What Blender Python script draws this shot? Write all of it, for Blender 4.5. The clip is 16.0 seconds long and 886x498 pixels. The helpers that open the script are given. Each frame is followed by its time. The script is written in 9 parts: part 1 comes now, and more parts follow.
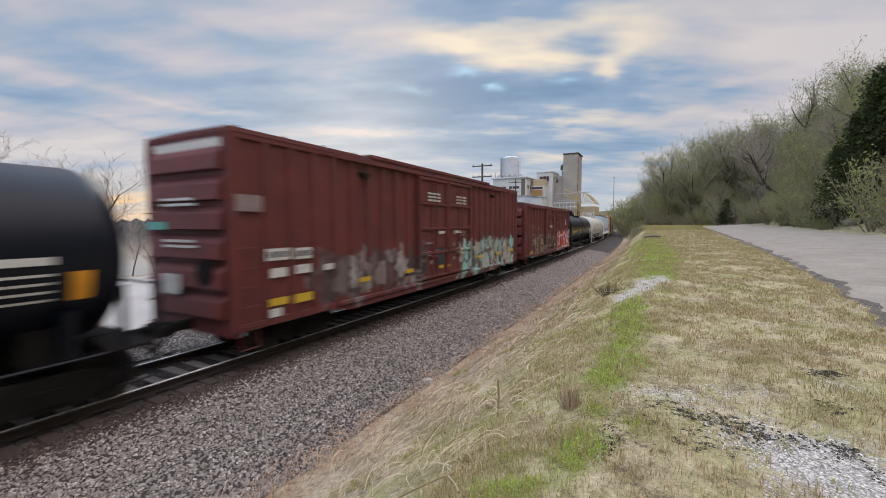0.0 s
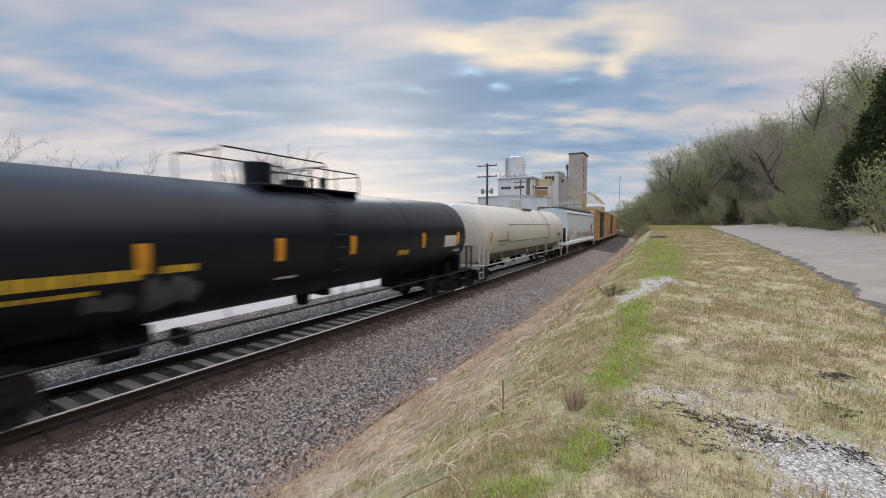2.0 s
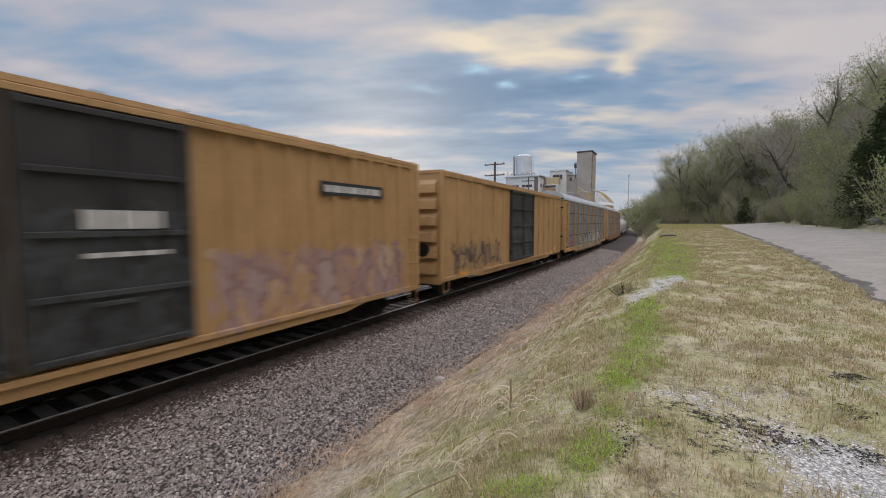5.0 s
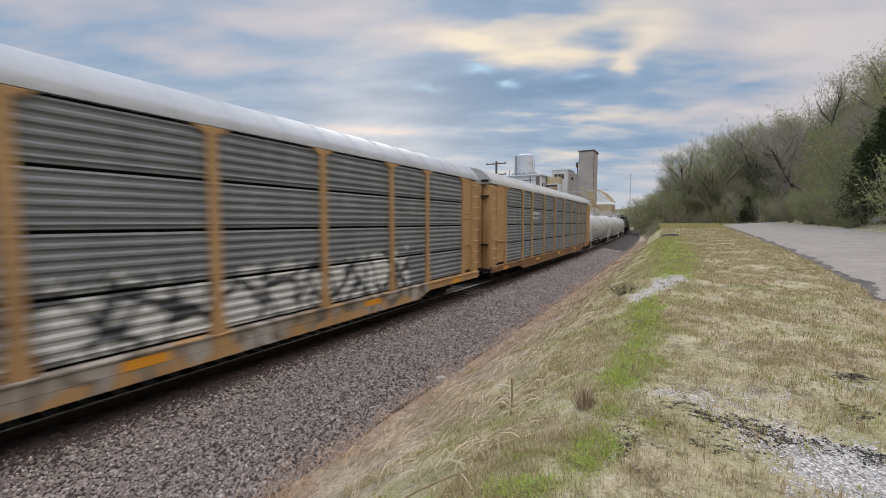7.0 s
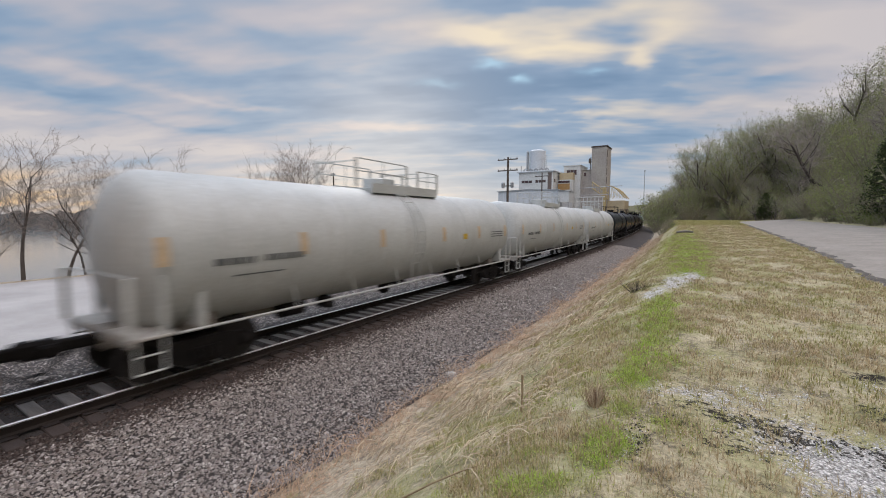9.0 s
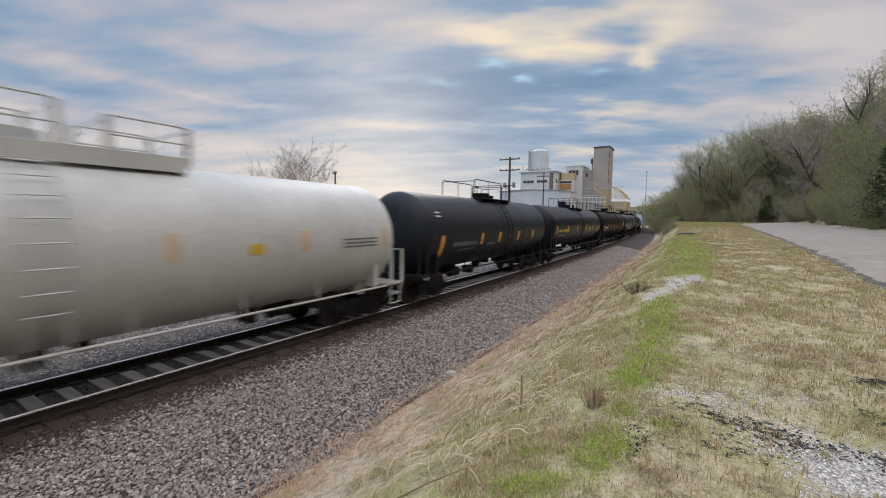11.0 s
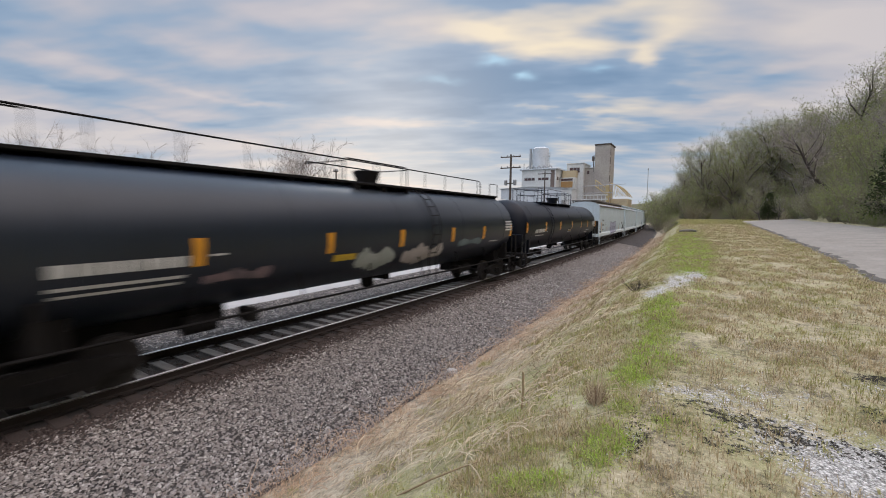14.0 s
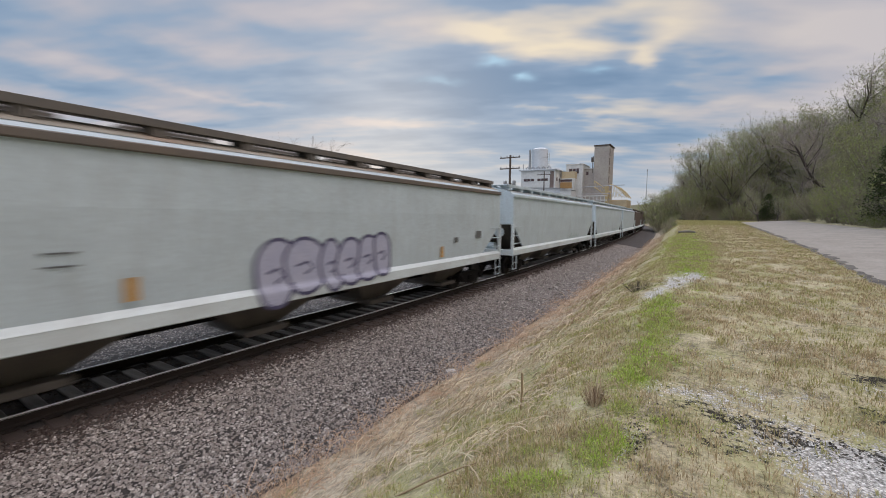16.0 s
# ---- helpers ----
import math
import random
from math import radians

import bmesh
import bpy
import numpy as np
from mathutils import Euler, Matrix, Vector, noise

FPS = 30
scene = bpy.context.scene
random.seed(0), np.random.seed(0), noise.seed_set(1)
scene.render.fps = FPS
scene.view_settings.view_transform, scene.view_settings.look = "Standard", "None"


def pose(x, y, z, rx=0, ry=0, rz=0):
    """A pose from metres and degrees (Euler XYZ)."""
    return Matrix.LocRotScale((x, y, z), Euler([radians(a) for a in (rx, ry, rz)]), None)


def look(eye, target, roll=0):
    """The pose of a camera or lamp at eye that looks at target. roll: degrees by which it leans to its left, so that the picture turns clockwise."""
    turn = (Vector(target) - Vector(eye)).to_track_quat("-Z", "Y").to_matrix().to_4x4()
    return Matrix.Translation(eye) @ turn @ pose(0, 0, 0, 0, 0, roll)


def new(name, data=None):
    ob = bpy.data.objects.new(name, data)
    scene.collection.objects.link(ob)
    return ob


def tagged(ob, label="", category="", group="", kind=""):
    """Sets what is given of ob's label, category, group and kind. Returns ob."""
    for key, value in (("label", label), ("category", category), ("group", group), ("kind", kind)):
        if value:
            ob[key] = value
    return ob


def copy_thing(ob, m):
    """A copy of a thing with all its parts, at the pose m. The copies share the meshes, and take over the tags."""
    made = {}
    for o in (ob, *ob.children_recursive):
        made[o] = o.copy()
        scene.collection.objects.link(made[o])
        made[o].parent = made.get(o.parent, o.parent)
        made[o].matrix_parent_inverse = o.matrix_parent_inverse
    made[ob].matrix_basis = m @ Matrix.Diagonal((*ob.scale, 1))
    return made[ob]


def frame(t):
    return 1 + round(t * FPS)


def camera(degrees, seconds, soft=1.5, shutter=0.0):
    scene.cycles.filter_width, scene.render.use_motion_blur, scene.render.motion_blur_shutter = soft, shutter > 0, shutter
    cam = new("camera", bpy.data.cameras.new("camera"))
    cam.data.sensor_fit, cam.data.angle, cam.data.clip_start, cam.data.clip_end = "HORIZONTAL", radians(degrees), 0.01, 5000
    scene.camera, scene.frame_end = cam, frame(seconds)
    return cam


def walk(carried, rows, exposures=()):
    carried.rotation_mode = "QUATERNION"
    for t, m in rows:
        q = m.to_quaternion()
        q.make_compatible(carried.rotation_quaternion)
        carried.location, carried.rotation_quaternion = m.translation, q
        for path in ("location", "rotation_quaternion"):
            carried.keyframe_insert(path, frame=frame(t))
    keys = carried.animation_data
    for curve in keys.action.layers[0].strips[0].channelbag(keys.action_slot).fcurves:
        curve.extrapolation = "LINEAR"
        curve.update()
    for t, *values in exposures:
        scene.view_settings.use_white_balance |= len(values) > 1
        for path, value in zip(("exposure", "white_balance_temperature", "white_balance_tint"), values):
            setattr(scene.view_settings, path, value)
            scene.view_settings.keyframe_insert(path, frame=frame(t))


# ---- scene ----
EYE = (0.0, 0.0, 3.14)
# seconds, turn to the left of the rails, tilt, lean (degrees); the camera is held in one place
TURNS = [
    (0, 28.54, -3.54, -0.09),
    (0.5, 28.64, -3.53, -0.08),
    (1, 28.88, -3.55, -0.10),
    (1.5, 29.03, -3.65, -0.04),
    (2, 29.22, -3.56, -0.01),
    (2.5, 29.36, -3.65, 0.11),
    (3, 29.59, -3.65, 0.08),
    (3.5, 29.80, -3.68, 0.06),
    (4, 30.03, -3.75, 0.03),
    (6.5, 30.44, -3.68, -0.15),
    (7, 30.48, -3.81, -0.07),
    (7.5, 30.68, -3.97, -0.00),
    (8, 30.93, -4.22, 0.14),
    (8.5, 31.47, -4.42, 0.22),
    (9, 32.03, -4.37, 0.11),
    (11.5, 32.01, -4.55, 0.90),
    (12, 31.72, -4.67, 0.98),
    (12.5, 31.56, -4.80, 1.03),
    (13, 31.65, -4.84, 0.98),
    (13.5, 32.01, -4.85, 0.77),
    (14, 32.31, -4.81, 0.59),
    (14.5, 32.44, -4.74, 0.49),
    (15, 32.35, -4.72, 0.51),
    (15.5, 32.24, -4.71, 0.62),
    (16, 32.20, -4.73, 0.71),
]


def aim(yaw, tilt, lean):
    a, b = radians(yaw), radians(tilt)
    way = Vector((-math.sin(a) * math.cos(b), math.cos(a) * math.cos(b), math.sin(b)))
    return look(EYE, Vector(EYE) + way * 10, lean)


cam = camera(95.33, 16.0, soft=1.0, shutter=0.32)
# the camera darkens a little while the pale cars pass
walk(cam, [(t, aim(a, b, c)) for t, a, b, c in TURNS], [(0.0, 0.10, 6380, 10), (1.6, 0.12, 6380, 10), (2.6, 0.02, 6380, 10), (3.2, -0.12, 6380, 10), (4.2, -0.12, 6380, 10), (6.3, 0.06, 6380, 10), (8.3, 0.08, 6380, 10), (9.0, -0.03, 6380, 10), (11.4, 0.0, 6380, 10), (12.5, 0.05, 6380, 10), (15.3, 0.04, 6380, 10), (16.0, -0.04, 6380, 10)])

# ---------------------------------------------------------------- light
scene.view_settings.exposure = 0.0


def node(nt, kind, **inputs):
    n = nt.nodes.new(kind)
    for k, v in inputs.items():
        if k in n.inputs.keys():
            n.inputs[k].default_value = v
    return n


def ramp(nt, fac, stops, smooth=False):
    r = nt.nodes.new("ShaderNodeValToRGB")
    e = r.color_ramp.elements
    while len(e) < len(stops):
        e.new(0.5)
    for el, (p, c) in zip(e, stops):
        el.position, el.color = p, (*c, 1) if len(c) == 3 else c
    if smooth:
        r.color_ramp.interpolation = "EASE"
    nt.links.new(fac, r.inputs["Fac"])
    return r.outputs["Color"]


def math_node(nt, op, a, b=None, clamp=False):
    n = nt.nodes.new("ShaderNodeMath")
    n.operation, n.use_clamp = op, clamp
    for i, v in enumerate((a, b)):
        if v is None:
            continue
        if isinstance(v, (int, float)):
            n.inputs[i].default_value = v
        else:
            nt.links.new(v, n.inputs[i])
    return n.outputs[0]


def mix(nt, fac, a, b, blend="MIX"):
    n = nt.nodes.new("ShaderNodeMix")
    n.data_type, n.blend_type = "RGBA", blend
    for s, v in (("Factor", fac), ("A", a), ("B", b)):
        i = [x for x in n.inputs if x.name == s and x.enabled][0]
        if isinstance(v, (int, float)):
            i.default_value = v
        elif isinstance(v, tuple):
            i.default_value = (*v, 1)
        else:
            nt.links.new(v, i)
    return [x for x in n.outputs if x.enabled][0]


BANKS = [(-25.3, 22.6, 3.6, 1.0, 0.09), (-19.5, 21.0, 3.0, 0.8, 0.06), (-6.9, 19.3, 1.6, 1.0, 0.11), (-4.5, 21.0, 2.0, 0.6, 0.06), (-70, 22, 12, 3, 0.05), (1.6, 12.8, 1.8, 0.7, 0.09), (7.3, 15.8, 3.9, 0.5, 0.06), (8.0, 19.5, 6.5, 2.6, 0.10), (12, 14, 6, 2.5, 0.07), (-37.5, 12.6, 10.8, 0.6, 0.09),
         (-56.3, 14.3, 4.2, 0.5, 0.09), (-74.8, 15.2, 4.7, 0.6, 0.08), (-68.2, 18.9, 5.6, 0.7, 0.06), (-45.0, 23.6, 10.2, 0.8, 0.02), (-15.3, 13.1, 4.3, 0.6, 0.08), (-73.5, 7.7, 6.3, 0.3, 0.06),
         (-78.2, 9.8, 1.9, 0.4, 0.08), (-16.5, 24.7, 9.9, 0.8, 0.05), (-64.2, 14.6, 5.1, 0.3, 0.05), (11.7, 13.0, 2.4, 0.7, 0.05), (-16.2, 16.9, 7.9, 1.2, -0.08), (-31.3, 18.0, 7.0, 1.0, -0.06),
         (-64.1, 16.9, 5.6, 0.8, -0.06), (-75.7, 13.0, 4.1, 0.5, -0.06), (-47.3, 18.0, 7.2, 0.9, -0.05), (-66.0, 10.4, 8.2, 0.4, -0.05), (-2.1, 15.4, 2.3, 1.1, -0.05), (-56.7, 22.6, 5.7, 0.7, -0.05),
         (-25.1, 14.9, 6.9, 0.5, -0.05), (2.8, 18.3, 3.1, 0.7, -0.05), (-75.0, 18.7, 5.0, 0.6, -0.04), (-42.8, 25.2, 4.5, 1.0, 0.05), (-36.0, 24.2, 4.5, 0.9, 0.06), (-29.0, 23.5, 4.0, 0.9, 0.07), (-19.3, 23.0, 4.0, 1.0, 0.06), (-12.8, 21.4, 3.0, 0.8, 0.06), (-3.4, 22.2, 3.5, 1.3, 0.07)]
# small gaps of bright open sky
GAPS = [(-25.8, 20.5, 1.7, 0.3, 0.8), (-21.0, 18.5, 1.1, 0.4, 0.9), (-12.8, 19.0, 1.1, 0.3, 0.5), (-33.6, 18.8, 2.3, 0.4, 0.4)]


def dusk_sky():
    w = bpy.data.worlds.new("sky")
    scene.world = w
    w.use_nodes = True
    nt = w.node_tree
    nt.nodes.clear()
    out = nt.nodes.new("ShaderNodeOutputWorld")
    bg = nt.nodes.new("ShaderNodeBackground")
    sky = nt.nodes.new("ShaderNodeTexSky")
    sky.sky_type, sky.sun_disc = "NISHITA", False
    sky.sun_elevation, sky.sun_rotation = radians(14), radians(-40)
    tc = nt.nodes.new("ShaderNodeTexCoord")
    sep = nt.nodes.new("ShaderNodeSeparateXYZ")
    nt.links.new(tc.outputs["Generated"], sep.inputs[0])
    up = math_node(nt, "MAXIMUM", sep.outputs["Z"], 0.0)
    den = math_node(nt, "ADD", up, 0.16)
    com = nt.nodes.new("ShaderNodeCombineXYZ")
    nt.links.new(math_node(nt, "DIVIDE", sep.outputs["X"], den), com.inputs[0])
    nt.links.new(math_node(nt, "DIVIDE", sep.outputs["Y"], den), com.inputs[1])

    turn = nt.nodes.new("ShaderNodeVectorRotate")
    turn.rotation_type = "Z_AXIS"
    turn.inputs["Angle"].default_value = radians(-26)
    nt.links.new(com.outputs[0], turn.inputs["Vector"])

    def cloud(scale, detail, rough, offset, across=1.0, along=1.0):
        mp = nt.nodes.new("ShaderNodeMapping")
        mp.inputs["Location"].default_value = offset
        mp.inputs["Scale"].default_value = (across, along, 1)
        nt.links.new(turn.outputs[0], mp.inputs["Vector"])
        n = node(nt, "ShaderNodeTexNoise", Scale=scale, Detail=detail, Roughness=rough)
        nt.links.new(mp.outputs[0], n.inputs["Vector"])
        return n.outputs["Fac"]

    broad = cloud(1.1, 4, 0.5, (3.4, 0.9, 0), 0.6, 1.8)
    fine = cloud(2.2, 3.5, 0.5, (8.0, 2.0, 1), 0.75, 1.8)
    both = math_node(nt, "ADD", math_node(nt, "MULTIPLY", broad, 0.32), math_node(nt, "ADD", math_node(nt, "MULTIPLY", fine, 0.5), 0.09))
    # the deck thickens overhead and is thinner in a belt lower down
    belt = ramp(nt, sep.outputs["Z"], [(0.0, (0.52, 0.52, 0.52)), (0.14, (0.52, 0.52, 0.52)), (0.26, (0.465, 0.465, 0.465)), (0.36, (0.485, 0.485, 0.485)), (0.42, (0.505, 0.505, 0.505)), (1.0, (0.54, 0.54, 0.54))], True)
    both = math_node(nt, "ADD", both, math_node(nt, "SUBTRACT", belt, 0.493))
    # single banks of cloud (positive) and clear gaps (negative): bearing, height, half widths in degrees, amount
    nudge = node(nt, "ShaderNodeTexNoise", Scale=1.5, Detail=4.0, Roughness=0.6)
    nt.links.new(turn.outputs[0], nudge.inputs["Vector"])
    nsep = nt.nodes.new("ShaderNodeSeparateColor")
    nt.links.new(nudge.outputs["Color"], nsep.inputs[0])
    deg = 57.2958
    brg = math_node(nt, "MULTIPLY", math_node(nt, "ARCTAN2", sep.outputs["X"], sep.outputs["Y"]), deg)
    brg = math_node(nt, "ADD", brg, math_node(nt, "MULTIPLY", math_node(nt, "SUBTRACT", nsep.outputs[0], 0.5), 12.0))
    ele = math_node(nt, "MULTIPLY", math_node(nt, "ARCSINE", sep.outputs["Z"]), deg)
    ele = math_node(nt, "ADD", ele, math_node(nt, "MULTIPLY", math_node(nt, "SUBTRACT", nsep.outputs[1], 0.5), 5.5))

    def bump(b0, e0, sb, se):
        db = math_node(nt, "DIVIDE", math_node(nt, "SUBTRACT", brg, b0), sb)
        de = math_node(nt, "DIVIDE", math_node(nt, "SUBTRACT", ele, e0), se)
        d2 = math_node(nt, "ADD", math_node(nt, "MULTIPLY", db, db), math_node(nt, "MULTIPLY", de, de))
        return math_node(nt, "EXPONENT", math_node(nt, "MULTIPLY", d2, -0.7))

    for b0, e0, sb, se, amt in BANKS:
        both = math_node(nt, "ADD", both, math_node(nt, "MULTIPLY", bump(b0, e0, sb, se), amt * 1.2))
    sides = ramp(nt, math_node(nt, "ADD", math_node(nt, "MULTIPLY", sep.outputs["X"], 0.5), 0.5), [(0.0, (0.155, 0.155, 0.155)), (0.06, (0.12, 0.12, 0.12)), (0.14, (0.05, 0.05, 0.05)), (0.26, (0.0, 0.0, 0.0)), (0.375, (0.03, 0.03, 0.03)), (0.53, (0.10, 0.10, 0.10)), (0.65, (0.21, 0.21, 0.21))], True)
    both = math_node(nt, "ADD", both, math_node(nt, "SUBTRACT", sides, 0.04))
    grey = ramp(nt, both, [(0.385, (0.175, 0.280, 0.430)), (0.455, (0.235, 0.340, 0.490)), (0.505, (0.300, 0.395, 0.530)),
                           (0.56, (0.405, 0.445, 0.535)), (0.625, (0.525, 0.505, 0.550)), (0.72, (0.66, 0.60, 0.595))])
    # the sun's light coming through the thin places in the cloud ahead
    dirn = nt.nodes.new("ShaderNodeVectorMath")
    dirn.operation = "DOT_PRODUCT"
    nt.links.new(tc.outputs["Generated"], dirn.inputs[0])
    a, b = radians(-16.4), radians(21.7)
    dirn.inputs[1].default_value = (math.sin(a) * math.cos(b), math.cos(a) * math.cos(b), math.sin(b))
    near_sun = ramp(nt, dirn.outputs["Value"], [(0.87, (0, 0, 0)), (0.95, (0.14, 0.14, 0.14)), (0.993, (0.9, 0.9, 0.9))], True)
    glow = math_node(nt, "MULTIPLY", near_sun, ramp(nt, both, [(0.50, (0, 0, 0)), (0.66, (1, 1, 1))]))
    col = mix(nt, glow, grey, (0.98, 0.83, 0.60))
    for b0, e0, sb, se, amt in GAPS:
        col = mix(nt, math_node(nt, "MULTIPLY", bump(b0, e0, sb, se), amt), col, (0.44, 0.68, 0.86))
    # pale, slightly warm band low over the horizon, orange where the sun goes down
    low = ramp(nt, sep.outputs["Z"], [(0.0, (1, 1, 1)), (0.16, (0, 0, 0))], True)
    col = mix(nt, math_node(nt, "MULTIPLY", low, 0.7), col, (0.50, 0.555, 0.655))
    set_dir = nt.nodes.new("ShaderNodeVectorMath")
    set_dir.operation = "DOT_PRODUCT"
    nt.links.new(tc.outputs["Generated"], set_dir.inputs[0])
    a = radians(-66)
    set_dir.inputs[1].default_value = (math.sin(a), math.cos(a), 0.03)
    w1 = ramp(nt, set_dir.outputs["Value"], [(0.90, (0, 0, 0)), (0.985, (1, 1, 1))], True)
    w2 = ramp(nt, sep.outputs["Z"], [(0.0, (0.6, 0.6, 0.6)), (0.035, (1, 1, 1)), (0.11, (0, 0, 0))], True)
    streak = cloud(1.0, 4, 0.5, (1.0, 5.0, 2), 0.5, 2.5)
    w3 = ramp(nt, streak, [(0.42, (0.25, 0.25, 0.25)), (0.6, (1, 1, 1))])
    col = mix(nt, math_node(nt, "MULTIPLY", math_node(nt, "MULTIPLY", w1, w2), w3), col, (1.0, 0.62, 0.26))
    # thin clear sky under the cloud
    sk = nt.nodes.new("ShaderNodeVectorMath")
    sk.operation = "SCALE"
    nt.links.new(sky.outputs[0], sk.inputs[0])
    sk.inputs["Scale"].default_value = 0.08
    col = mix(nt, 0.88, sk.outputs[0], col)
    # an overcast sky is brightest overhead
    high = ramp(nt, sep.outputs["Z"], [(0.52, (1, 1, 1)), (0.74, (3.35, 3.28, 3.21)), (1.0, (4.3, 4.2, 4.1))], True)
    back = ramp(nt, math_node(nt, "MULTIPLY", sep.outputs["Y"], -1.0), [(0.05, (1, 1, 1)), (0.6, (1.42, 1.40, 1.38))], True)
    col = mix(nt, 1.0, mix(nt, 1.0, col, high, "MULTIPLY"), back, "MULTIPLY")
    nt.links.new(col, bg.inputs["Color"])
    bg.inputs["Strength"].default_value = 1.0
    nt.links.new(bg.outputs[0], out.inputs[0])


dusk_sky()
sun = new("sun", bpy.data.lights.new("sun", "SUN"))
sun.data.energy, sun.data.angle, sun.data.color = 0.6, radians(20), (1.0, 0.94, 0.86)
sun.matrix_world = look((-20, 30, 22), (0, 0, 0))


# ---------------------------------------------------------------- materials
def material(name, base, alt=None, rough=0.6, metal=0.0, scale=3.0, fine=40.0, bump=0.15, dirt=None, dirt_amount=0.35,
             streak=False, stretch=(1, 1, 1), rand=0.0, depth=0.004, spec=0.5):
    """Painted or raw surface: two scales of variation, dirt patches, fine relief."""
    m = bpy.data.materials.new(name)
    m.use_nodes = True
    nt = m.node_tree
    p = nt.nodes["Principled BSDF"]
    tc = nt.nodes.new("ShaderNodeTexCoord")
    mp = nt.nodes.new("ShaderNodeMapping")
    mp.inputs["Scale"].default_value = stretch
    nt.links.new(tc.outputs["Object"], mp.inputs["Vector"])
    n1 = node(nt, "ShaderNodeTexNoise", Scale=scale, Detail=6.0, Roughness=0.6)
    n2 = node(nt, "ShaderNodeTexNoise", Scale=fine, Detail=4.0, Roughness=0.65)
    nt.links.new(mp.outputs[0], n1.inputs["Vector"])
    nt.links.new(mp.outputs[0], n2.inputs["Vector"])
    alt = alt or tuple(c * 0.72 for c in base)
    f = ramp(nt, n1.outputs["Fac"], [(0.35, (0, 0, 0)), (0.65, (1, 1, 1))])
    col = mix(nt, f, base, alt)
    g = ramp(nt, n2.outputs["Fac"], [(0.3, (0.75, 0.75, 0.75)), (0.7, (1.2, 1.2, 1.2))])
    col = mix(nt, 0.6, col, g, "MULTIPLY")
    if dirt:
        mp2 = nt.nodes.new("ShaderNodeMapping")
        mp2.inputs["Scale"].default_value = (6, 6, 0.7) if streak else (1, 1, 1)
        nt.links.new(tc.outputs["Object"], mp2.inputs["Vector"])
        n3 = node(nt, "ShaderNodeTexNoise", Scale=1.0, Detail=8.0, Roughness=0.7)
        nt.links.new(mp2.outputs[0], n3.inputs["Vector"])
        d = ramp(nt, n3.outputs["Fac"], [(0.48, (0, 0, 0)), (0.72, (1, 1, 1))])
        col = mix(nt, math_node(nt, "MULTIPLY", d, dirt_amount), col, dirt)
    if rand:
        oi = nt.nodes.new("ShaderNodeObjectInfo")
        v = math_node(nt, "ADD", math_node(nt, "MULTIPLY", oi.outputs["Random"], rand), 1 - rand / 2)
        hs = nt.nodes.new("ShaderNodeHueSaturation")
        nt.links.new(col, hs.inputs["Color"])
        nt.links.new(v, hs.inputs["Value"])
        col = hs.outputs[0]
    nt.links.new(col, p.inputs["Base Color"])
    p.inputs["Roughness"].default_value = rough
    p.inputs["Metallic"].default_value = metal
    p.inputs["Specular IOR Level"].default_value = spec
    if bump:
        bp = node(nt, "ShaderNodeBump", Strength=bump, Distance=depth)
        nt.links.new(n2.outputs["Fac"], bp.inputs["Height"])
        nt.links.new(bp.outputs[0], p.inputs["Normal"])
    return m


def island_material(name, colours, rough=0.85, fine=30.0, spec=0.3, trans=0.0):
    """Many loose pieces in one mesh, each with a colour of its own."""
    m = bpy.data.materials.new(name)
    m.use_nodes = True
    nt = m.node_tree
    p = nt.nodes["Principled BSDF"]
    g = nt.nodes.new("ShaderNodeNewGeometry")
    n = len(colours)
    col = ramp(nt, g.outputs["Random Per Island"], [(i / max(1, n - 1), c) for i, c in enumerate(colours)])
    tc = nt.nodes.new("ShaderNodeTexCoord")
    no = node(nt, "ShaderNodeTexNoise", Scale=fine, Detail=3.0)
    nt.links.new(tc.outputs["Object"], no.inputs["Vector"])
    col = mix(nt, 0.5, col, ramp(nt, no.outputs["Fac"], [(0.3, (0.7, 0.7, 0.7)), (0.7, (1.25, 1.25, 1.25))]), "MULTIPLY")
    nt.links.new(col, p.inputs["Base Color"])
    p.inputs["Roughness"].default_value = rough
    p.inputs["Specular IOR Level"].default_value = spec
    if trans:
        tr = nt.nodes.new("ShaderNodeBsdfTranslucent")
        nt.links.new(col, tr.inputs["Color"])
        mx = nt.nodes.new("ShaderNodeMixShader")
        mx.inputs[0].default_value = trans
        nt.links.new(p.outputs[0], mx.inputs[1])
        nt.links.new(tr.outputs[0], mx.inputs[2])
        nt.links.new(mx.outputs[0], nt.nodes["Material Output"].inputs["Surface"])
    return m


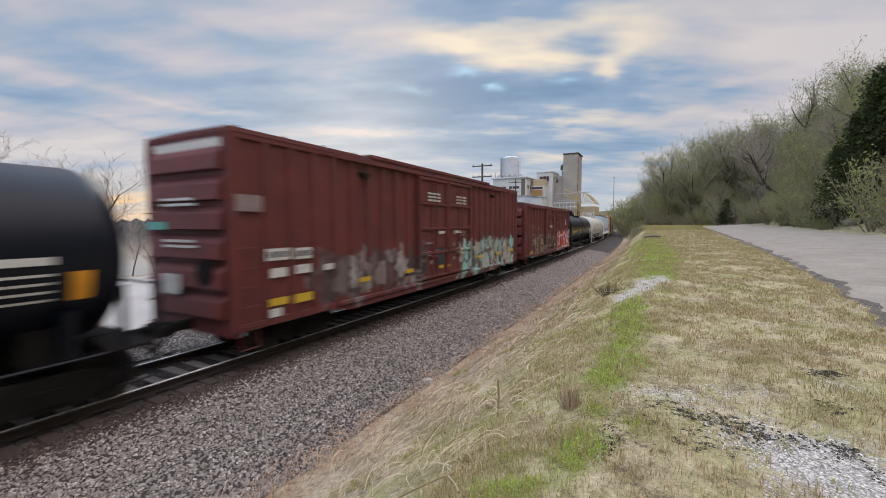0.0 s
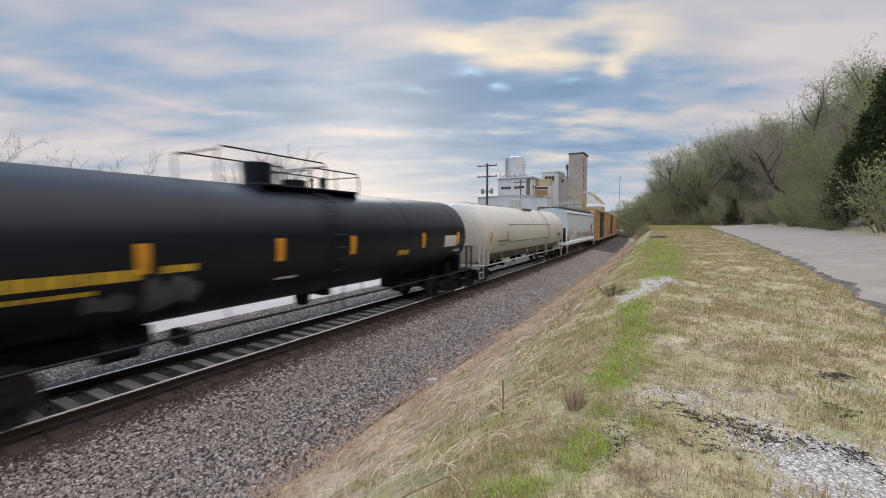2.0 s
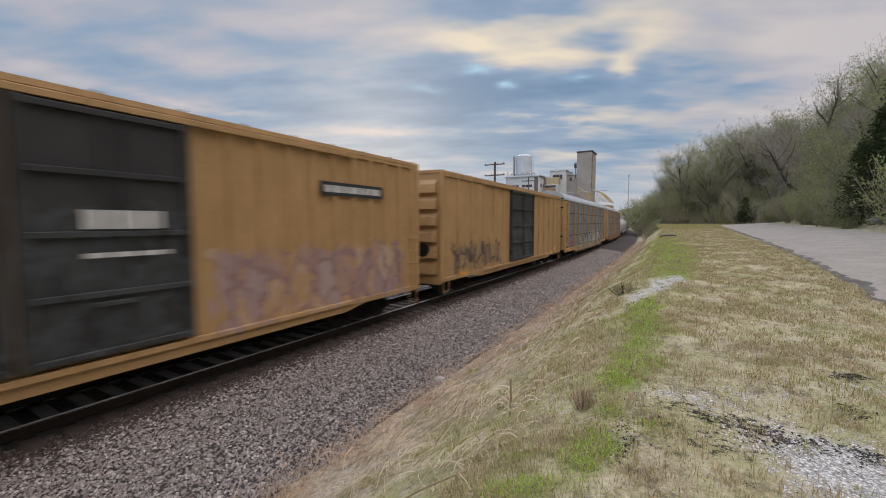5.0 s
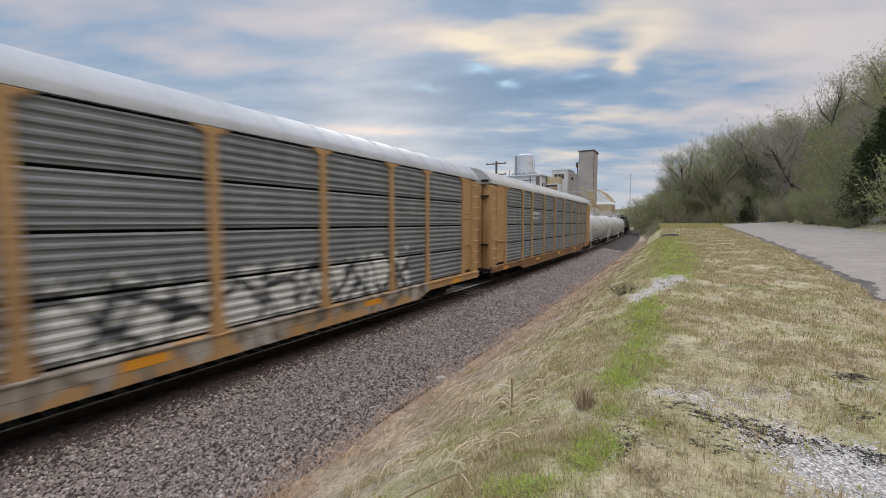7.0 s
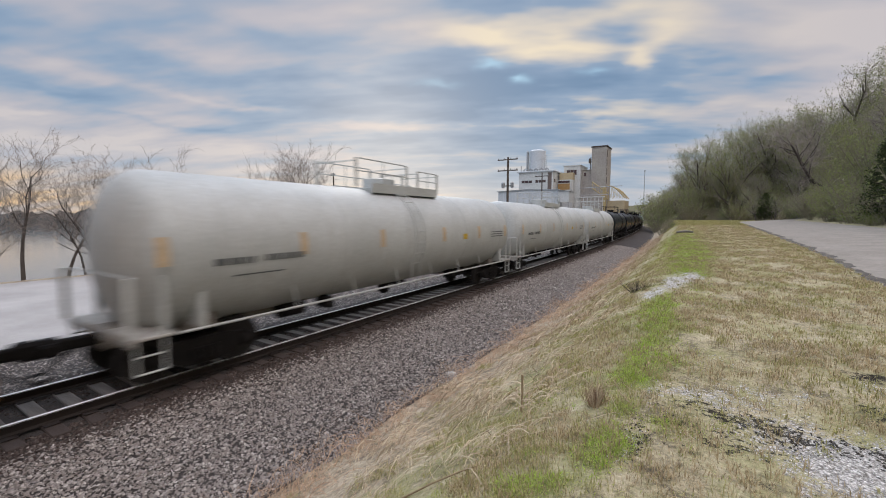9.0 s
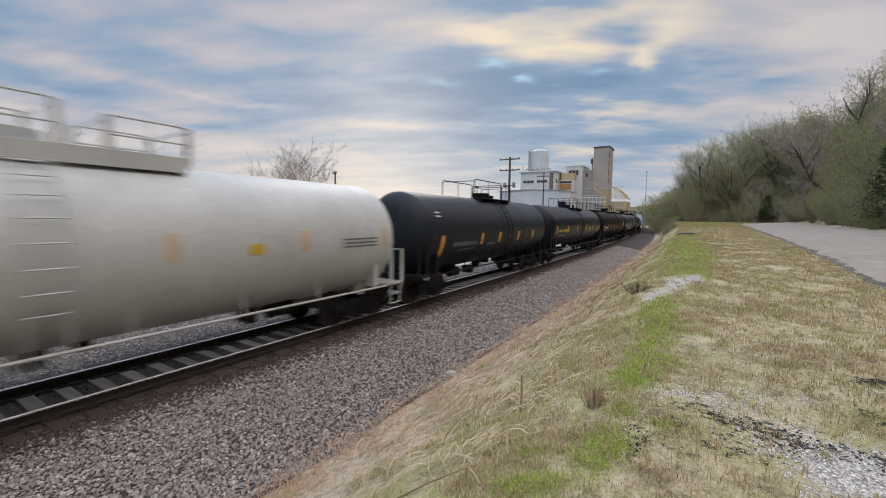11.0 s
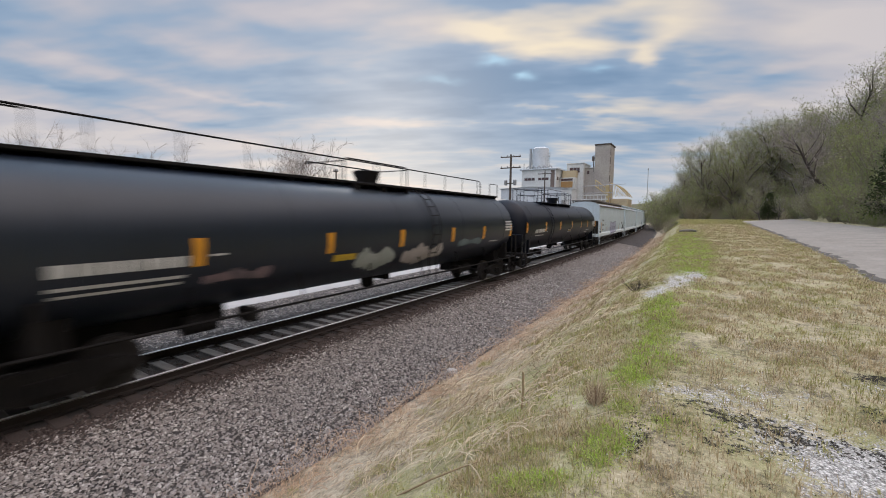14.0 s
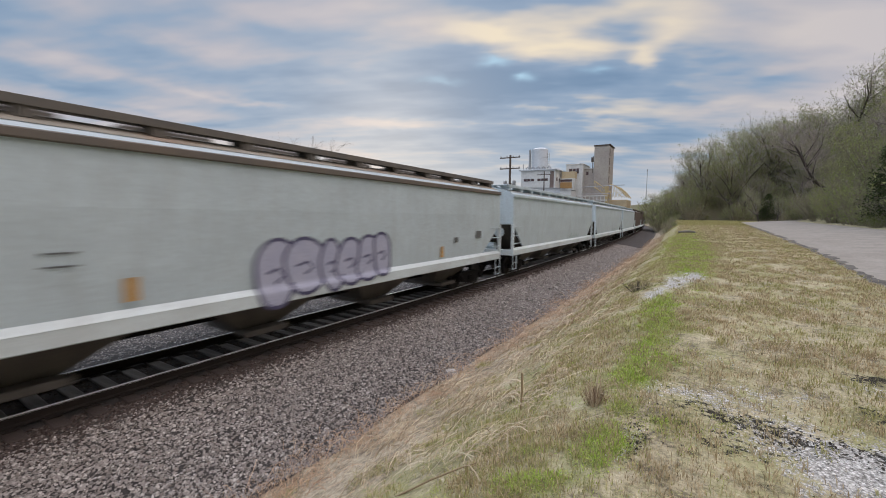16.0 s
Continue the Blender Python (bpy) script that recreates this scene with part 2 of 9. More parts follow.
class Mesh:
    """Gathers vertices and faces of one part."""

    def __init__(self):
        self.v, self.f, self.s = [], [], []

    def add(self, vs, fs, smooth=False):
        k = len(self.v)
        self.v += [tuple(p) for p in vs]
        self.f += [tuple(i + k for i in f) for f in fs]
        self.s += [smooth] * len(fs)
        return self

    def box(self, x0, x1, y0, y1, z0, z1, c=0.0, turn=None):
        if c <= 0:
            vs = [(x, y, z) for x in (x0, x1) for y in (y0, y1) for z in (z0, z1)]
            fs = [(0, 1, 3, 2), (4, 6, 7, 5), (0, 4, 5, 1), (2, 3, 7, 6), (0, 2, 6, 4), (1, 5, 7, 3)]
        else:
            c = min(c, (x1 - x0) / 2.01, (y1 - y0) / 2.01, (z1 - z0) / 2.01)
            vs, idx, fs = [], {}, []
            for i, x in enumerate((x0, x1)):
                for j, y in enumerate((y0, y1)):
                    for k, z in enumerate((z0, z1)):
                        sx, sy, sz = (c if i == 0 else -c), (c if j == 0 else -c), (c if k == 0 else -c)
                        for a, p in enumerate(((x, y + sy, z + sz), (x + sx, y, z + sz), (x + sx, y + sy, z))):
                            idx[i, j, k, a] = len(vs)
                            vs.append(p)
            q = lambda *ks: fs.append(tuple(idx[k] for k in ks))
            for i in (0, 1):
                q((i, 0, 0, 0), (i, 1, 0, 0), (i, 1, 1, 0), (i, 0, 1, 0))
                q((0, i, 0, 1), (1, i, 0, 1), (1, i, 1, 1), (0, i, 1, 1))
                q((0, 0, i, 2), (1, 0, i, 2), (1, 1, i, 2), (0, 1, i, 2))
                for j in (0, 1):
                    q((i, j, 0, 0), (i, j, 1, 0), (i, j, 1, 1), (i, j, 0, 1))
                    q((i, 0, j, 0), (i, 1, j, 0), (i, 1, j, 2), (i, 0, j, 2))
                    q((0, i, j, 1), (1, i, j, 1), (1, i, j, 2), (0, i, j, 2))
                    for k in (0, 1):
                        q((i, j, k, 0), (i, j, k, 1), (i, j, k, 2))
        if turn is not None:
            vs = [turn @ Vector(p) for p in vs]
        return self.add(vs, fs)

    def tube(self, pts, r, n=6, taper=None):
        pts = [Vector(p) for p in pts]
        m = len(pts)
        vs, fs = [], []
        for i, p in enumerate(pts):
            d = (pts[min(i + 1, m - 1)] - pts[max(i - 1, 0)]).normalized()
            a = d.cross(Vector((0, 0, 1)) if abs(d.z) < 0.9 else Vector((1, 0, 0))).normalized()
            b = d.cross(a)
            rr = r if taper is None else r * taper[i]
            vs += [p + (a * math.cos(2 * math.pi * k / n) + b * math.sin(2 * math.pi * k / n)) * rr for k in range(n)]
        for i in range(m - 1):
            for k in range(n):
                fs.append((i * n + k, i * n + (k + 1) % n, (i + 1) * n + (k + 1) % n, (i + 1) * n + k))
        fs += [tuple(range(n - 1, -1, -1)), tuple(range((m - 1) * n, m * n))]
        return self.add(vs, fs, True)

    def lathe(self, prof, n=40, x=0.0, z=0.0, axis="y"):
        """prof: (along, radius) from end to end."""
        vs, fs = [], []
        for a, r in prof:
            for k in range(n):
                t = 2 * math.pi * k / n
                u, w = r * math.cos(t), r * math.sin(t)
                vs.append({"y": (x + u, a, z + w), "x": (a, x + u, z + w), "z": (x + u, z + w, a)}[axis])
        for i in range(len(prof) - 1):
            for k in range(n):
                fs.append((i * n + k, i * n + (k + 1) % n, (i + 1) * n + (k + 1) % n, (i + 1) * n + k))
        fs += [tuple(range(n)), tuple(range((len(prof) - 1) * n, len(prof) * n))]
        return self.add(vs, fs, True)

    def prism(self, prof, a0, a1, axis="y", caps=True, smooth=False):
        """A closed outline drawn along an axis; the outline is (x, z) for y, (y, z) for x, (x, y) for z."""
        n = len(prof)
        put = {"y": lambda p, a: (p[0], a, p[1]), "x": lambda p, a: (a, p[0], p[1]), "z": lambda p, a: (p[0], p[1], a)}[axis]
        vs = [put(p, a) for a in (a0, a1) for p in prof]
        fs = [(k, (k + 1) % n, n + (k + 1) % n, n + k) for k in range(n)]
        self.add(vs, fs, smooth)
        if caps:
            self.add(vs, [tuple(range(n)), tuple(range(n, 2 * n))])
        return self

    def sheet(self, rows, smooth=True):
        m, n = len(rows), len(rows[0])
        vs = [p for r in rows for p in r]
        fs = [(i * n + k, i * n + k + 1, (i + 1) * n + k + 1, (i + 1) * n + k) for i in range(m - 1) for k in range(n - 1)]
        return self.add(vs, fs, smooth)

    def data(self, name, mat):
        me = bpy.data.meshes.new(name)
        me.from_pydata(self.v, [], self.f)
        bm = bmesh.new()
        bm.from_mesh(me)
        bmesh.ops.recalc_face_normals(bm, faces=bm.faces)
        bm.to_mesh(me)
        bm.free()
        me.polygons.foreach_set("use_smooth", self.s)
        if any(self.s):
            me.set_sharp_from_angle(angle=radians(42))
        me.materials.append(mat)
        return me

    def put_pieces(self, name, piece, mat, parent):
        """Each loose piece as an object: the first is the part, the others are its pieces."""
        root = list(range(len(self.v)))

        def find(i):
            while root[i] != i:
                root[i] = root[root[i]]
                i = root[i]
            return i

        for f in self.f:
            for k in f[1:]:
                root[find(k)] = find(f[0])
        groups = {}
        for f, s in zip(self.f, self.s):
            groups.setdefault(find(f[0]), []).append((f, s))
        head = None
        for faces in groups.values():
            used = sorted({k for f, _ in faces for k in f})
            at = {k: i for i, k in enumerate(used)}
            m = Mesh()
            m.v, m.f, m.s = [self.v[k] for k in used], [tuple(at[k] for k in f) for f, _ in faces], [s for _, s in faces]
            ob = m.put(name if head is None else piece, mat, parent if head is None else head)
            head = head or ob
        return head

    def put(self, name, mat, parent=None, label="", at=(0, 0, 0)):
        return place(name, self.data(name, mat), parent, label, at)


def place(name, data, parent=None, label="", at=(0, 0, 0), rz=0.0):
    ob = new(name, data)
    ob.location, ob.rotation_euler = at, (0, 0, rz)
    if parent is not None:
        ob.parent = parent
    if label:
        ob["label"] = label
    return ob


def raw_mesh(name, verts, faces, mat, smooth=False):
    """A large mesh from arrays."""
    me = bpy.data.meshes.new(name)
    nf, k = faces.shape
    me.vertices.add(len(verts))
    me.vertices.foreach_set("co", verts.astype(np.float32).ravel())
    me.loops.add(nf * k)
    me.loops.foreach_set("vertex_index", faces.astype(np.int32).ravel())
    me.polygons.add(nf)
    me.polygons.foreach_set("loop_start", np.arange(0, nf * k, k, dtype=np.int32))
    me.polygons.foreach_set("use_smooth", np.full(nf, smooth))
    me.update(calc_edges=True)
    me.materials.append(mat)
    return me


# ---------------------------------------------------------------- the line and the land
TRACK_X, CURVE_Y, CURVE_R = -9.485, 3.5, 1496.0
SPEED = 22.17


def track_x(y):
    return TRACK_X - np.maximum(np.asarray(y, float) - CURVE_Y, 0.0) ** 2 / (2 * CURVE_R)


def road_edge(y):
    """The road's edge on the side of the railway."""
    y = np.asarray(y, float)
    return np.interp(y, [-80, 0, 8.8, 12.9, 18.3, 26, 37.8, 93, 140], [-4.0, 2.2, 3.12, 3.62, 4.08, 4.5, 4.95, 6.5, 7.8]) + np.maximum(y - 95, 0) ** 2 * 0.035


def smooth01(a):
    a = np.clip(a, 0, 1)
    return a * a * (3 - 2 * a)


def wobble(x, y, k, seed=0.0):
    return (np.sin(x * k + 1.3 * np.sin(y * k * 0.7 + seed) + seed) + np.sin(y * k * 1.13 + 1.7 * np.sin(x * k * 0.61 + 2 * seed))
            + 0.5 * np.sin((x + y) * k * 2.3 + seed * 3)) / 2.5


def land(x, y):
    """Height of the ground (rail tops are at 0)."""
    x, y = np.asarray(x, float), np.asarray(y, float)
    u = x - track_x(y)
    rise = 0.011 * np.clip(y, -40, 130)
    e = road_edge(y)
    tussock = (0.010 * wobble(x, y, 4.7, 2.0) + 0.005 * wobble(x, y, 11.0, 1.0)) * np.clip((40 - y) / 20, 0, 1)
    bank = 1.46 + rise + (0.05 * wobble(x, y, 0.9) + tussock) * np.clip((e - x) / 2, 0, 1)
    # railway side: ballast, ditch, bank
    left = np.interp(u, [-60, -29.5, -27, -6.3, -4.0, -1.9, 1.75, 3.4, 4.5, 5.1], [-3.4, -3.4, -0.85, -0.72, -0.52, -0.23, -0.23, -0.45, -0.66, -0.60])
    left = left + 0.05 * smooth01((u - 4.6) / 0.6) * wobble(x, y, 2.3, 5.0)
    lip = np.interp(y, [-20, 5, 14, 40, 90, 140], [-0.5, -0.5, -0.7, -1.2, -3.0, -6.5])
    s = np.clip((u - 5.0) / np.maximum(lip - (track_x(y) + 5.0), 1.2), 0, 1)
    s = 0.65 * s + 0.35 * smooth01(s)
    z = left * (1 - s) + np.maximum(bank, left) * s
    # road, crossfall up to the hill
    w = x - e
    z = z + np.clip(w, 0, 9) * 0.06
    # hill beyond the road, and the wooded end of it beside the line
    h1 = np.minimum(x - (e + 9.6), (104 - y) * 0.9)
    h2 = np.minimum((y - 120) * 0.7, (x - (track_x(y) + 7.0)) * 0.33)
    h = np.maximum(h1, h2)
    hh = np.maximum(h, 0)
    z = z + 26.0 * (1 - np.exp(-hh * 2.0 / 26.0)) + np.clip(hh / 6, 0, 1) * 0.8 * wobble(x, y, 0.35, 1.0)
    return z


# ---------------------------------------------------------------- ground materials
# worn places on the verge and dark mossy ones: x, y, half widths, amount
WORN = [(0.95, 3.75, 0.36, 0.38, 1.0), (1.2, 3.3, 0.45, 0.35, 1.0), (0.05, 4.3, 0.42, 0.26, 0.58), (0.62, 4.75, 0.4, 0.16, 0.5), (-0.72, 9.8, 0.16, 0.6, 1.5), (-0.40, 11.4, 0.19, 0.9, 1.8), (0.0, 12.5, 0.18, 0.7, 1.5),
        (1.52, 5.3, 0.3, 0.2, 0.6), (1.0, 6.9, 0.3, 0.2, 0.42), (1.8, 2.6, 0.6, 0.5, 0.9), (-0.9, 3.45, 0.14, 0.09, 0.6), (-0.33, 3.0, 0.05, 0.3, 0.5), (0.5, 4.1, 1.0, 0.8, 0.16)]
MOSSY = [(0.30, 3.48, 0.34, 0.20, 0.5), (-0.12, 3.66, 0.2, 0.12, 0.4), (0.66, 3.88, 0.26, 0.16, 0.5), (1.54, 5.68, 0.2, 0.10, 1.2), (1.15, 3.85, 0.12, 0.14, 1.0), (0.1, 3.98, 0.5, 0.10, 0.45), (-0.31, 3.15, 0.06, 0.35, 0.75),
         (1.35, 4.65, 0.14, 0.2, 0.6), (1.3, 3.5, 0.1, 0.18, 0.7), (0.0, 5.2, 0.4, 0.35, 0.30), (0.6, 4.1, 1.1, 1.0, 0.22), (0.75, 4.45, 0.22, 0.10, 0.25), (0.25, 4.0, 0.25, 0.12, 0.22)]

# patches of fresh grass: x, y, half widths
LAWN = [(-0.53, 2.92, 0.17, 0.28), (-0.42, 3.12, 0.12, 0.16), (-0.55, 4.5, 0.17, 0.42), (-0.42, 4.75, 0.14, 0.4), (-0.48, 3.66, 0.09, 0.10), (-0.1, 3.55, 0.10, 0.09), (-0.5, 5.6, 0.2, 0.6), (-0.36, 7.2, 0.22, 0.8), (-0.84, 2.48, 0.2, 0.14),
        (-0.1, 19.0, 0.8, 5.5), (-0.22, 5.3, 0.10, 0.2), (-1.05, 3.0, 0.15, 0.13), (-0.6, 8.6, 0.26, 1.2), (-0.1, 14.0, 0.45, 1.6), (-0.5, 27, 0.9, 4), (-0.9, 36, 0.9, 8), (0.72, 3.75, 0.06, 0.06)]


def ground_material():
    m = bpy.data.materials.new("verge")
    m.use_nodes = True
    nt = m.node_tree
    p = nt.nodes["Principled BSDF"]
    tc = nt.nodes.new("ShaderNodeTexCoord")

    def noise_at(scale, detail=6, rough=0.6, loc=(0, 0, 0), sc=(1, 1, 1)):
        mp = nt.nodes.new("ShaderNodeMapping")
        mp.inputs["Location"].default_value = loc
        mp.inputs["Scale"].default_value = sc
        nt.links.new(tc.outputs["Object"], mp.inputs["Vector"])
        n = node(nt, "ShaderNodeTexNoise", Scale=scale, Detail=detail, Roughness=rough)
        nt.links.new(mp.outputs[0], n.inputs["Vector"])
        return n.outputs["Fac"]

    def offset(v, amount):
        return math_node(nt, "MULTIPLY", math_node(nt, "SUBTRACT", v, 0.5), amount)

    mid, fine = noise_at(11.0, 8, 0.78, (4, 1, 0)), noise_at(38, 6, 0.8)
    broad = noise_at(1.6, 5, 0.6, (11, 5, 0))
    tone = math_node(nt, "ADD", math_node(nt, "ADD", mid, offset(fine, 0.35)), math_node(nt, "ADD", offset(broad, 0.55), offset(noise_at(4.2, 6, 0.7, (21, 5, 0)), 0.6)))
    col = ramp(nt, tone, [(0.33, (0.15, 0.125, 0.088)), (0.42, (0.29, 0.247, 0.162)), (0.50, (0.40, 0.342, 0.222)), (0.62, (0.49, 0.42, 0.285)), (0.76, (0.60, 0.525, 0.38))])
    green = ramp(nt, math_node(nt, "ADD", noise_at(1.3, 5, 0.65, (7, 2, 0), (1.2, 0.7, 1)), offset(noise_at(17, 5, 0.7, (2, 2, 0)), 0.5)), [(0.44, (0, 0, 0)), (0.66, (1, 1, 1))])
    col = mix(nt, math_node(nt, "MULTIPLY", green, 0.7), col, mix(nt, fine, (0.15, 0.155, 0.055), (0.42, 0.41, 0.17)))
    # rust-brown litter low on the bank, green coming through above it
    sep0 = nt.nodes.new("ShaderNodeSeparateXYZ")
    nt.links.new(tc.outputs["Object"], sep0.inputs[0])
    low = math_node(nt, "ADD", sep0.outputs["Z"], math_node(nt, "ADD", offset(noise_at(2.2, 6, 0.7, (5, 9, 0)), 2.4), offset(noise_at(14, 5, 0.75, (8, 8, 0)), 1.2)))
    rusty = mix(nt, ramp(nt, tone, [(0.38, (0, 0, 0)), (0.62, (1, 1, 1))]), (0.205, 0.165, 0.122), (0.54, 0.455, 0.34))
    col = mix(nt, ramp(nt, low, [(-0.0, (0.92, 0.92, 0.92)), (0.7, (0, 0, 0))]), col, rusty)
    mossy = ramp(nt, low, [(0.45, (0, 0, 0)), (0.75, (0.6, 0.6, 0.6)), (1.0, (0, 0, 0))])
    col = mix(nt, math_node(nt, "MULTIPLY", mossy, ramp(nt, sep0.outputs["Z"], [(0.95, (1, 1, 1)), (1.0, (0, 0, 0))])), col, mix(nt, fine, (0.14, 0.15, 0.055), (0.42, 0.42, 0.19)))
    # bare pale gravel and dark moss where the turf is worn through
    sep = nt.nodes.new("ShaderNodeSeparateXYZ")
    nt.links.new(tc.outputs["Object"], sep.inputs[0])
    sx = math_node(nt, "ADD", sep.outputs["X"], offset(noise_at(3.0, 6, 0.65, (2, 8, 0)), 0.7))
    sy = math_node(nt, "ADD", sep.outputs["Y"], offset(noise_at(3.0, 6, 0.65, (6, 1, 0)), 0.9))

    def spots(rows):
        total = None
        for x0, y0, rx, ry, amt in rows:
            dx = math_node(nt, "DIVIDE", math_node(nt, "SUBTRACT", sx, x0), rx)
            dy = math_node(nt, "DIVIDE", math_node(nt, "SUBTRACT", sy, y0), ry)
            d2 = math_node(nt, "ADD", math_node(nt, "MULTIPLY", dx, dx), math_node(nt, "MULTIPLY", dy, dy))
            g = math_node(nt, "MULTIPLY", math_node(nt, "EXPONENT", math_node(nt, "MULTIPLY", d2, -0.8)), amt)
            total = g if total is None else math_node(nt, "ADD", total, g)
        return total

    lawn = math_node(nt, "ADD", spots([(*r, 1.0) for r in LAWN]), offset(noise_at(6.0, 7, 0.75, (3, 3, 0)), 1.7))
    col = mix(nt, ramp(nt, lawn, [(0.1, (0, 0, 0)), (0.95, (0.7, 0.7, 0.7))]), col, mix(nt, fine, (0.10, 0.14, 0.025), (0.28, 0.35, 0.08)))
    # stones of a hand's breadth down to grit, each with its own shade
    chip = node(nt, "ShaderNodeTexVoronoi", Scale=55.0, Randomness=1.0)
    nt.links.new(tc.outputs["Object"], chip.inputs["Vector"])
    chs = nt.nodes.new("ShaderNodeSeparateColor")
    nt.links.new(chip.outputs["Color"], chs.inputs[0])
    grav = ramp(nt, chs.outputs[0], [(0.0, (0.28, 0.26, 0.235)), (0.35, (0.52, 0.49, 0.45)), (0.8, (0.72, 0.69, 0.645)), (1.0, (0.85, 0.82, 0.78))])
    grav = mix(nt, ramp(nt, chip.outputs["Distance"], [(0.35, (0, 0, 0)), (0.75, (0.75, 0.75, 0.75))]), grav, (0.12, 0.11, 0.095))
    g0 = math_node(nt, "ADD", spots(WORN), math_node(nt, "ADD", offset(noise_at(6.0, 8, 0.8, (1.5, 0.7, 0)), 2.2), offset(noise_at(19, 5, 0.8, (3, 4, 0)), 3.2)))
    col = mix(nt, ramp(nt, g0, [(0.58, (0, 0, 0)), (0.72, (1, 1, 1))]), col, grav)
    m0 = math_node(nt, "ADD", spots(MOSSY), math_node(nt, "ADD", offset(noise_at(8.0, 8, 0.8, (9, 3, 0)), 2.6), offset(noise_at(17, 5, 0.8, (8, 4, 0)), 3.4)))
    col = mix(nt, ramp(nt, m0, [(0.66, (0, 0, 0)), (0.80, (0.92, 0.92, 0.92))]), col, (0.022, 0.020, 0.017))
    col = mix(nt, 0.6, col, ramp(nt, fine, [(0.3, (0.5, 0.5, 0.5)), (0.7, (1.3, 1.3, 1.3))]), "MULTIPLY")
    nt.links.new(col, p.inputs["Base Color"])
    p.inputs["Roughness"].default_value = 0.95
    p.inputs["Specular IOR Level"].default_value = 0.12
    bp = node(nt, "ShaderNodeBump", Strength=0.8, Distance=0.012)
    nt.links.new(tone, bp.inputs["Height"])
    nt.links.new(bp.outputs[0], p.inputs["Normal"])
    return m


VERGE = ground_material()
BALLAST_BED = material("ballast bed", (0.085, 0.075, 0.070), (0.055, 0.048, 0.045), rough=0.95, scale=1.5, fine=55, bump=0.9, depth=0.03, spec=0.2)
LOT = material("pale gravel", (0.43, 0.41, 0.395), (0.34, 0.325, 0.31), rough=0.9, scale=0.35, fine=25, bump=0.3, spec=0.2)
ASPHALT = material("old asphalt", (0.325, 0.292, 0.255), (0.265, 0.238, 0.208), rough=0.95, scale=0.9, fine=9, bump=0.25, dirt=(0.40, 0.36, 0.31), dirt_amount=0.45, depth=0.008, spec=0.03)
BROKEN_ASPHALT = material("dark broken asphalt edge", (0.15, 0.136, 0.12), (0.095, 0.086, 0.078), rough=0.95, scale=1.6, fine=16, bump=0.5, dirt=(0.24, 0.215, 0.185), dirt_amount=0.5, depth=0.01, spec=0.05)
FOREST_FLOOR = material("leaf litter", (0.12, 0.105, 0.07), (0.14, 0.14, 0.07), rough=0.95, scale=0.5, fine=12, bump=0.8, depth=0.05, spec=0.1)
RIVER = material("river water", (0.10, 0.11, 0.11), (0.09, 0.10, 0.10), rough=0.12, scale=0.3, fine=2.0, bump=0.05, depth=0.05, spec=0.6)
RAIL_SIDE = material("rusty rail", (0.026, 0.017, 0.013), (0.018, 0.012, 0.010), rough=0.8, scale=4, fine=60, bump=0.2)
RAIL_TOP = material("polished rail head", (0.92, 0.92, 0.91), (0.86, 0.86, 0.85), rough=0.42, metal=0.2, scale=8, fine=50, bump=0.03)
TIE_WOOD = material("weathered tie", (0.27, 0.245, 0.225), (0.17, 0.15, 0.135), rough=0.9, scale=3, fine=30, stretch=(0.3, 3, 3), bump=0.5, rand=0.5, depth=0.01)


def stain_tie_ends(m):
    """Brown iron dust on what lies outside the rails."""
    nt = m.node_tree
    p = nt.nodes["Principled BSDF"]
    old = p.inputs["Base Color"].links[0].from_socket
    tc, sep = nt.nodes.new("ShaderNodeTexCoord"), nt.nodes.new("ShaderNodeSeparateXYZ")
    nt.links.new(tc.outputs["Object"], sep.inputs[0])
    out = ramp(nt, math_node(nt, "ABSOLUTE", sep.outputs["X"]), [(0.60, (0, 0, 0)), (0.80, (0.9, 0.9, 0.9))])
    nt.links.new(mix(nt, out, old, (0.045, 0.030, 0.025)), p.inputs["Base Color"])


stain_tie_ends(TIE_WOOD)


# ---------------------------------------------------------------- ground
def grid_mesh(name, xs, ys, mat, height=land, lift=0.0, keep=None):
    gx, gy = np.meshgrid(xs, ys)
    gz = height(gx, gy) + lift
    n, m = len(xs), len(ys)
    v = np.stack([gx, gy, gz], -1).reshape(-1, 3)
    i = (np.arange(m - 1)[:, None] * n + np.arange(n - 1)[None, :]).ravel()
    f = np.stack([i, i + 1, i + n + 1, i + n], 1)
    return raw_mesh(name, v, f, mat, True), v, f


def steps(*spans):
    out = [spans[0][0]]
    for a, b, d in spans:
        out += list(np.linspace(a, b, max(2, int(round((b - a) / d)) + 1))[1:])
    return np.array(out)


def strip(name, left, right, ys, mat, across=6, lift=0.004, height=land):
    """A strip of ground between two edges given along y."""
    t = np.linspace(0, 1, across) if isinstance(across, int) else np.asarray(across, float)
    across = len(t)
    gx = left(ys)[:, None] * (1 - t) + right(ys)[:, None] * t
    gy = np.repeat(ys[:, None], across, 1)
    gz = height(gx, gy) + lift
    n, m = across, len(ys)
    v = np.stack([gx, gy, gz], -1).reshape(-1, 3)
    i = (np.arange(m - 1)[:, None] * n + np.arange(n - 1)[None, :]).ravel()
    return raw_mesh(name, v, np.stack([i, i + 1, i + n + 1, i + n], 1), mat, True)


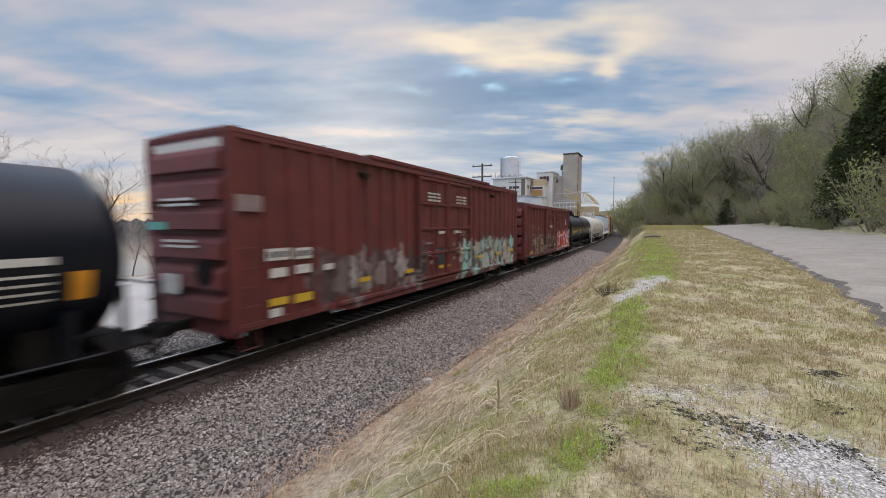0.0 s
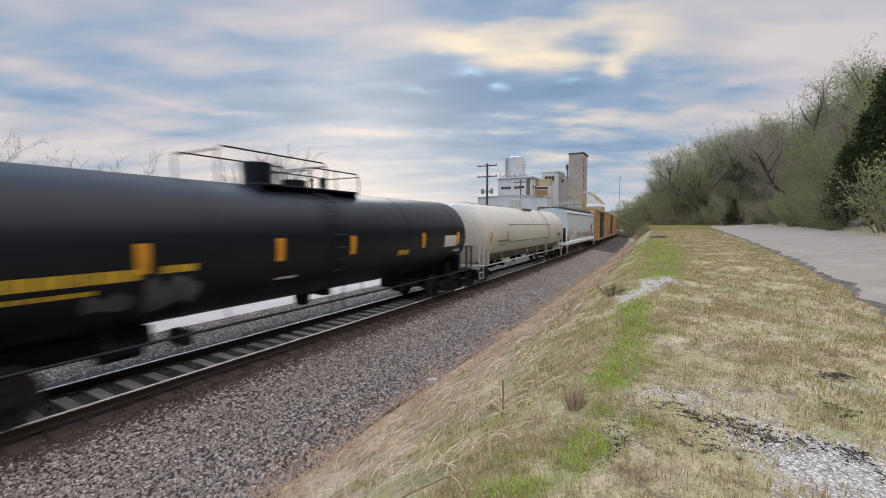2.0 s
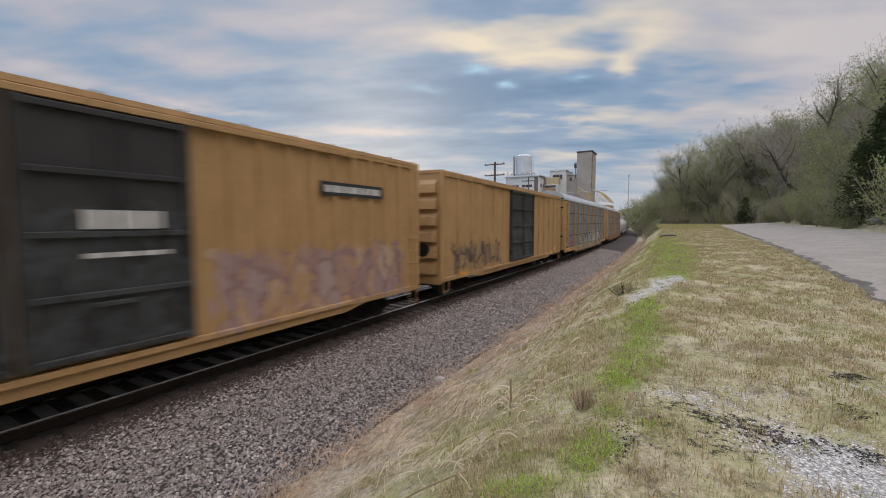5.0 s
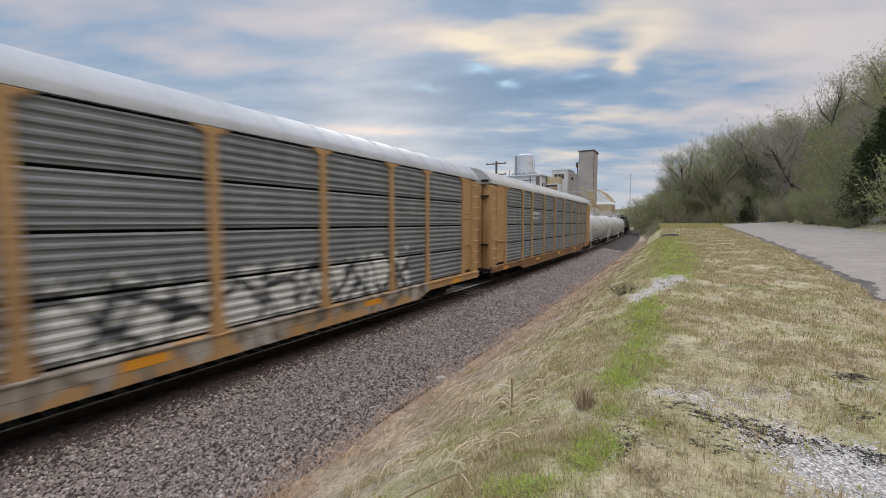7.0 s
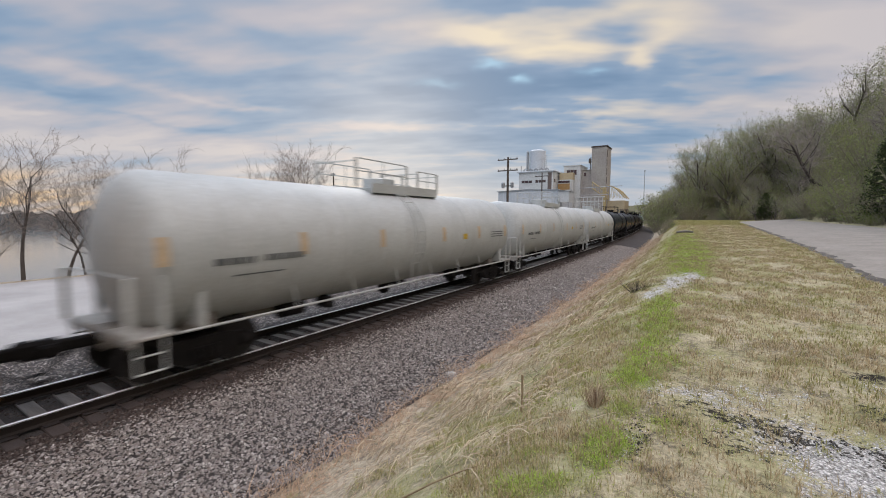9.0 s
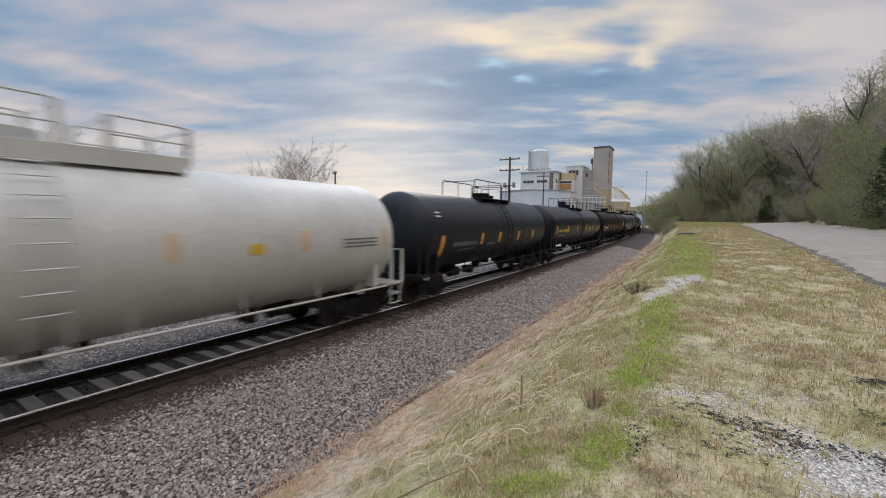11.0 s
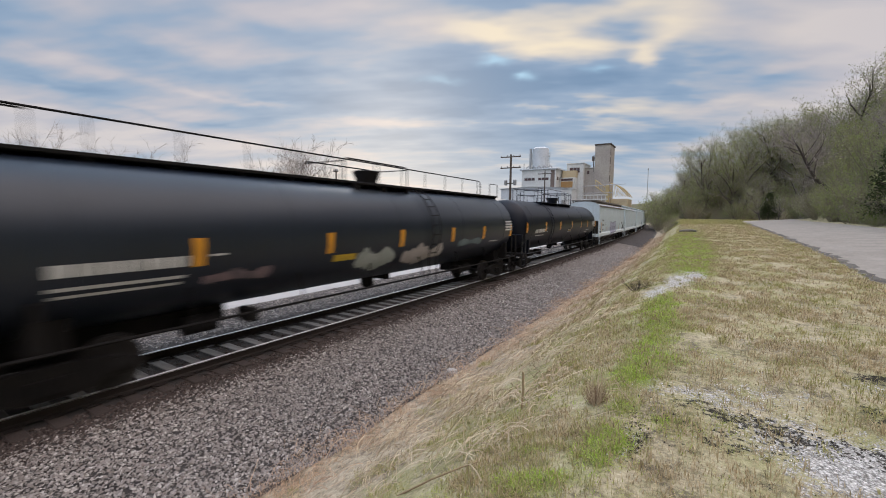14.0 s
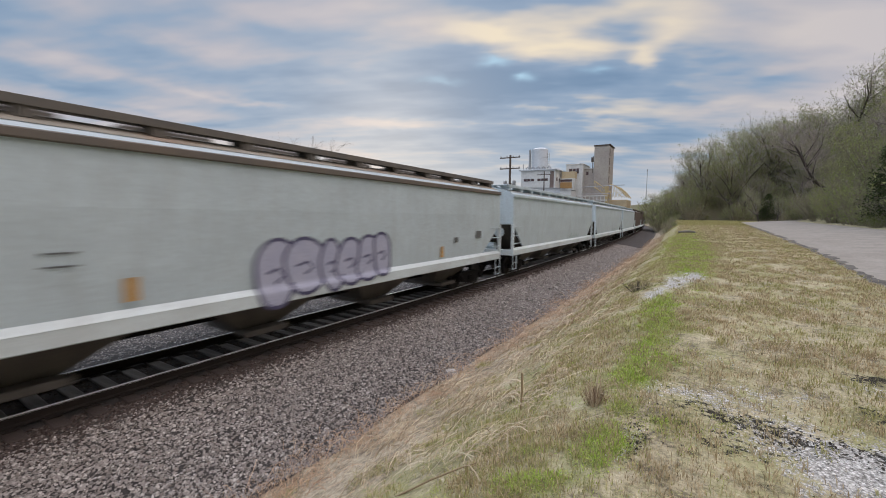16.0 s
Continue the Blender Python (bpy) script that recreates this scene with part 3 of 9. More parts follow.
def build_ground():
    xs = steps((-1500, -300, 300), (-300, -60, 40), (-60, -20, 4), (-20, -9, 0.8), (-9, 4.5, 0.14), (4.5, 30, 1.0), (30, 80, 2.5), (80, 400, 40), (400, 1500, 275))
    ys = steps((-1500, -300, 300), (-300, -60, 40), (-60, -5, 5), (-5, 1, 0.5), (1, 14, 0.14), (14, 24, 0.3), (24, 60, 1.0), (60, 200, 2.5), (200, 440, 20), (440, 3000, 320))
    me, v, f = grid_mesh("ground", xs, ys, VERGE, lambda x, y: land(x, y) - 0.12 * ((x - track_x(y) > -24.5) & (x - track_x(y) < 4.2)) - 0.1 * ((x - road_edge(y) > 0.6) & (x - road_edge(y) < 6.8) & (y < 95)))
    c = v[f].mean(1)
    me.materials.append(FOREST_FLOOR)
    e = road_edge(c[:, 1])
    wood = (c[:, 0] > e + 9.8) | ((c[:, 1] > 120) & (c[:, 0] > track_x(c[:, 1]) + 6))
    me.polygons.foreach_set("material_index", wood.astype(np.int32))
    tagged(new("ground", me), "sloping grass verge and wooded hillside ground", "ground", kind="structure")
    ys = steps((-40, 20, 1.0), (20, 200, 4), (200, 420, 20))
    bed = strip("ballast_bed", lambda y: track_x(y) - 6.3, lambda y: track_x(y) + 4.75, ys, BALLAST_BED, (np.array([-6.3, -5.2, -4.0, -3.2, -2.5, -1.75, -0.8, 0.8, 1.75, 2.5, 3.4, 4.0, 4.5, 4.75]) + 6.3) / 11.05, 0.012)
    tagged(new("ballast_bed", bed), "bed of dark crushed stone under the rails", "ballast", kind="structure")
    lot = strip("pale_lot", lambda y: track_x(y) - 25.5, lambda y: track_x(y) - 6.25, ys, LOT, 8, 0.008)
    tagged(new("gravel_lot", lot), "pale crushed limestone lot between track and river", "pavement", kind="structure")
    ys = steps((-60, 0, 1.0), (0, 45, 0.16), (45, 130, 1.0))
    crumble = lambda y: road_edge(y) + 0.10 * wobble(y, y * 0.3, 2.1) + 0.07 * wobble(y, 0 * y, 7.3, 2.0)
    road = strip("road", crumble, lambda y: road_edge(y) + 7.4 + np.maximum(y - 92, 0) * 0.5, ys, ASPHALT, np.concatenate([[0, 0.002], np.linspace(0.01, 1, 10)]), 0.03, lambda x, y: land(x, y) - 0.09 * (x < crumble(y) + 0.006))
    worn = lambda y: crumble(y) + 0.16 + 0.14 * wobble(y, 0 * y, 1.7, 3.0) + 0.08 * wobble(y, 0 * y, 5.9, 1.0) + 0.003 * np.clip(y, 0, 60)
    rim = strip("road_rim", lambda y: crumble(y) + 0.012, lambda y: np.maximum(worn(y), crumble(y) + 0.02), ys[ys < 80], BROKEN_ASPHALT, np.linspace(0, 1, 4), 0.034)
    tagged(new("road_edge", rim), "dark crumbling edge of the asphalt", "road", kind="structure")
    tagged(new("road", road), "old grey asphalt road with broken edges", "road", kind="structure")
    water = Mesh()
    water.add([(-1400, -1400, -3.0), (-36.0, -1400, -3.0), (-36.0, 110, -3.0), (-60, 420, -3.0), (-300, 2900, -3.0), (-1400, 2900, -3.0)], [(0, 1, 2, 3, 4, 5)])
    tagged(water.put("water", RIVER), "wide grey river reflecting the evening sky", "river", kind="structure")


build_ground()


def build_track():
    root = tagged(new("railway_track"), "single railway track on wooden ties in dark ballast", "railway track", kind="structure")
    ys = steps((-40, 0, 4), (0, 200, 4), (200, 440, 8))
    for side in (-0.75, 0.75):
        rail, head = Mesh(), Mesh()
        prof = [(-0.07, -0.172), (0.07, -0.172), (0.07, -0.16), (0.012, -0.135), (0.012, -0.05), (0.036, -0.04), (0.036, -0.004), (-0.036, -0.004), (-0.036, -0.04), (-0.012, -0.05), (-0.012, -0.135), (-0.07, -0.16)]
        n = len(prof)
        vs = [(float(track_x(y)) + side + a, y, b) for y in ys for a, b in prof]
        rail.add(vs, [(i * n + k, i * n + (k + 1) % n, (i + 1) * n + (k + 1) % n, (i + 1) * n + k) for i in range(len(ys) - 1) for k in range(n)])
        ob = rail.put("rail", RAIL_SIDE, root)
        prof = [(-0.037, -0.016), (-0.033, -0.006), (-0.024, 0.001), (-0.01, 0.004), (0.01, 0.004), (0.024, 0.001), (0.033, -0.006), (0.037, -0.016)]
        head.sheet([[(float(track_x(y)) + side + a, y, b) for a, b in prof] for y in ys])
        head.put("running_surface", RAIL_TOP, ob, "polished steel running surface")
    tie = Mesh().box(-1.30, 1.30, -0.115, 0.115, -0.36, -0.176, 0.012).data("tie", TIE_WOOD)
    plate = Mesh().box(-0.19, 0.19, -0.10, 0.10, -0.178, -0.166, 0.004).data("tie_plate", RAIL_SIDE)
    rest = Mesh()
    for i in range(330):
        y = -14 + i * 0.5 + 0.04 * math.sin(i * 12.9)
        x, a = float(track_x(y)), math.atan((max(y - CURVE_Y, 0)) / CURVE_R)
        if i < 150:
            t = place("tie", tie, root, "", (x + 0.05 * math.sin(i * 7.7), y, -0.012 * (0.5 + 0.5 * math.sin(i * 3.1))), a + 0.012 * math.sin(i * 5.3))
            for s in (-0.75, 0.75):
                place("tie_plate", plate, t, "", (s - 0.05 * math.sin(i * 7.7), 0, 0.01))
        else:
            rest.box(x - 1.3, x + 1.3, y - 0.115, y + 0.115, -0.36, -0.18, 0.012)
    tagged(rest.put("far_ties", TIE_WOOD, root), kind="stuff")


build_track()


# ---------------------------------------------------------------- train materials
def spray(m, y0, y1, z0, z1, fills, edge, seed=0.0, size=1.0, cover=1.0):
    """Sprayed lettering that nobody could read: swollen shapes with a dark rim, at one place of a car's side."""
    nt = m.node_tree
    p = nt.nodes["Principled BSDF"]
    old = p.inputs["Base Color"].links[0].from_socket
    tc = nt.nodes.new("ShaderNodeTexCoord")
    warp = node(nt, "ShaderNodeTexNoise", Scale=1.6 / size, Detail=2.0)
    mp = nt.nodes.new("ShaderNodeMapping")
    mp.inputs["Location"].default_value = (0, seed * 3.7, seed)
    mp.inputs["Scale"].default_value = (0, 1, 1)
    nt.links.new(tc.outputs["Object"], mp.inputs["Vector"])
    nt.links.new(mp.outputs[0], warp.inputs["Vector"])
    va = nt.nodes.new("ShaderNodeVectorMath")
    va.operation = "MULTIPLY_ADD"
    nt.links.new(warp.outputs["Color"], va.inputs[0])
    va.inputs[1].default_value = (0, 0.9 * size, 0.9 * size)
    nt.links.new(mp.outputs[0], va.inputs[2])
    sc = nt.nodes.new("ShaderNodeMapping")
    sc.inputs["Scale"].default_value = (0, 1.25 / size, 0.62 / size)
    nt.links.new(va.outputs[0], sc.inputs["Vector"])
    cell = node(nt, "ShaderNodeTexVoronoi", Scale=1.0)
    rim = node(nt, "ShaderNodeTexVoronoi", Scale=1.0)
    rim.feature = "DISTANCE_TO_EDGE"
    nt.links.new(sc.outputs[0], cell.inputs["Vector"])
    nt.links.new(sc.outputs[0], rim.inputs["Vector"])
    sepc = nt.nodes.new("ShaderNodeSeparateColor")
    nt.links.new(cell.outputs["Color"], sepc.inputs[0])
    blend = math_node(nt, "ADD", math_node(nt, "MULTIPLY", sepc.outputs[0], 0.6), math_node(nt, "MULTIPLY", warp.outputs["Fac"], 0.4))
    n = len(fills)
    col = ramp(nt, blend, [(0.15 + 0.7 * i / max(1, n - 1), c) for i, c in enumerate(fills)])
    lines = ramp(nt, rim.outputs["Distance"], [(0.05, (1, 1, 1)), (0.09, (0, 0, 0))])
    col = mix(nt, lines, col, edge)
    sep = nt.nodes.new("ShaderNodeSeparateXYZ")
    nt.links.new(tc.outputs["Object"], sep.inputs[0])

    def inside(o, a, b):
        c, h = (a + b) / 2, (b - a) / 2
        d = math_node(nt, "ABSOLUTE", math_node(nt, "SUBTRACT", o, c))
        return math_node(nt, "SUBTRACT", h, d)

    d = math_node(nt, "MINIMUM", inside(sep.outputs["Y"], y0, y1), inside(sep.outputs["Z"], z0, z1))
    edge_noise = node(nt, "ShaderNodeTexNoise", Scale=1.1 / size, Detail=3.0)
    nt.links.new(sc.outputs[0], edge_noise.inputs["Vector"])
    fray = math_node(nt, "MULTIPLY", math_node(nt, "SUBTRACT", edge_noise.outputs["Fac"], 0.62), 2.6 * size)
    k = math_node(nt, "MULTIPLY", math_node(nt, "ADD", d, fray), 14.0, True)
    k = math_node(nt, "MULTIPLY", k, math_node(nt, "GREATER_THAN", d, 0.0))
    nt.links.new(mix(nt, math_node(nt, "MULTIPLY", k, cover), old, col), p.inputs["Base Color"])
    return m


MAROON = lambda n: material(n, (0.150, 0.030, 0.028), (0.108, 0.024, 0.024), rough=0.62, scale=1.2, fine=18, bump=0.06, dirt=(0.07, 0.04, 0.038), dirt_amount=0.65, streak=True)
YELLOW = lambda n: material(n, (0.47, 0.295, 0.13), (0.41, 0.25, 0.105), rough=0.6, scale=1.0, fine=18, bump=0.06, dirt=(0.20, 0.115, 0.055), dirt_amount=0.55, streak=True)
BLACK_TANK = lambda n: material(n, (0.0035, 0.0055, 0.012), (0.005, 0.007, 0.014), rough=0.38, scale=0.8, fine=14, bump=0.03, dirt=(0.012, 0.015, 0.021), dirt_amount=0.3, streak=True, spec=0.28)
WHITE_TANK = lambda n: material(n, (0.51, 0.525, 0.51), (0.44, 0.455, 0.44), rough=0.5, scale=0.8, fine=14, bump=0.03, dirt=(0.36, 0.34, 0.30), dirt_amount=0.4, streak=True)
GREY_HOPPER = lambda n: material(n, (0.56, 0.65, 0.69), (0.50, 0.58, 0.615), rough=0.55, scale=0.7, fine=16, bump=0.05, dirt=(0.33, 0.325, 0.31), dirt_amount=0.35, streak=True)
# side sills are paler than the hopper bodies
SILL_PALE = material("pale sill paint", (0.68, 0.755, 0.77), (0.61, 0.675, 0.685), rough=0.5, scale=0.9, fine=16, bump=0.04, dirt=(0.42, 0.41, 0.39), dirt_amount=0.35)
BAY_PAINT = material("dusty bay steel", (0.15, 0.135, 0.12), (0.105, 0.094, 0.085), rough=0.8, scale=1.5, fine=20, bump=0.1)
GALV = material("ribbed steel panel", (0.225, 0.245, 0.255), (0.17, 0.187, 0.197), rough=0.6, metal=0.1, scale=1.5, fine=20, bump=0.08, dirt=(0.085, 0.085, 0.085), dirt_amount=0.5, streak=True)
RACK_YELLOW = YELLOW("rack yellow")
RACK_ROOF = material("galvanised roof", (0.40, 0.43, 0.45), (0.34, 0.365, 0.38), rough=0.5, scale=0.8, fine=14, bump=0.04, dirt=(0.35, 0.35, 0.34), dirt_amount=0.4)
RACK_ROOF_TAN = material("pale painted roof", (0.45, 0.455, 0.43), (0.39, 0.395, 0.375), rough=0.5, scale=0.8, fine=14, bump=0.04, dirt=(0.38, 0.36, 0.32), dirt_amount=0.4)
UNDER = material("grimy underframe steel", (0.008, 0.0075, 0.0075), (0.014, 0.012, 0.011), rough=0.85, scale=3, fine=30, bump=0.2, spec=0.2)
WHEEL = material("worn wheel steel", (0.030, 0.026, 0.025), (0.020, 0.017, 0.016), rough=0.6, metal=0.3, scale=5, fine=30, bump=0.1)
PLATFORM_WHITE = material("dirty white platform paint", (0.46, 0.45, 0.42), (0.36, 0.34, 0.31), rough=0.8, scale=2, fine=20, bump=0.08, dirt=(0.22, 0.19, 0.16), dirt_amount=0.5, spec=0.2)
END_DIRT = material("dirty pale platform", (0.27, 0.245, 0.215), (0.18, 0.16, 0.14), rough=0.85, scale=2, fine=20, bump=0.1, spec=0.2)
HOLE = material("dark opening", (0.008, 0.008, 0.009), rough=0.9, bump=0)
PALE_MARK = material("white stencil paint", (0.62, 0.62, 0.60), (0.5, 0.5, 0.48), rough=0.7, scale=5, fine=30, bump=0)
GREY_MARK = material("dark stencil paint", (0.11, 0.12, 0.12), (0.15, 0.155, 0.155), rough=0.7, scale=5, fine=30, bump=0)
YELLOW_MARK = material("yellow stencil paint", (0.62, 0.42, 0.03), (0.5, 0.33, 0.03), rough=0.6, scale=5, fine=30, bump=0)
ORANGE_TAPE = material("orange reflector tape", (0.75, 0.34, 0.02), (0.62, 0.27, 0.02), rough=0.35, scale=5, fine=30, bump=0)
RED_FLAG = material("red and white placard", (0.55, 0.06, 0.07), (0.62, 0.50, 0.50), rough=0.6, scale=6, fine=30, bump=0)
GALV_RAIL = material("galvanised handrail", (0.42, 0.43, 0.43), (0.34, 0.35, 0.35), rough=0.5, metal=0.5, scale=6, fine=30, bump=0)
# paler than the rack yellow: the rungs' highlights are put into the colour
RUNG_HIGHLIGHT = material("worn pale yellow rung", (0.60, 0.50, 0.32), (0.50, 0.40, 0.24), rough=0.5, scale=6, fine=30, bump=0)
LINE_MARK = material("faded dark line", (0.10, 0.065, 0.035), rough=0.7, bump=0)
GRAFFITI_RED = material("red figure paint", (0.38, 0.03, 0.05), (0.28, 0.02, 0.04), rough=0.6, scale=5, fine=30, bump=0)
GRAFFITI_BLACK = material("black figure paint", (0.02, 0.025, 0.03), (0.03, 0.035, 0.04), rough=0.6, scale=5, fine=30, bump=0)

# ---------------------------------------------------------------- running gear, shared by all cars
WHEEL_R = 0.475


def gear_meshes():
    side = Mesh()
    prof = [(-1.12, 0.36), (-1.12, 0.58), (-0.78, 0.66), (-0.42, 0.72), (0.42, 0.72), (0.78, 0.66), (1.12, 0.58), (1.12, 0.36), (0.78, 0.38), (0.50, 0.24), (0.28, 0.20), (-0.28, 0.20), (-0.50, 0.24), (-0.78, 0.38)]
    side.prism(prof, 0.93, 1.08, "x")
    for y in (-0.89, 0.89):
        side.lathe([(1.05, 0.15), (1.13, 0.15), (1.16, 0.11), (1.19, 0.06)], 12, y, 0.475, "x")
    for y in (-0.18, 0.0, 0.18):
        side.lathe([(0.30, 0.075), (0.55, 0.075)], 10, 1.09, y, "z")
    bol = Mesh().box(-1.05, 1.05, -0.2, 0.2, 0.42, 0.66, 0.03).box(-0.5, 0.5, -0.35, 0.35, 0.64, 0.76, 0.03)
    wh = Mesh()
    for s in (-1, 1):
        wh.lathe([(s * 0.66, 0.14), (s * 0.68, 0.34), (s * 0.675, 0.40), (s * 0.675, 0.50), (s * 0.715, 0.495), (s * 0.73, WHEEL_R), (s * 0.80, WHEEL_R - 0.006), (s * 0.80, 0.40), (s * 0.765, 0.36), (s * 0.765, 0.15), (s * 0.80, 0.13)], 22, 0, 0, "x")
    wh.lathe([(-1.0, 0.08), (1.0, 0.08)], 8, 0, 0, "x")
    cp = Mesh().box(-0.09, 0.09, -0.1, 0.55, 0.78, 0.98, 0.03).box(-0.17, 0.13, 0.5, 0.86, 0.72, 1.04, 0.06)
    cp.box(-0.3, -0.12, 0.62, 0.84, 0.78, 0.98, 0.04)
    hose = Mesh().tube([(0.35, 0.1, 0.75), (0.36, 0.45, 0.55), (0.3, 0.7, 0.36), (0.22, 0.9, 0.38)], 0.03, 6)
    return {"side_frame": side.data("side_frame", UNDER), "bolster": bol.data("bogie", UNDER), "wheelset": wh.data("wheelset", WHEEL),
            "coupler": cp.data("coupler", UNDER), "hose": hose.data("brake_hose", UNDER)}


GEAR = gear_meshes()
WHEELSETS = []


def running_gear(car, length, truck):
    """Two bogies, couplers; truck: the bogie's distance from the car's middle."""
    for s in (-1, 1):
        b = place("bogie", GEAR["bolster"], car, "dark grimy two-axle bogie", (0, s * truck, 0))
        place("side_frame", GEAR["side_frame"], b)
        place("side_frame", GEAR["side_frame"], b, rz=math.pi)
        for k in (-0.89, 0.89):
            WHEELSETS.append((place("wheelset", GEAR["wheelset"], b, at=(0, k, WHEEL_R)), k))
        c = place("coupler", GEAR["coupler"], car, "rusty knuckle coupler", (0, s * (length / 2 - 0.05), 0), 0 if s > 0 else math.pi)
        place("brake_hose", GEAR["hose"], c)


def ladder(mesh, x, y0, y1, z0, z1, n, out=0.1, r=0.016):
    """Rungs and rails standing off a side that faces x."""
    s = 1 if x > 0 else -1
    for k in range(n):
        z = z0 + (z1 - z0) * k / (n - 1)
        mesh.tube([(x, y0, z), (x + s * out, y0 + 0.01, z), (x + s * out, y1 - 0.01, z), (x, y1, z)], r, 5)


def end_ladder(mesh, y, x0, x1, z0, z1, n, out=0.1, r=0.016):
    s = 1 if y > 0 else -1
    for k in range(n):
        z = z0 + (z1 - z0) * k / (n - 1)
        mesh.tube([(x0, y, z), (x0 + 0.01, y + s * out, z), (x1 - 0.01, y + s * out, z), (x1, y, z)], r, 5)


def bars(car, mat, x, items, name="stencil_lettering", label=""):
    """Unreadable lettering as plain bars: (y0, y1, z0, z1) on the side at x, each line broken into words."""
    s = 1 if x > 0 else -1
    for y0, y1, z0, z1 in items:
        Mesh().box(min(x, x + s * 0.004), max(x, x + s * 0.004), y0, y1, z0, z1).put(name, mat, car, label)


def words(y0, y1, z0, z1, seed=0, gap=0.04, word=0.35):
    """A row of short bars."""
    r = random.Random(seed)
    out, y = [], y0
    while y < y1 - 0.03:
        w = min(word * r.uniform(0.5, 1.3), y1 - y)
        out.append((y, y + w, z0, z1))
        y += w + gap
    return out


TRAIN = []


def car_root(name, s0, s1, label, category="freight car"):
    car = tagged(new(name), label, category, group="cars of the freight train")
    TRAIN.append((car, (s0 + s1) / 2))
    return car, s1 - s0


# ---------------------------------------------------------------- boxcars
def boxcar(s0, s1, paint, label, top=5.2, floor=0.82, doors=((-1.5, 1.5),), rib_gap=0.98, white_end=False,
           door_paint=None, arched=False, truck=None, beams=None):
    car, L = car_root("boxcar", s0, s1, label)
    h, w = L / 2, 1.50
    body = Mesh().box(-w, w, -h, h, floor, top - 0.10, 0.02)
    body.put("body", paint, car)
    d0, d1 = min(d[0] for d in doors), max(d[1] for d in doors)
    y, ribs = -h + 0.12, []
    while y < h - 0.05:
        if y < d0 - 0.25 or y > d1 + 0.25:
            ribs.append(y)
        y += rib_gap
    ribs.append(h - 0.12)
    for s in (-1, 1):
        for y in ribs:
            rib = Mesh().prism([(s * (w - 0.01), y - 0.10), (s * (w + 0.075), y - 0.065), (s * (w + 0.075), y + 0.065), (s * (w - 0.01), y + 0.10)], floor + 0.12, top - 0.2, "z")
            rib.put("side_post", paint, car)
    sill = Mesh()
    for s in (-1, 1):
        x0, x1 = (w - 0.02, w + 0.06) if s > 0 else (-w - 0.06, -w + 0.02)
        sill.box(x0, x1, -h + 0.02, h - 0.02, floor - 0.02, floor + 0.14, 0.01)
        sill.box(x0, x1, -h + 0.02, h - 0.02, top - 0.24, top - 0.08, 0.015)
        sill.prism([(-h * 0.72, floor), (h * 0.72, floor), (h * 0.62, floor - 0.16), (-h * 0.62, floor - 0.16)], x0 + 0.01, x1 - 0.01, "x")
    sill.put("side_sill", paint, car)
    roof = Mesh()
    pk = 0.10 if arched else 0.01
    prof = [(-w - 0.07, top - 0.12), (w + 0.07, top - 0.12), (w + 0.06, top - 0.02), (0.75, top - 0.01 + pk * 0.6), (0, top + pk), (-0.75, top - 0.01 + pk * 0.6), (-w - 0.06, top - 0.02)]
    roof.prism(prof, -h - 0.03, h + 0.03, "y")
    for k in range(int(L / 1.22) + 1):
        y = -h + 0.2 + k * (L - 0.4) / int(L / 1.22)
        roof.prism([(a * 1.005, b + 0.035) for a, b in prof[2:]], y - 0.04, y + 0.04, "y")
    roof.put("roof", paint, car)
    for e in (-1, 1):
        end = Mesh()
        ye = e * h
        n = 6 if top > 5 else 5
        for k in range(n):
            z0 = floor + 0.25 + k * (top - floor - 0.55) / n
            zh = (top - floor - 0.55) / n
            prof = [(ye, z0 + zh * 0.03), (ye + e * 0.16, z0 + zh * 0.08), (ye + e * 0.12, z0 + zh * 0.6), (ye, z0 + zh * 0.88)]
            end.prism(prof, -w + 0.16, w - 0.16, "x")
        for s in (-1, 1):
            end.box(s * w - 0.06, s * w + 0.06, ye - 0.06, ye + 0.06, floor, top - 0.1, 0.02)
        end.box(-w, w, ye - 0.04, ye + 0.1, floor - 0.12, floor + 0.2, 0.02)
        eo = end.put("end_wall", paint, car)
        if white_end:
            Mesh().box(-w + 0.25, w - 0.25, min(ye, ye + e * 0.02), max(ye, ye + e * 0.02), top - 0.62, top - 0.22, 0.005).put("end_panel", PALE_MARK, eo, "faded white panel")
        lad = Mesh()
        end_ladder(lad, ye + e * 0.1, -w + 0.08, -w + 0.55, floor, top - 1.8 if top > 5 else top - 1.2, 6)
        lad.tube([(-w + 0.02, ye + e * 0.12, floor - 0.55), (-w + 0.02, ye + e * 0.12, floor), (-w + 0.5, ye + e * 0.12, floor)], 0.018, 5)
        for s in (-1, 1):
            ladder(lad, s * (w + 0.02), ye - e * 0.6, ye - e * 0.12, floor + 0.1, floor + 1.8, 5)
            lad.tube([(s * (w + 0.05), ye - e * 0.12, floor), (s * (w + 0.05), ye - e * 0.12, floor - 0.42), (s * (w + 0.05), ye - e * 0.55, floor - 0.42), (s * (w + 0.05), ye - e * 0.55, floor)], 0.02, 5)
        lad.put_pieces("ladder", "rung", paint, car)
        bw = Mesh().lathe([(min(ye + e * 0.1, ye + e * 0.16), 0.28), (max(ye + e * 0.1, ye + e * 0.16), 0.28)], 18, 0.75, floor + 1.25, "y")
        bw.put("brake_wheel", UNDER, car)
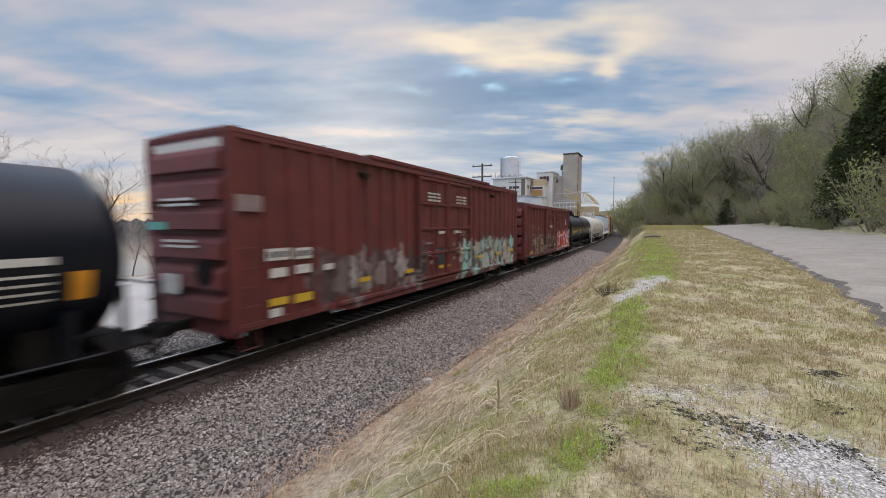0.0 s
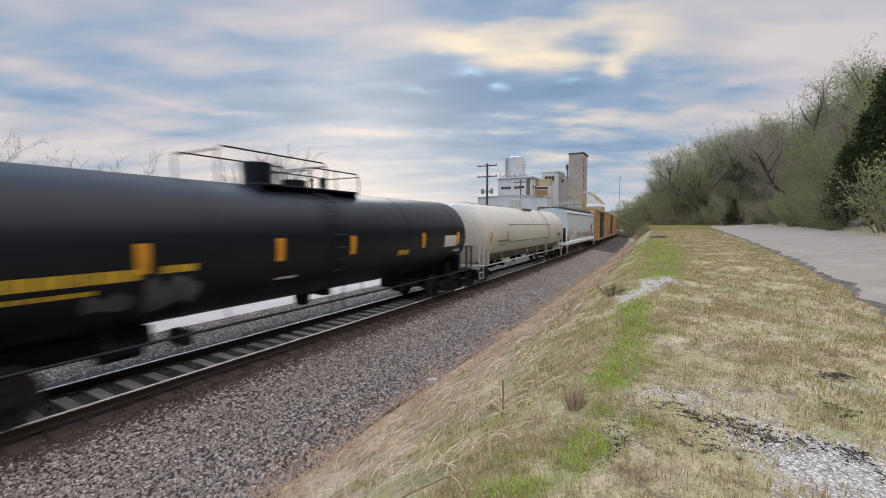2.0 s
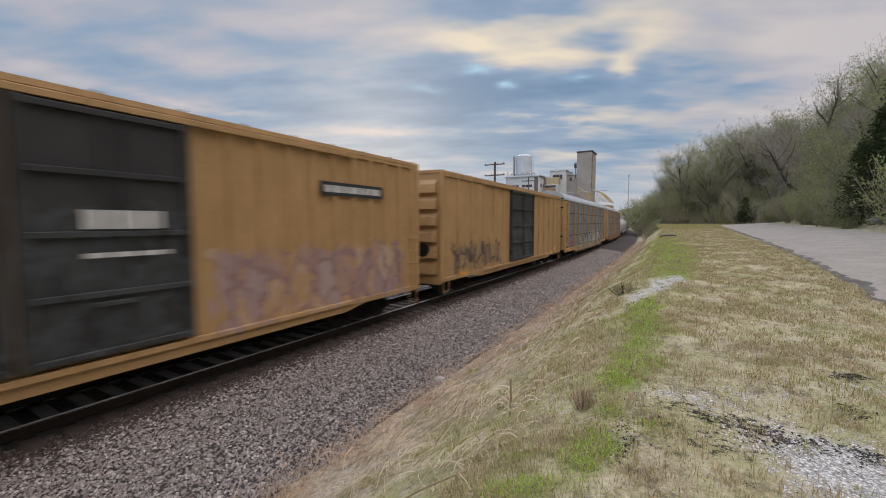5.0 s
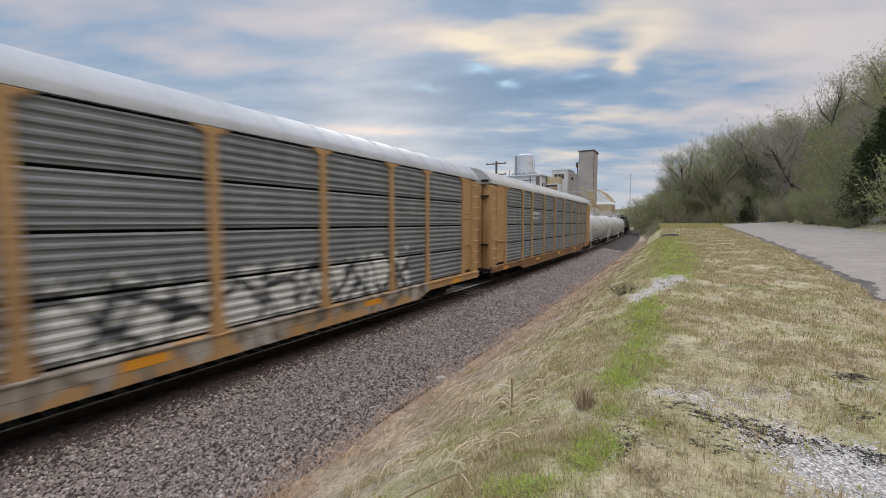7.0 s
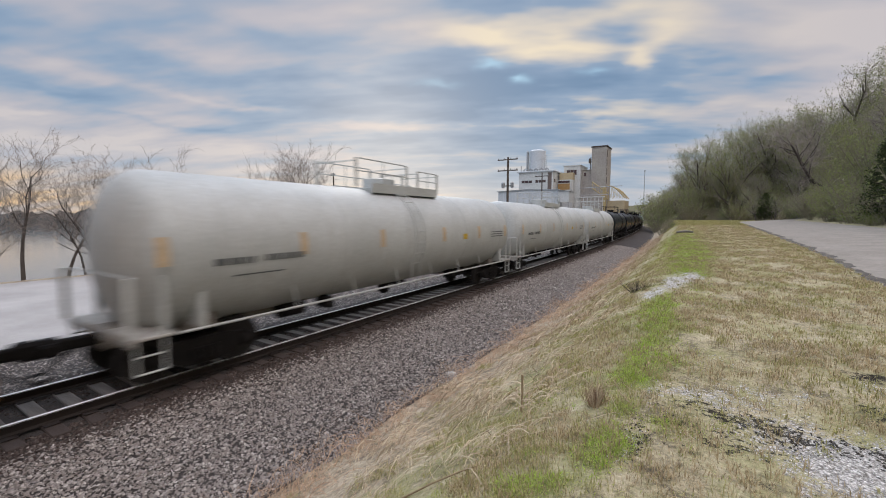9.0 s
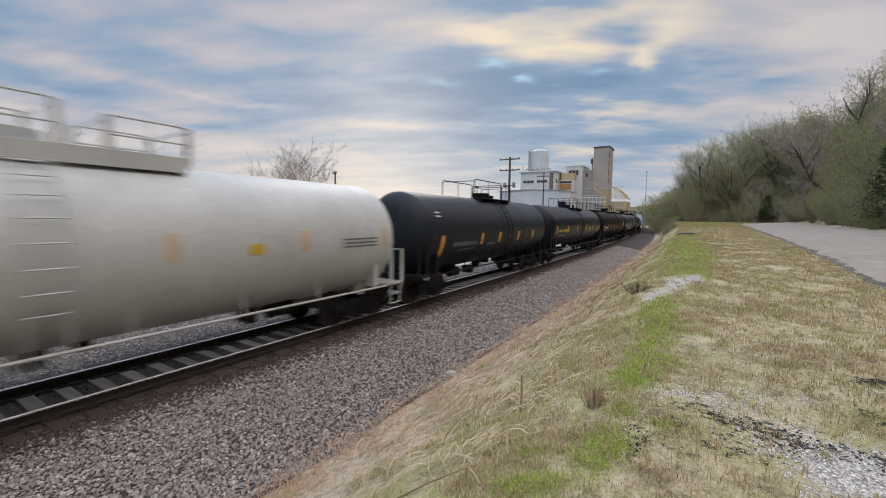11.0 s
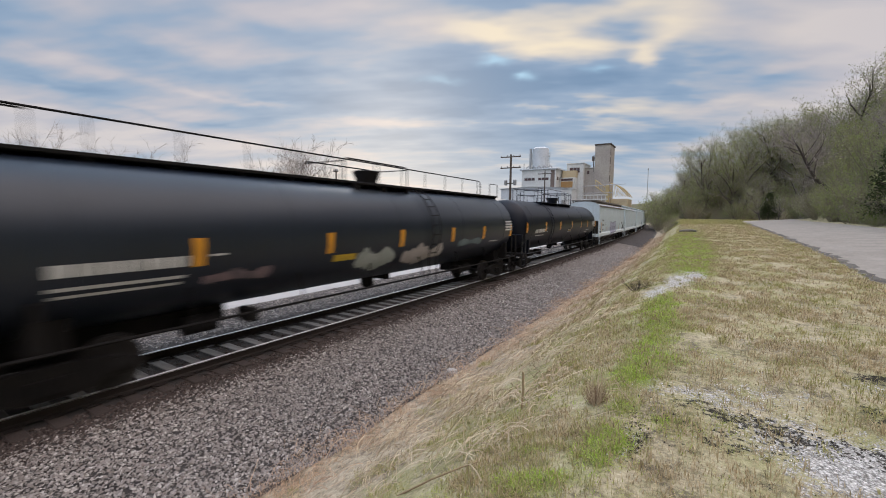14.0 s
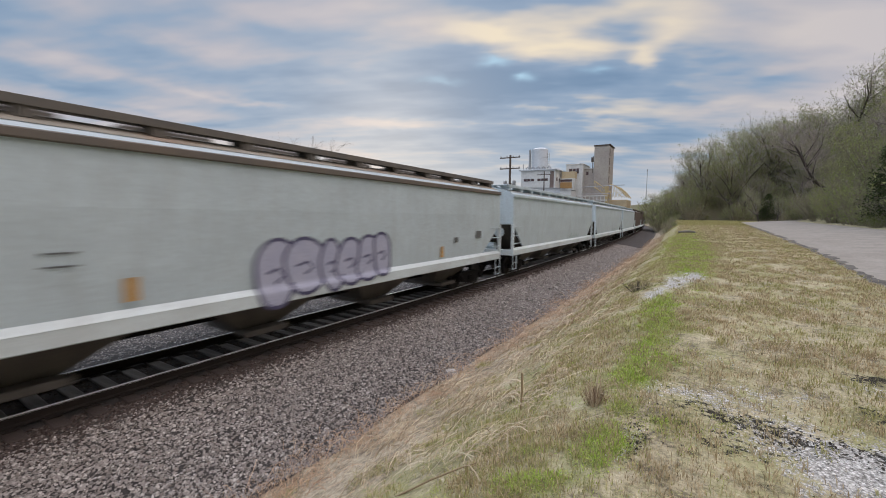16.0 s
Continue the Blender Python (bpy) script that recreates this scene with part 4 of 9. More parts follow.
    for s in (-1, 1):
        for y0, y1 in doors:
            a, b = (w - 0.01, w + 0.10) if s > 0 else (-w - 0.10, -w + 0.01)
            do = Mesh().box(a, b, y0 + 0.03, y1 - 0.03, floor + 0.2, top - 0.28, 0.015)
            f = b if s > 0 else a
            k = 0.075 * s
            ob = do.put("door", door_paint or paint, car, "sliding plug door")
            for z in beams or (floor + 0.22, floor + 1.15, floor + 2.1, floor + 3.05, top - 0.4):
                Mesh().box(min(f, f + k), max(f, f + k), y0 + 0.16, y1 - 0.16, z, z + 0.1, 0.01).put("door_beam", door_paint or paint, ob)
            for y in (y0 + 0.03, y1 - 0.15):
                Mesh().box(min(f, f + k), max(f, f + k), y, y + 0.12, floor + 0.2, top - 0.28, 0.01).put("door_edge", door_paint or paint, ob)
            rod = Mesh()
            ym = (y0 + y1) / 2
            for dy in (-0.16, 0.16):
                rod.tube([(f + s * 0.06, ym + dy, floor + 0.25), (f + s * 0.06, ym + dy, top - 0.35)], 0.022, 6)
            rod.box(min(f, f + s * 0.09), max(f, f + s * 0.09), ym - 0.3, ym + 0.3, floor + 1.0, floor + 1.08, 0.01)
            rod.put("locking_bar", door_paint or paint, ob)
        rail = Mesh()
        x0, x1 = (w + 0.02, w + 0.13) if s > 0 else (-w - 0.13, -w - 0.02)
        rail.box(x0, x1, d0 - (d1 - d0) * 0.9, d1 + (d1 - d0) * 0.9, floor + 0.04, floor + 0.15, 0.01)
        rail.box(x0, x1, d0 - (d1 - d0) * 0.9, d1 + (d1 - d0) * 0.9, top - 0.26, top - 0.15, 0.01)
        rail.put("door_track", paint, car)
    fr = Mesh().box(-0.35, 0.35, -h + 0.05, h - 0.05, 0.66, floor, 0.02)
    for k in range(7):
        y = -h * 0.6 + k * h * 0.2
        fr.box(-w, w, y - 0.06, y + 0.06, floor - 0.13, floor + 0.01, 0.01)
    fr.lathe([(-0.9, 0.22), (0.3, 0.22)], 12, 0.8, 0.55, "y")
    fr.put("underframe", UNDER, car)
    running_gear(car, L, truck or h - 2.25)
    return car, L


# ---------------------------------------------------------------- tank cars
SHELL = {}


def tank(s0, s1, paint, label, radius=1.53, axis_z=2.56, rail_paint=None, catwalk=False, deck=(-1.9, 2.1), rails=((-2.2, 0.3, 0.75), (0.0, 2.1, 0.6)),
         fittings=((-0.2, 0.40, 0.45, 1.15), (0.9, 0.22, 0.16, 1.0), (1.7, 0.08, 0.40, 1.6)), ladder_y=1.2, double=False, gap=0.15, ends_pale=False, rods=None):
    """rails: from, to, height of each railing on top; fittings: place, radius, height and flare of each dome and valve."""
    car, L = car_root("tank_car", s0 + 0.45, s1 - 0.45, label, "tank car")
    SHELL[car.name] = (radius, axis_z)
    rail_paint = rail_paint or paint
    h = L / 2
    e = h - gap
    r = radius
    prof = [(-e + 0.66 * (1 - math.cos(math.pi / 2 * k / 9)), max(0.02, r * math.sin(math.pi / 2 * k / 9) ** 0.8)) for k in range(10)]
    shell = Mesh().lathe(prof + [(-a, b) for a, b in reversed(prof)], 64, 0, axis_z, "y")
    shell.put("shell", paint, car)
    seam = Mesh().lathe([(-0.03, r - 0.01), (-0.02, r + 0.006), (0.02, r + 0.006), (0.03, r - 0.01)], 56, 0, axis_z, "y").data("weld_seam", paint)
    for k in range(5):
        place("weld_seam", seam, car, "", (0, -e + 1.5 + k * (2 * e - 3) / 4, 0))
    # stub sills, saddles, end platforms
    for s in (-1, 1):
        fr = Mesh().box(-0.32, 0.32, min(s * (h - 4.6), s * (h - 0.05)), max(s * (h - 4.6), s * (h - 0.05)), 0.68, 1.08, 0.03)
        fr.box(-1.05, 1.05, min(s * (h - 1.7), s * (h - 1.1)), max(s * (h - 1.7), s * (h - 1.1)), 0.90, axis_z - r * 0.72, 0.03)
        fr.put("stub_sill", END_DIRT if ends_pale else UNDER, car)
        pf = Mesh().box(-1.5, 1.5, min(s * (h - 0.75), s * (h - 0.06)), max(s * (h - 0.75), s * (h - 0.06)), 1.0, 1.07, 0.02)
        pf.box(-1.5, 1.5, min(s * (h - 0.10), s * (h - 0.04)), max(s * (h - 0.10), s * (h - 0.04)), 0.90, 1.09, 0.015)
        pf.put("end_platform", PLATFORM_WHITE if ends_pale else UNDER, car)
        # flat grab posts at the corners, and the bolster's stay against the shell
        for sx in (-1, 1):
            for q, zt in ((h - 0.02, 2.12), (h - 0.55, 2.12)):
                Mesh().box(sx * 1.47 - 0.02, sx * 1.47 + 0.02, s * q - 0.06, s * q + 0.06, 1.07, zt, 0.008).put("grab_post", rail_paint, car)
            ya, yb = sorted((s * (h - 1.30), s * (h - 1.16)))
            Mesh().prism([(sx * 1.46, 1.05), (sx * 1.46, 1.78), (sx * 1.30, 1.80), (sx * 1.0, 1.45), (sx * 1.0, 1.05)], ya, yb, "y").put("bolster_stay", rail_paint, car)
        rl = Mesh()
        q = s * (h - 0.1)
        for sx in (-1, 1):
            x = sx * 1.45
            rl.tube([(x, q, 1.05), (x, q, 0.42), (x, s * (h - 0.55), 0.42), (x, s * (h - 0.55), 1.05)], 0.032, 6)
            rl.tube([(x, q, 0.73), (x, s * (h - 0.55), 0.73)], 0.02, 5)
        rl.tube([(-1.45, q, 2.10), (1.45, q, 2.10)], 0.020, 6)
        rl.put("end_handrail", rail_paint, car)
        bk = Mesh().lathe([(min(s * (h - 0.62), s * (h - 0.55)), 0.26), (max(s * (h - 0.62), s * (h - 0.55)), 0.26)], 18, 0.62, 1.55, "y")
        bk.put("brake_wheel", RED_FLAG if s > 0 else UNDER, car)
        Mesh().lathe([(s * (h - 3.9) - 0.35, 0.20), (s * (h - 3.9) + 0.35, 0.20)], 12, 0.55, 0.78, "y").put("brake_cylinder", UNDER, car)
        Mesh().box(0.5, 1.0, s * (h - 4.9) - 0.14, s * (h - 4.9) + 0.14, 0.66, 0.98, 0.04).put("brake_valve", UNDER, car)
    side = Mesh()
    for sx in (-1, 1):
        side.tube([(sx * 1.48, -h + 0.8, 1.02), (sx * 1.48, h - 0.8, 1.02)], 0.030, 6)
        for k in range(6):
            y = -h + 3.4 + k * (L - 6.8) / 5
            side.tube([(sx * 1.48, y, 1.02), (sx * r * 0.82, y, axis_z - r * 0.56)], 0.018, 5)
    side.put("side_handrail", rods or rail_paint, car)
    bottom = Mesh().lathe([(axis_z - r - 0.36, 0.14), (axis_z - r - 0.3, 0.2), (axis_z - r + 0.05, 0.24)], 14, 0.0, 0.0, "z")
    bottom.box(-0.4, 0.4, 0.5, 0.75, axis_z - r - 0.14, axis_z - r + 0.1, 0.02)
    bottom.put("outlet_valve", UNDER, car)
    zt = axis_z + r
    for k, (y, fr_, fh, flare) in enumerate(fittings):
        f = Mesh().lathe([(zt - 0.1, fr_), (zt + fh * 0.35, fr_), (zt + fh * 0.9, fr_ * flare), (zt + fh, fr_ * flare), (zt + fh + 0.02, fr_ * flare * 0.85)], 20 if fr_ > 0.2 else 10, 0.15 * (k % 2), y, "z")
        f.put("manway" if k == 0 else "valve", rail_paint, car)
    d0, d1 = deck
    pl = Mesh().box(-0.85, 0.85, d0, d1, zt - 0.05, zt + 0.0, 0.01)
    for y in (d0 + 0.06, (d0 + d1) / 2, d1 - 0.06):
        pl.box(-0.82, 0.82, y - 0.05, y + 0.05, zt - 0.34, zt - 0.04, 0.01)
    if double:
        for x in (-0.86, 0.86):
            pl.box(x - 0.012, x + 0.012, d0, d1, zt - 0.16, zt + 0.14, 0.004)
    pl.put("top_platform", rail_paint, car)
    for y0, y1, zr in rails:
        hr = Mesh()
        for x in (-0.85, 0.85):
            hr.tube([(x, y0, zt - 0.1), (x, y0, zt + zr - 0.08), (x, y0 + 0.1, zt + zr), (x, y1 - 0.1, zt + zr), (x, y1, zt + zr - 0.08), (x, y1, zt - 0.1)], 0.022, 6)
            hr.tube([(x, (y0 + y1) / 2, zt - 0.1), (x, (y0 + y1) / 2, zt + zr)], 0.016, 5)
            if double:
                hr.tube([(x, y0, zt + zr * 0.55), (x, y1, zt + zr * 0.55)], 0.020, 6)
                for y in (y0, y1):
                    hr.box(x - 0.01, x + 0.01, y - 0.06, y + 0.06, zt, zt + zr, 0.004)
        for y in (y0, y1):
            hr.tube([(-0.85, y, zt + zr - 0.08), (0.85, y, zt + zr - 0.08)], 0.018, 6)
        hr.put("top_handrail", rail_paint, car)
    if catwalk:
        cw = Mesh().box(-0.40, 0.62, -e + 0.35, e - 0.35, zt - 0.02, zt + 0.05, 0.01)
        for k in range(14):
            y = -e + 0.6 + (2 * e - 1.2) * k / 13
            cw.box(-0.3, 0.60, y - 0.03, y + 0.03, zt - 0.16, zt - 0.02, 0.005)
        cw.put("roof_walkway", rail_paint, car)
        cr = Mesh()
        n, x = 12, -0.38
        cr.tube([(x, -e + 0.4, zt), (x, -e + 0.4, zt + 0.72), (x, -e + 0.55, zt + 0.84), (x, e - 0.55, zt + 0.84), (x, e - 0.4, zt + 0.72), (x, e - 0.4, zt)], 0.024, 6)
        for k in range(n):
            y = -e + 0.75 + (2 * e - 1.5) * k / (n - 1)
            cr.tube([(x, y, zt), (x, y, zt + 0.84)], 0.014, 5)
        for s in (-1, 1):
            cr.tube([(0.6, s * (e - 0.4), zt), (0.6, s * (e - 0.4), zt + 0.62), (0.6, s * (e - 1.3), zt + 0.62), (0.6, s * (e - 1.3), zt)], 0.02, 6)
        cr.put("walkway_handrail", rail_paint, car)
    lad = Mesh()
    for sx in (-1, 1):
        for y in (ladder_y - 0.24, ladder_y + 0.24):
            arc = [(sx * (r + 0.10) * math.cos(a), y, axis_z + (r + 0.10) * math.sin(a)) for a in np.linspace(-0.5, 1.25, 9)]
            lad.tube([(arc[0][0], y, 0.75)] + arc, 0.018, 5)
        for a in np.linspace(-0.5, 1.2, 9):
            lad.tube([(sx * (r + 0.1) * math.cos(a), ladder_y - 0.24, axis_z + (r + 0.1) * math.sin(a)), (sx * (r + 0.1) * math.cos(a), ladder_y + 0.24, axis_z + (r + 0.1) * math.sin(a))], 0.016, 5)
    lad.put_pieces("ladder", "rung", rail_paint, car)
    running_gear(car, L, h - 1.42)
    return car, L


def shell_x(car, z, off=0.012):
    """How far out the shell of a tank car lies at a height."""
    radius, axis_z = SHELL[car.name]
    return math.sqrt(max(0.01, (radius + off) ** 2 - (z - axis_z) ** 2))


def on_shell(car, mat, items, name="stencil_lettering", label=""):
    """Painted bars on the round side of a tank: (y0, y1, z0, z1)."""
    for y0, y1, z0, z1 in items:
        rows = []
        for k in range(4):
            z = z0 + (z1 - z0) * k / 3
            rows.append([(shell_x(car, z), y0, z), (shell_x(car, z), y1, z)])
        Mesh().sheet(rows).put(name, mat, car, label)


def shell_patch(car, mat, y0, y1, z0, z1, seed, label):
    """A rolled-on patch of paint with a ragged outline."""
    r = random.Random(seed)
    n = 26
    cols = []
    for k in range(n + 1):
        t = k / n
        y = y0 + (y1 - y0) * t
        end = min(1.0, 12 * min(t, 1 - t) + 0.35)
        lo = z0 + (z1 - z0) * (0.10 * math.sin(7 * t + seed) + 0.14 * r.random() + 0.5 * (1 - end) * 0.6)
        hi = z1 - (z1 - z0) * (0.26 * math.sin(6 * t + 2 * seed) ** 2 + 0.20 * r.random() + 0.5 * (1 - end) * 0.6)
        cols.append([(shell_x(car, lo + (hi - lo) * j / 4, 0.014), y, lo + (hi - lo) * j / 4) for j in range(5)])
    Mesh().sheet(cols).put("paint_patch", mat, car, label)


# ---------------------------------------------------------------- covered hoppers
# grime and the shade under the car's end, both put into this colour
SLOPE_SHADE_DIRT = material("grimy slope sheet", (0.10, 0.088, 0.074), (0.062, 0.054, 0.046), rough=0.85, scale=1.5, fine=20, bump=0.1, spec=0.2)
HOPPER_ROOF = material("dirty grey roof", (0.36, 0.38, 0.38), (0.29, 0.30, 0.30), rough=0.75, scale=0.8, fine=14, bump=0.05, dirt=(0.20, 0.18, 0.15), dirt_amount=0.5)
HOPPER_ROOF_RUSTY = material("rusty tan roof", (0.33, 0.30, 0.25), (0.27, 0.24, 0.195), rough=0.8, scale=0.8, fine=14, bump=0.05, dirt=(0.26, 0.13, 0.06), dirt_amount=0.8)


def hopper(s0, s1, paint, label, top=4.25, roof_z=4.72, sill=(1.12, 1.42), bays=4, walk_paint=None, sill_paint=None, roof_paint=None, chord_shade=None):
    car, L = car_root("covered_hopper", s0, s1, label, "hopper car")
    h, w = L / 2, 1.53
    e = h - 0.12
    walk_paint = walk_paint or paint
    prof = [(-w + 0.06, sill[0] + 0.1), (w - 0.06, sill[0] + 0.1), (w, 2.2), (w + 0.01, 2.75), (w + 0.02, 3.2), (w - 0.01, top - 0.02), (w - 0.12, top + 0.12), (1.0, roof_z - 0.18), (0.5, roof_z - 0.08),
            (-0.5, roof_z - 0.08), (-1.0, roof_z - 0.18), (-w + 0.12, top + 0.12), (-w + 0.01, top - 0.02), (-w - 0.02, 3.2), (-w - 0.01, 2.75), (-w, 2.2)]
    n = len(prof)
    body = Mesh()
    # slope sheets at both ends: the lower part of the body is shorter than the upper
    rows = []
    for k, y in enumerate((-e, e)):
        s = -1 if y < 0 else 1
        vs = []
        for x, z in prof:
            cut = max(0.0, 2.75 - z) * 1.35
            vs.append((x, y - s * cut, z))
        rows.append(vs)
    body.add(rows[0] + rows[1], [(k, (k + 1) % n, n + (k + 1) % n, n + k) for k in range(n)])
    for r in rows:
        body.add(r, [tuple(range(3, n - 1)), (0, 1, 2, n - 1), (2, 3, n - 2, n - 1)])
    body.put("body", paint, car)
    for s in (-1, 1):
        # a chord colour of its own stands for the shadow under the eave
        Mesh().box(min(s * (w - 0.06), s * (w + 0.07)), max(s * (w - 0.06), s * (w + 0.07)), -e, e, top - 0.12, top + 0.03, 0.02).put("top_chord", chord_shade or paint, car, "top chord dark with eave shade" if chord_shade else "")
    for y in (-e, e):
        t = -1 if y < 0 else 1
        zs = (sill[0] + 0.1, 2.2, 2.72)
        # thin dark sheet just outside the slope, carrying its grime and shade
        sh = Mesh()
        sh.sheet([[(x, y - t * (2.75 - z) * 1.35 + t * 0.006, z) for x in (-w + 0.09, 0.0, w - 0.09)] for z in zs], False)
        sh.put("slope_sheet", SLOPE_SHADE_DIRT, car, "sloping end sheet with grime and shade in its colour")
    rf = Mesh()
    over = [(a, b + 0.012) for a, b in prof if b > top + 0.05]
    rf.sheet([[(a, y, b) for a, b in over] for y in (-e - 0.01, e + 0.01)], False)
    rf.put("roof", roof_paint or HOPPER_ROOF, car, "dirty roof sheet")
    sl = Mesh()
    for s in (-1, 1):
        sl.box(min(s * (w - 0.05), s * (w + 0.07)), max(s * (w - 0.05), s * (w + 0.07)), -h + 0.1, h - 0.1, sill[0], sill[1], 0.02)
        for y in (-h + 0.14, h - 0.14):
            sl.box(s * w - 0.07, s * w + 0.07, y - 0.06, y + 0.06, sill[0], 2.75, 0.015)
    for t in (-1, 1):
        sl.box(-w, w, t * (h - 0.2) - 0.08, t * (h - 0.2) + 0.08, sill[0], sill[1], 0.02)
        sl.box(-w, w, min(t * (h - 1.0), t * (h - 0.1)), max(t * (h - 1.0), t * (h - 0.1)), sill[0] + 0.02, sill[0] + 0.07, 0.01)
        for x in (-0.5, 0.5):
            sl.box(x - 0.06, x + 0.06, t * (h - 0.9) - 0.06, t * (h - 0.9) + 0.06, sill[0], 2.7, 0.01)
    for s in (-1, 1):
        a, b = s * (w - 0.03), s * (w + 0.075)
        sl.add([(a, -h + 0.22, sill[1]), (b, -h + 0.22, sill[1] - 0.02), (b, h - 0.22, sill[1] - 0.02), (a, h - 0.22, sill[1]), (a, -h + 0.22, sill[1] + 0.1), (a, h - 0.22, sill[1] + 0.1)],
               [(0, 1, 4), (1, 2, 5, 4), (2, 3, 5), (0, 3, 2, 1), (0, 4, 5, 3)])
    sl.put("side_sill", sill_paint or SILL_PALE, car)
    for k in range(bays):
        bay = Mesh()
        y = (k - (bays - 1) / 2) * (2 * e - 5.0) / bays * 1.12
        bay.add([(-1.35, y - 1.55, sill[0] + 0.12), (1.35, y - 1.55, sill[0] + 0.12), (1.35, y + 1.55, sill[0] + 0.12), (-1.35, y + 1.55, sill[0] + 0.12),
                 (-0.6, y - 0.5, 0.42), (0.6, y - 0.5, 0.42), (0.6, y + 0.5, 0.42), (-0.6, y + 0.5, 0.42)],
                [(0, 1, 5, 4), (1, 2, 6, 5), (2, 3, 7, 6), (3, 0, 4, 7), (4, 5, 6, 7)])
        bay.box(-0.95, 0.95, y - 0.55, y + 0.55, 0.30, 0.44, 0.02)
        bay.put("discharge_bay", BAY_PAINT, car)
    fr = Mesh().box(-0.3, 0.3, -h + 0.05, h - 0.05, 0.7, 1.1, 0.02)
    fr.put("underframe", UNDER, car)
    walkw = Mesh()
    for s in (-1, 1):
        x0, x1 = sorted((s * 0.62, s * 1.22))
        walkw.box(x0, x1, -h + 0.25, h - 0.25, roof_z - 0.01, roof_z + 0.06, 0.01)
        walkw.box(s * 1.21 - 0.012, s * 1.21 + 0.012, -h + 0.25, h - 0.25, roof_z - 0.07, roof_z + 0.07, 0.004)
        for k in range(12):
            y = -h + 0.5 + k * (L - 1.0) / 11
            walkw.box(x0 + 0.05, x1 - 0.03, y - 0.14, y + 0.14, roof_z - 0.24, roof_z + 0.0, 0.01)
    for t in (-1, 1):
        walkw.box(-1.18, 1.18, min(t * (h - 0.55), t * (h - 0.2)), max(t * (h - 0.55), t * (h - 0.2)), roof_z + 0.02, roof_z + 0.06, 0.01)
    walkw.put("roof_walkway", walk_paint, car)
    for k in range(8):
        y = -e + 1.0 + k * (2 * e - 2.0) / 7
        Mesh().box(-0.42, 0.42, y - 0.85, y + 0.85, roof_z - 0.1, roof_z + 0.03, 0.03).put("hatch", walk_paint, car)
    lad = Mesh()
    for t in (-1, 1):
        end_ladder(lad, t * (h - 0.15), -w + 0.1, -w + 0.6, sill[1], roof_z - 0.1, 9)
        for x in (-w + 0.1, -w + 0.6):
            lad.tube([(x, t * (h - 0.06), sill[0]), (x, t * (h - 0.06), roof_z)], 0.02, 5)
        for s in (-1, 1):
            for z in (1.75, 2.15, 2.6):
                lad.tube([(s * (w + 0.08), t * (h - 0.12), z), (s * (w + 0.08), t * (h - 1.1), z)], 0.018, 5)
            lad.tube([(s * (w + 0.05), t * (h - 0.12), sill[0]), (s * (w + 0.05), t * (h - 0.12), 0.42), (s * (w + 0.05), t * (h - 0.6), 0.42), (s * (w + 0.05), t * (h - 0.6), sill[0])], 0.028, 5)
            lad.tube([(s * (w + 0.05), t * (h - 0.12), 0.75), (s * (w + 0.05), t * (h - 0.6), 0.75)], 0.02, 5)
    lad.put_pieces("ladder", "rung", paint, car)
    for t in (-1, 1):
        bw = Mesh().lathe([(min(t * (h - 0.3), t * (h - 0.36)), 0.27), (max(t * (h - 0.3), t * (h - 0.36)), 0.27)], 18, 0.7, 2.3, "y")
        bw.put("brake_wheel", paint, car)
        cyl = Mesh().lathe([(-0.35, 0.2), (0.35, 0.2)], 14, t * (h - 0.65), 1.55, "x")
        cyl.put("brake_cylinder", paint, car)
    running_gear(car, L, h - 2.1)
    return car, L


def ribbon(car, name, mat, pts, x, width, label=""):
    """A flat painted stroke on a car's side through (y, z) points."""
    m = Mesh()
    rows = []
    for k, (y, z) in enumerate(pts):
        a, b = pts[max(0, k - 1)], pts[min(len(pts) - 1, k + 1)]
        d = math.hypot(b[0] - a[0], b[1] - a[1]) or 1.0
        ny, nz = -(b[1] - a[1]) / d * width / 2, (b[0] - a[0]) / d * width / 2
        at = x if callable(x) else lambda q: x
        rows.append([(at(z - nz), y - ny, z - nz), (at(z + nz), y + ny, z + nz)])
    m.sheet(rows)
    m.put(name, mat, car, label)


def scribble(car, mats, x, y0, y1, z0, z1, pitch, seed, width=0.07):
    """Loose sprayed strokes like a row of letters that nobody could read."""
    r = random.Random(seed)
    y = y0
    while y < y1 - pitch * 0.5:
        w = pitch * r.uniform(0.55, 0.8)
        zb, zt = z0 + r.uniform(0, 0.12), z1 - r.uniform(0, 0.2)
        kind = r.randrange(4)
        if kind == 0:
            pts = [(y, zb), (y + 0.03, (zb + zt) / 2), (y + w * 0.25, zt), (y + w * 0.7, zt - 0.02), (y + w, (zb + zt) / 2), (y + w * 1.02, zb + 0.05)]
        elif kind == 1:
            pts = [(y - 0.05, zt - 0.08), (y + w * 0.4, zt), (y + w, zt - 0.03), (y + w * 0.62, zt - 0.1), (y + w * 0.5, (zb + zt) / 2), (y + w * 0.52, zb)]
        elif kind == 2:
            pts = [(y + w, zt - 0.05), (y + w * 0.35, zt), (y, (zb + zt) / 2 + 0.1), (y + w * 0.1, zb + 0.05), (y + w * 0.6, zb), (y + w, zb + 0.2), (y + w * 0.6, (zb + zt) / 2)]
        else:
            pts = [(y, zt), (y + 0.04, zb), (y + w * 0.5, (zb + zt) / 2), (y + w, zb + 0.04), (y + w * 0.96, zt)]
        ribbon(car, "paint_stroke", mats[r.randrange(len(mats))], pts, x, width * r.uniform(0.7, 1.3))
        y += pitch * r.uniform(0.9, 1.1)


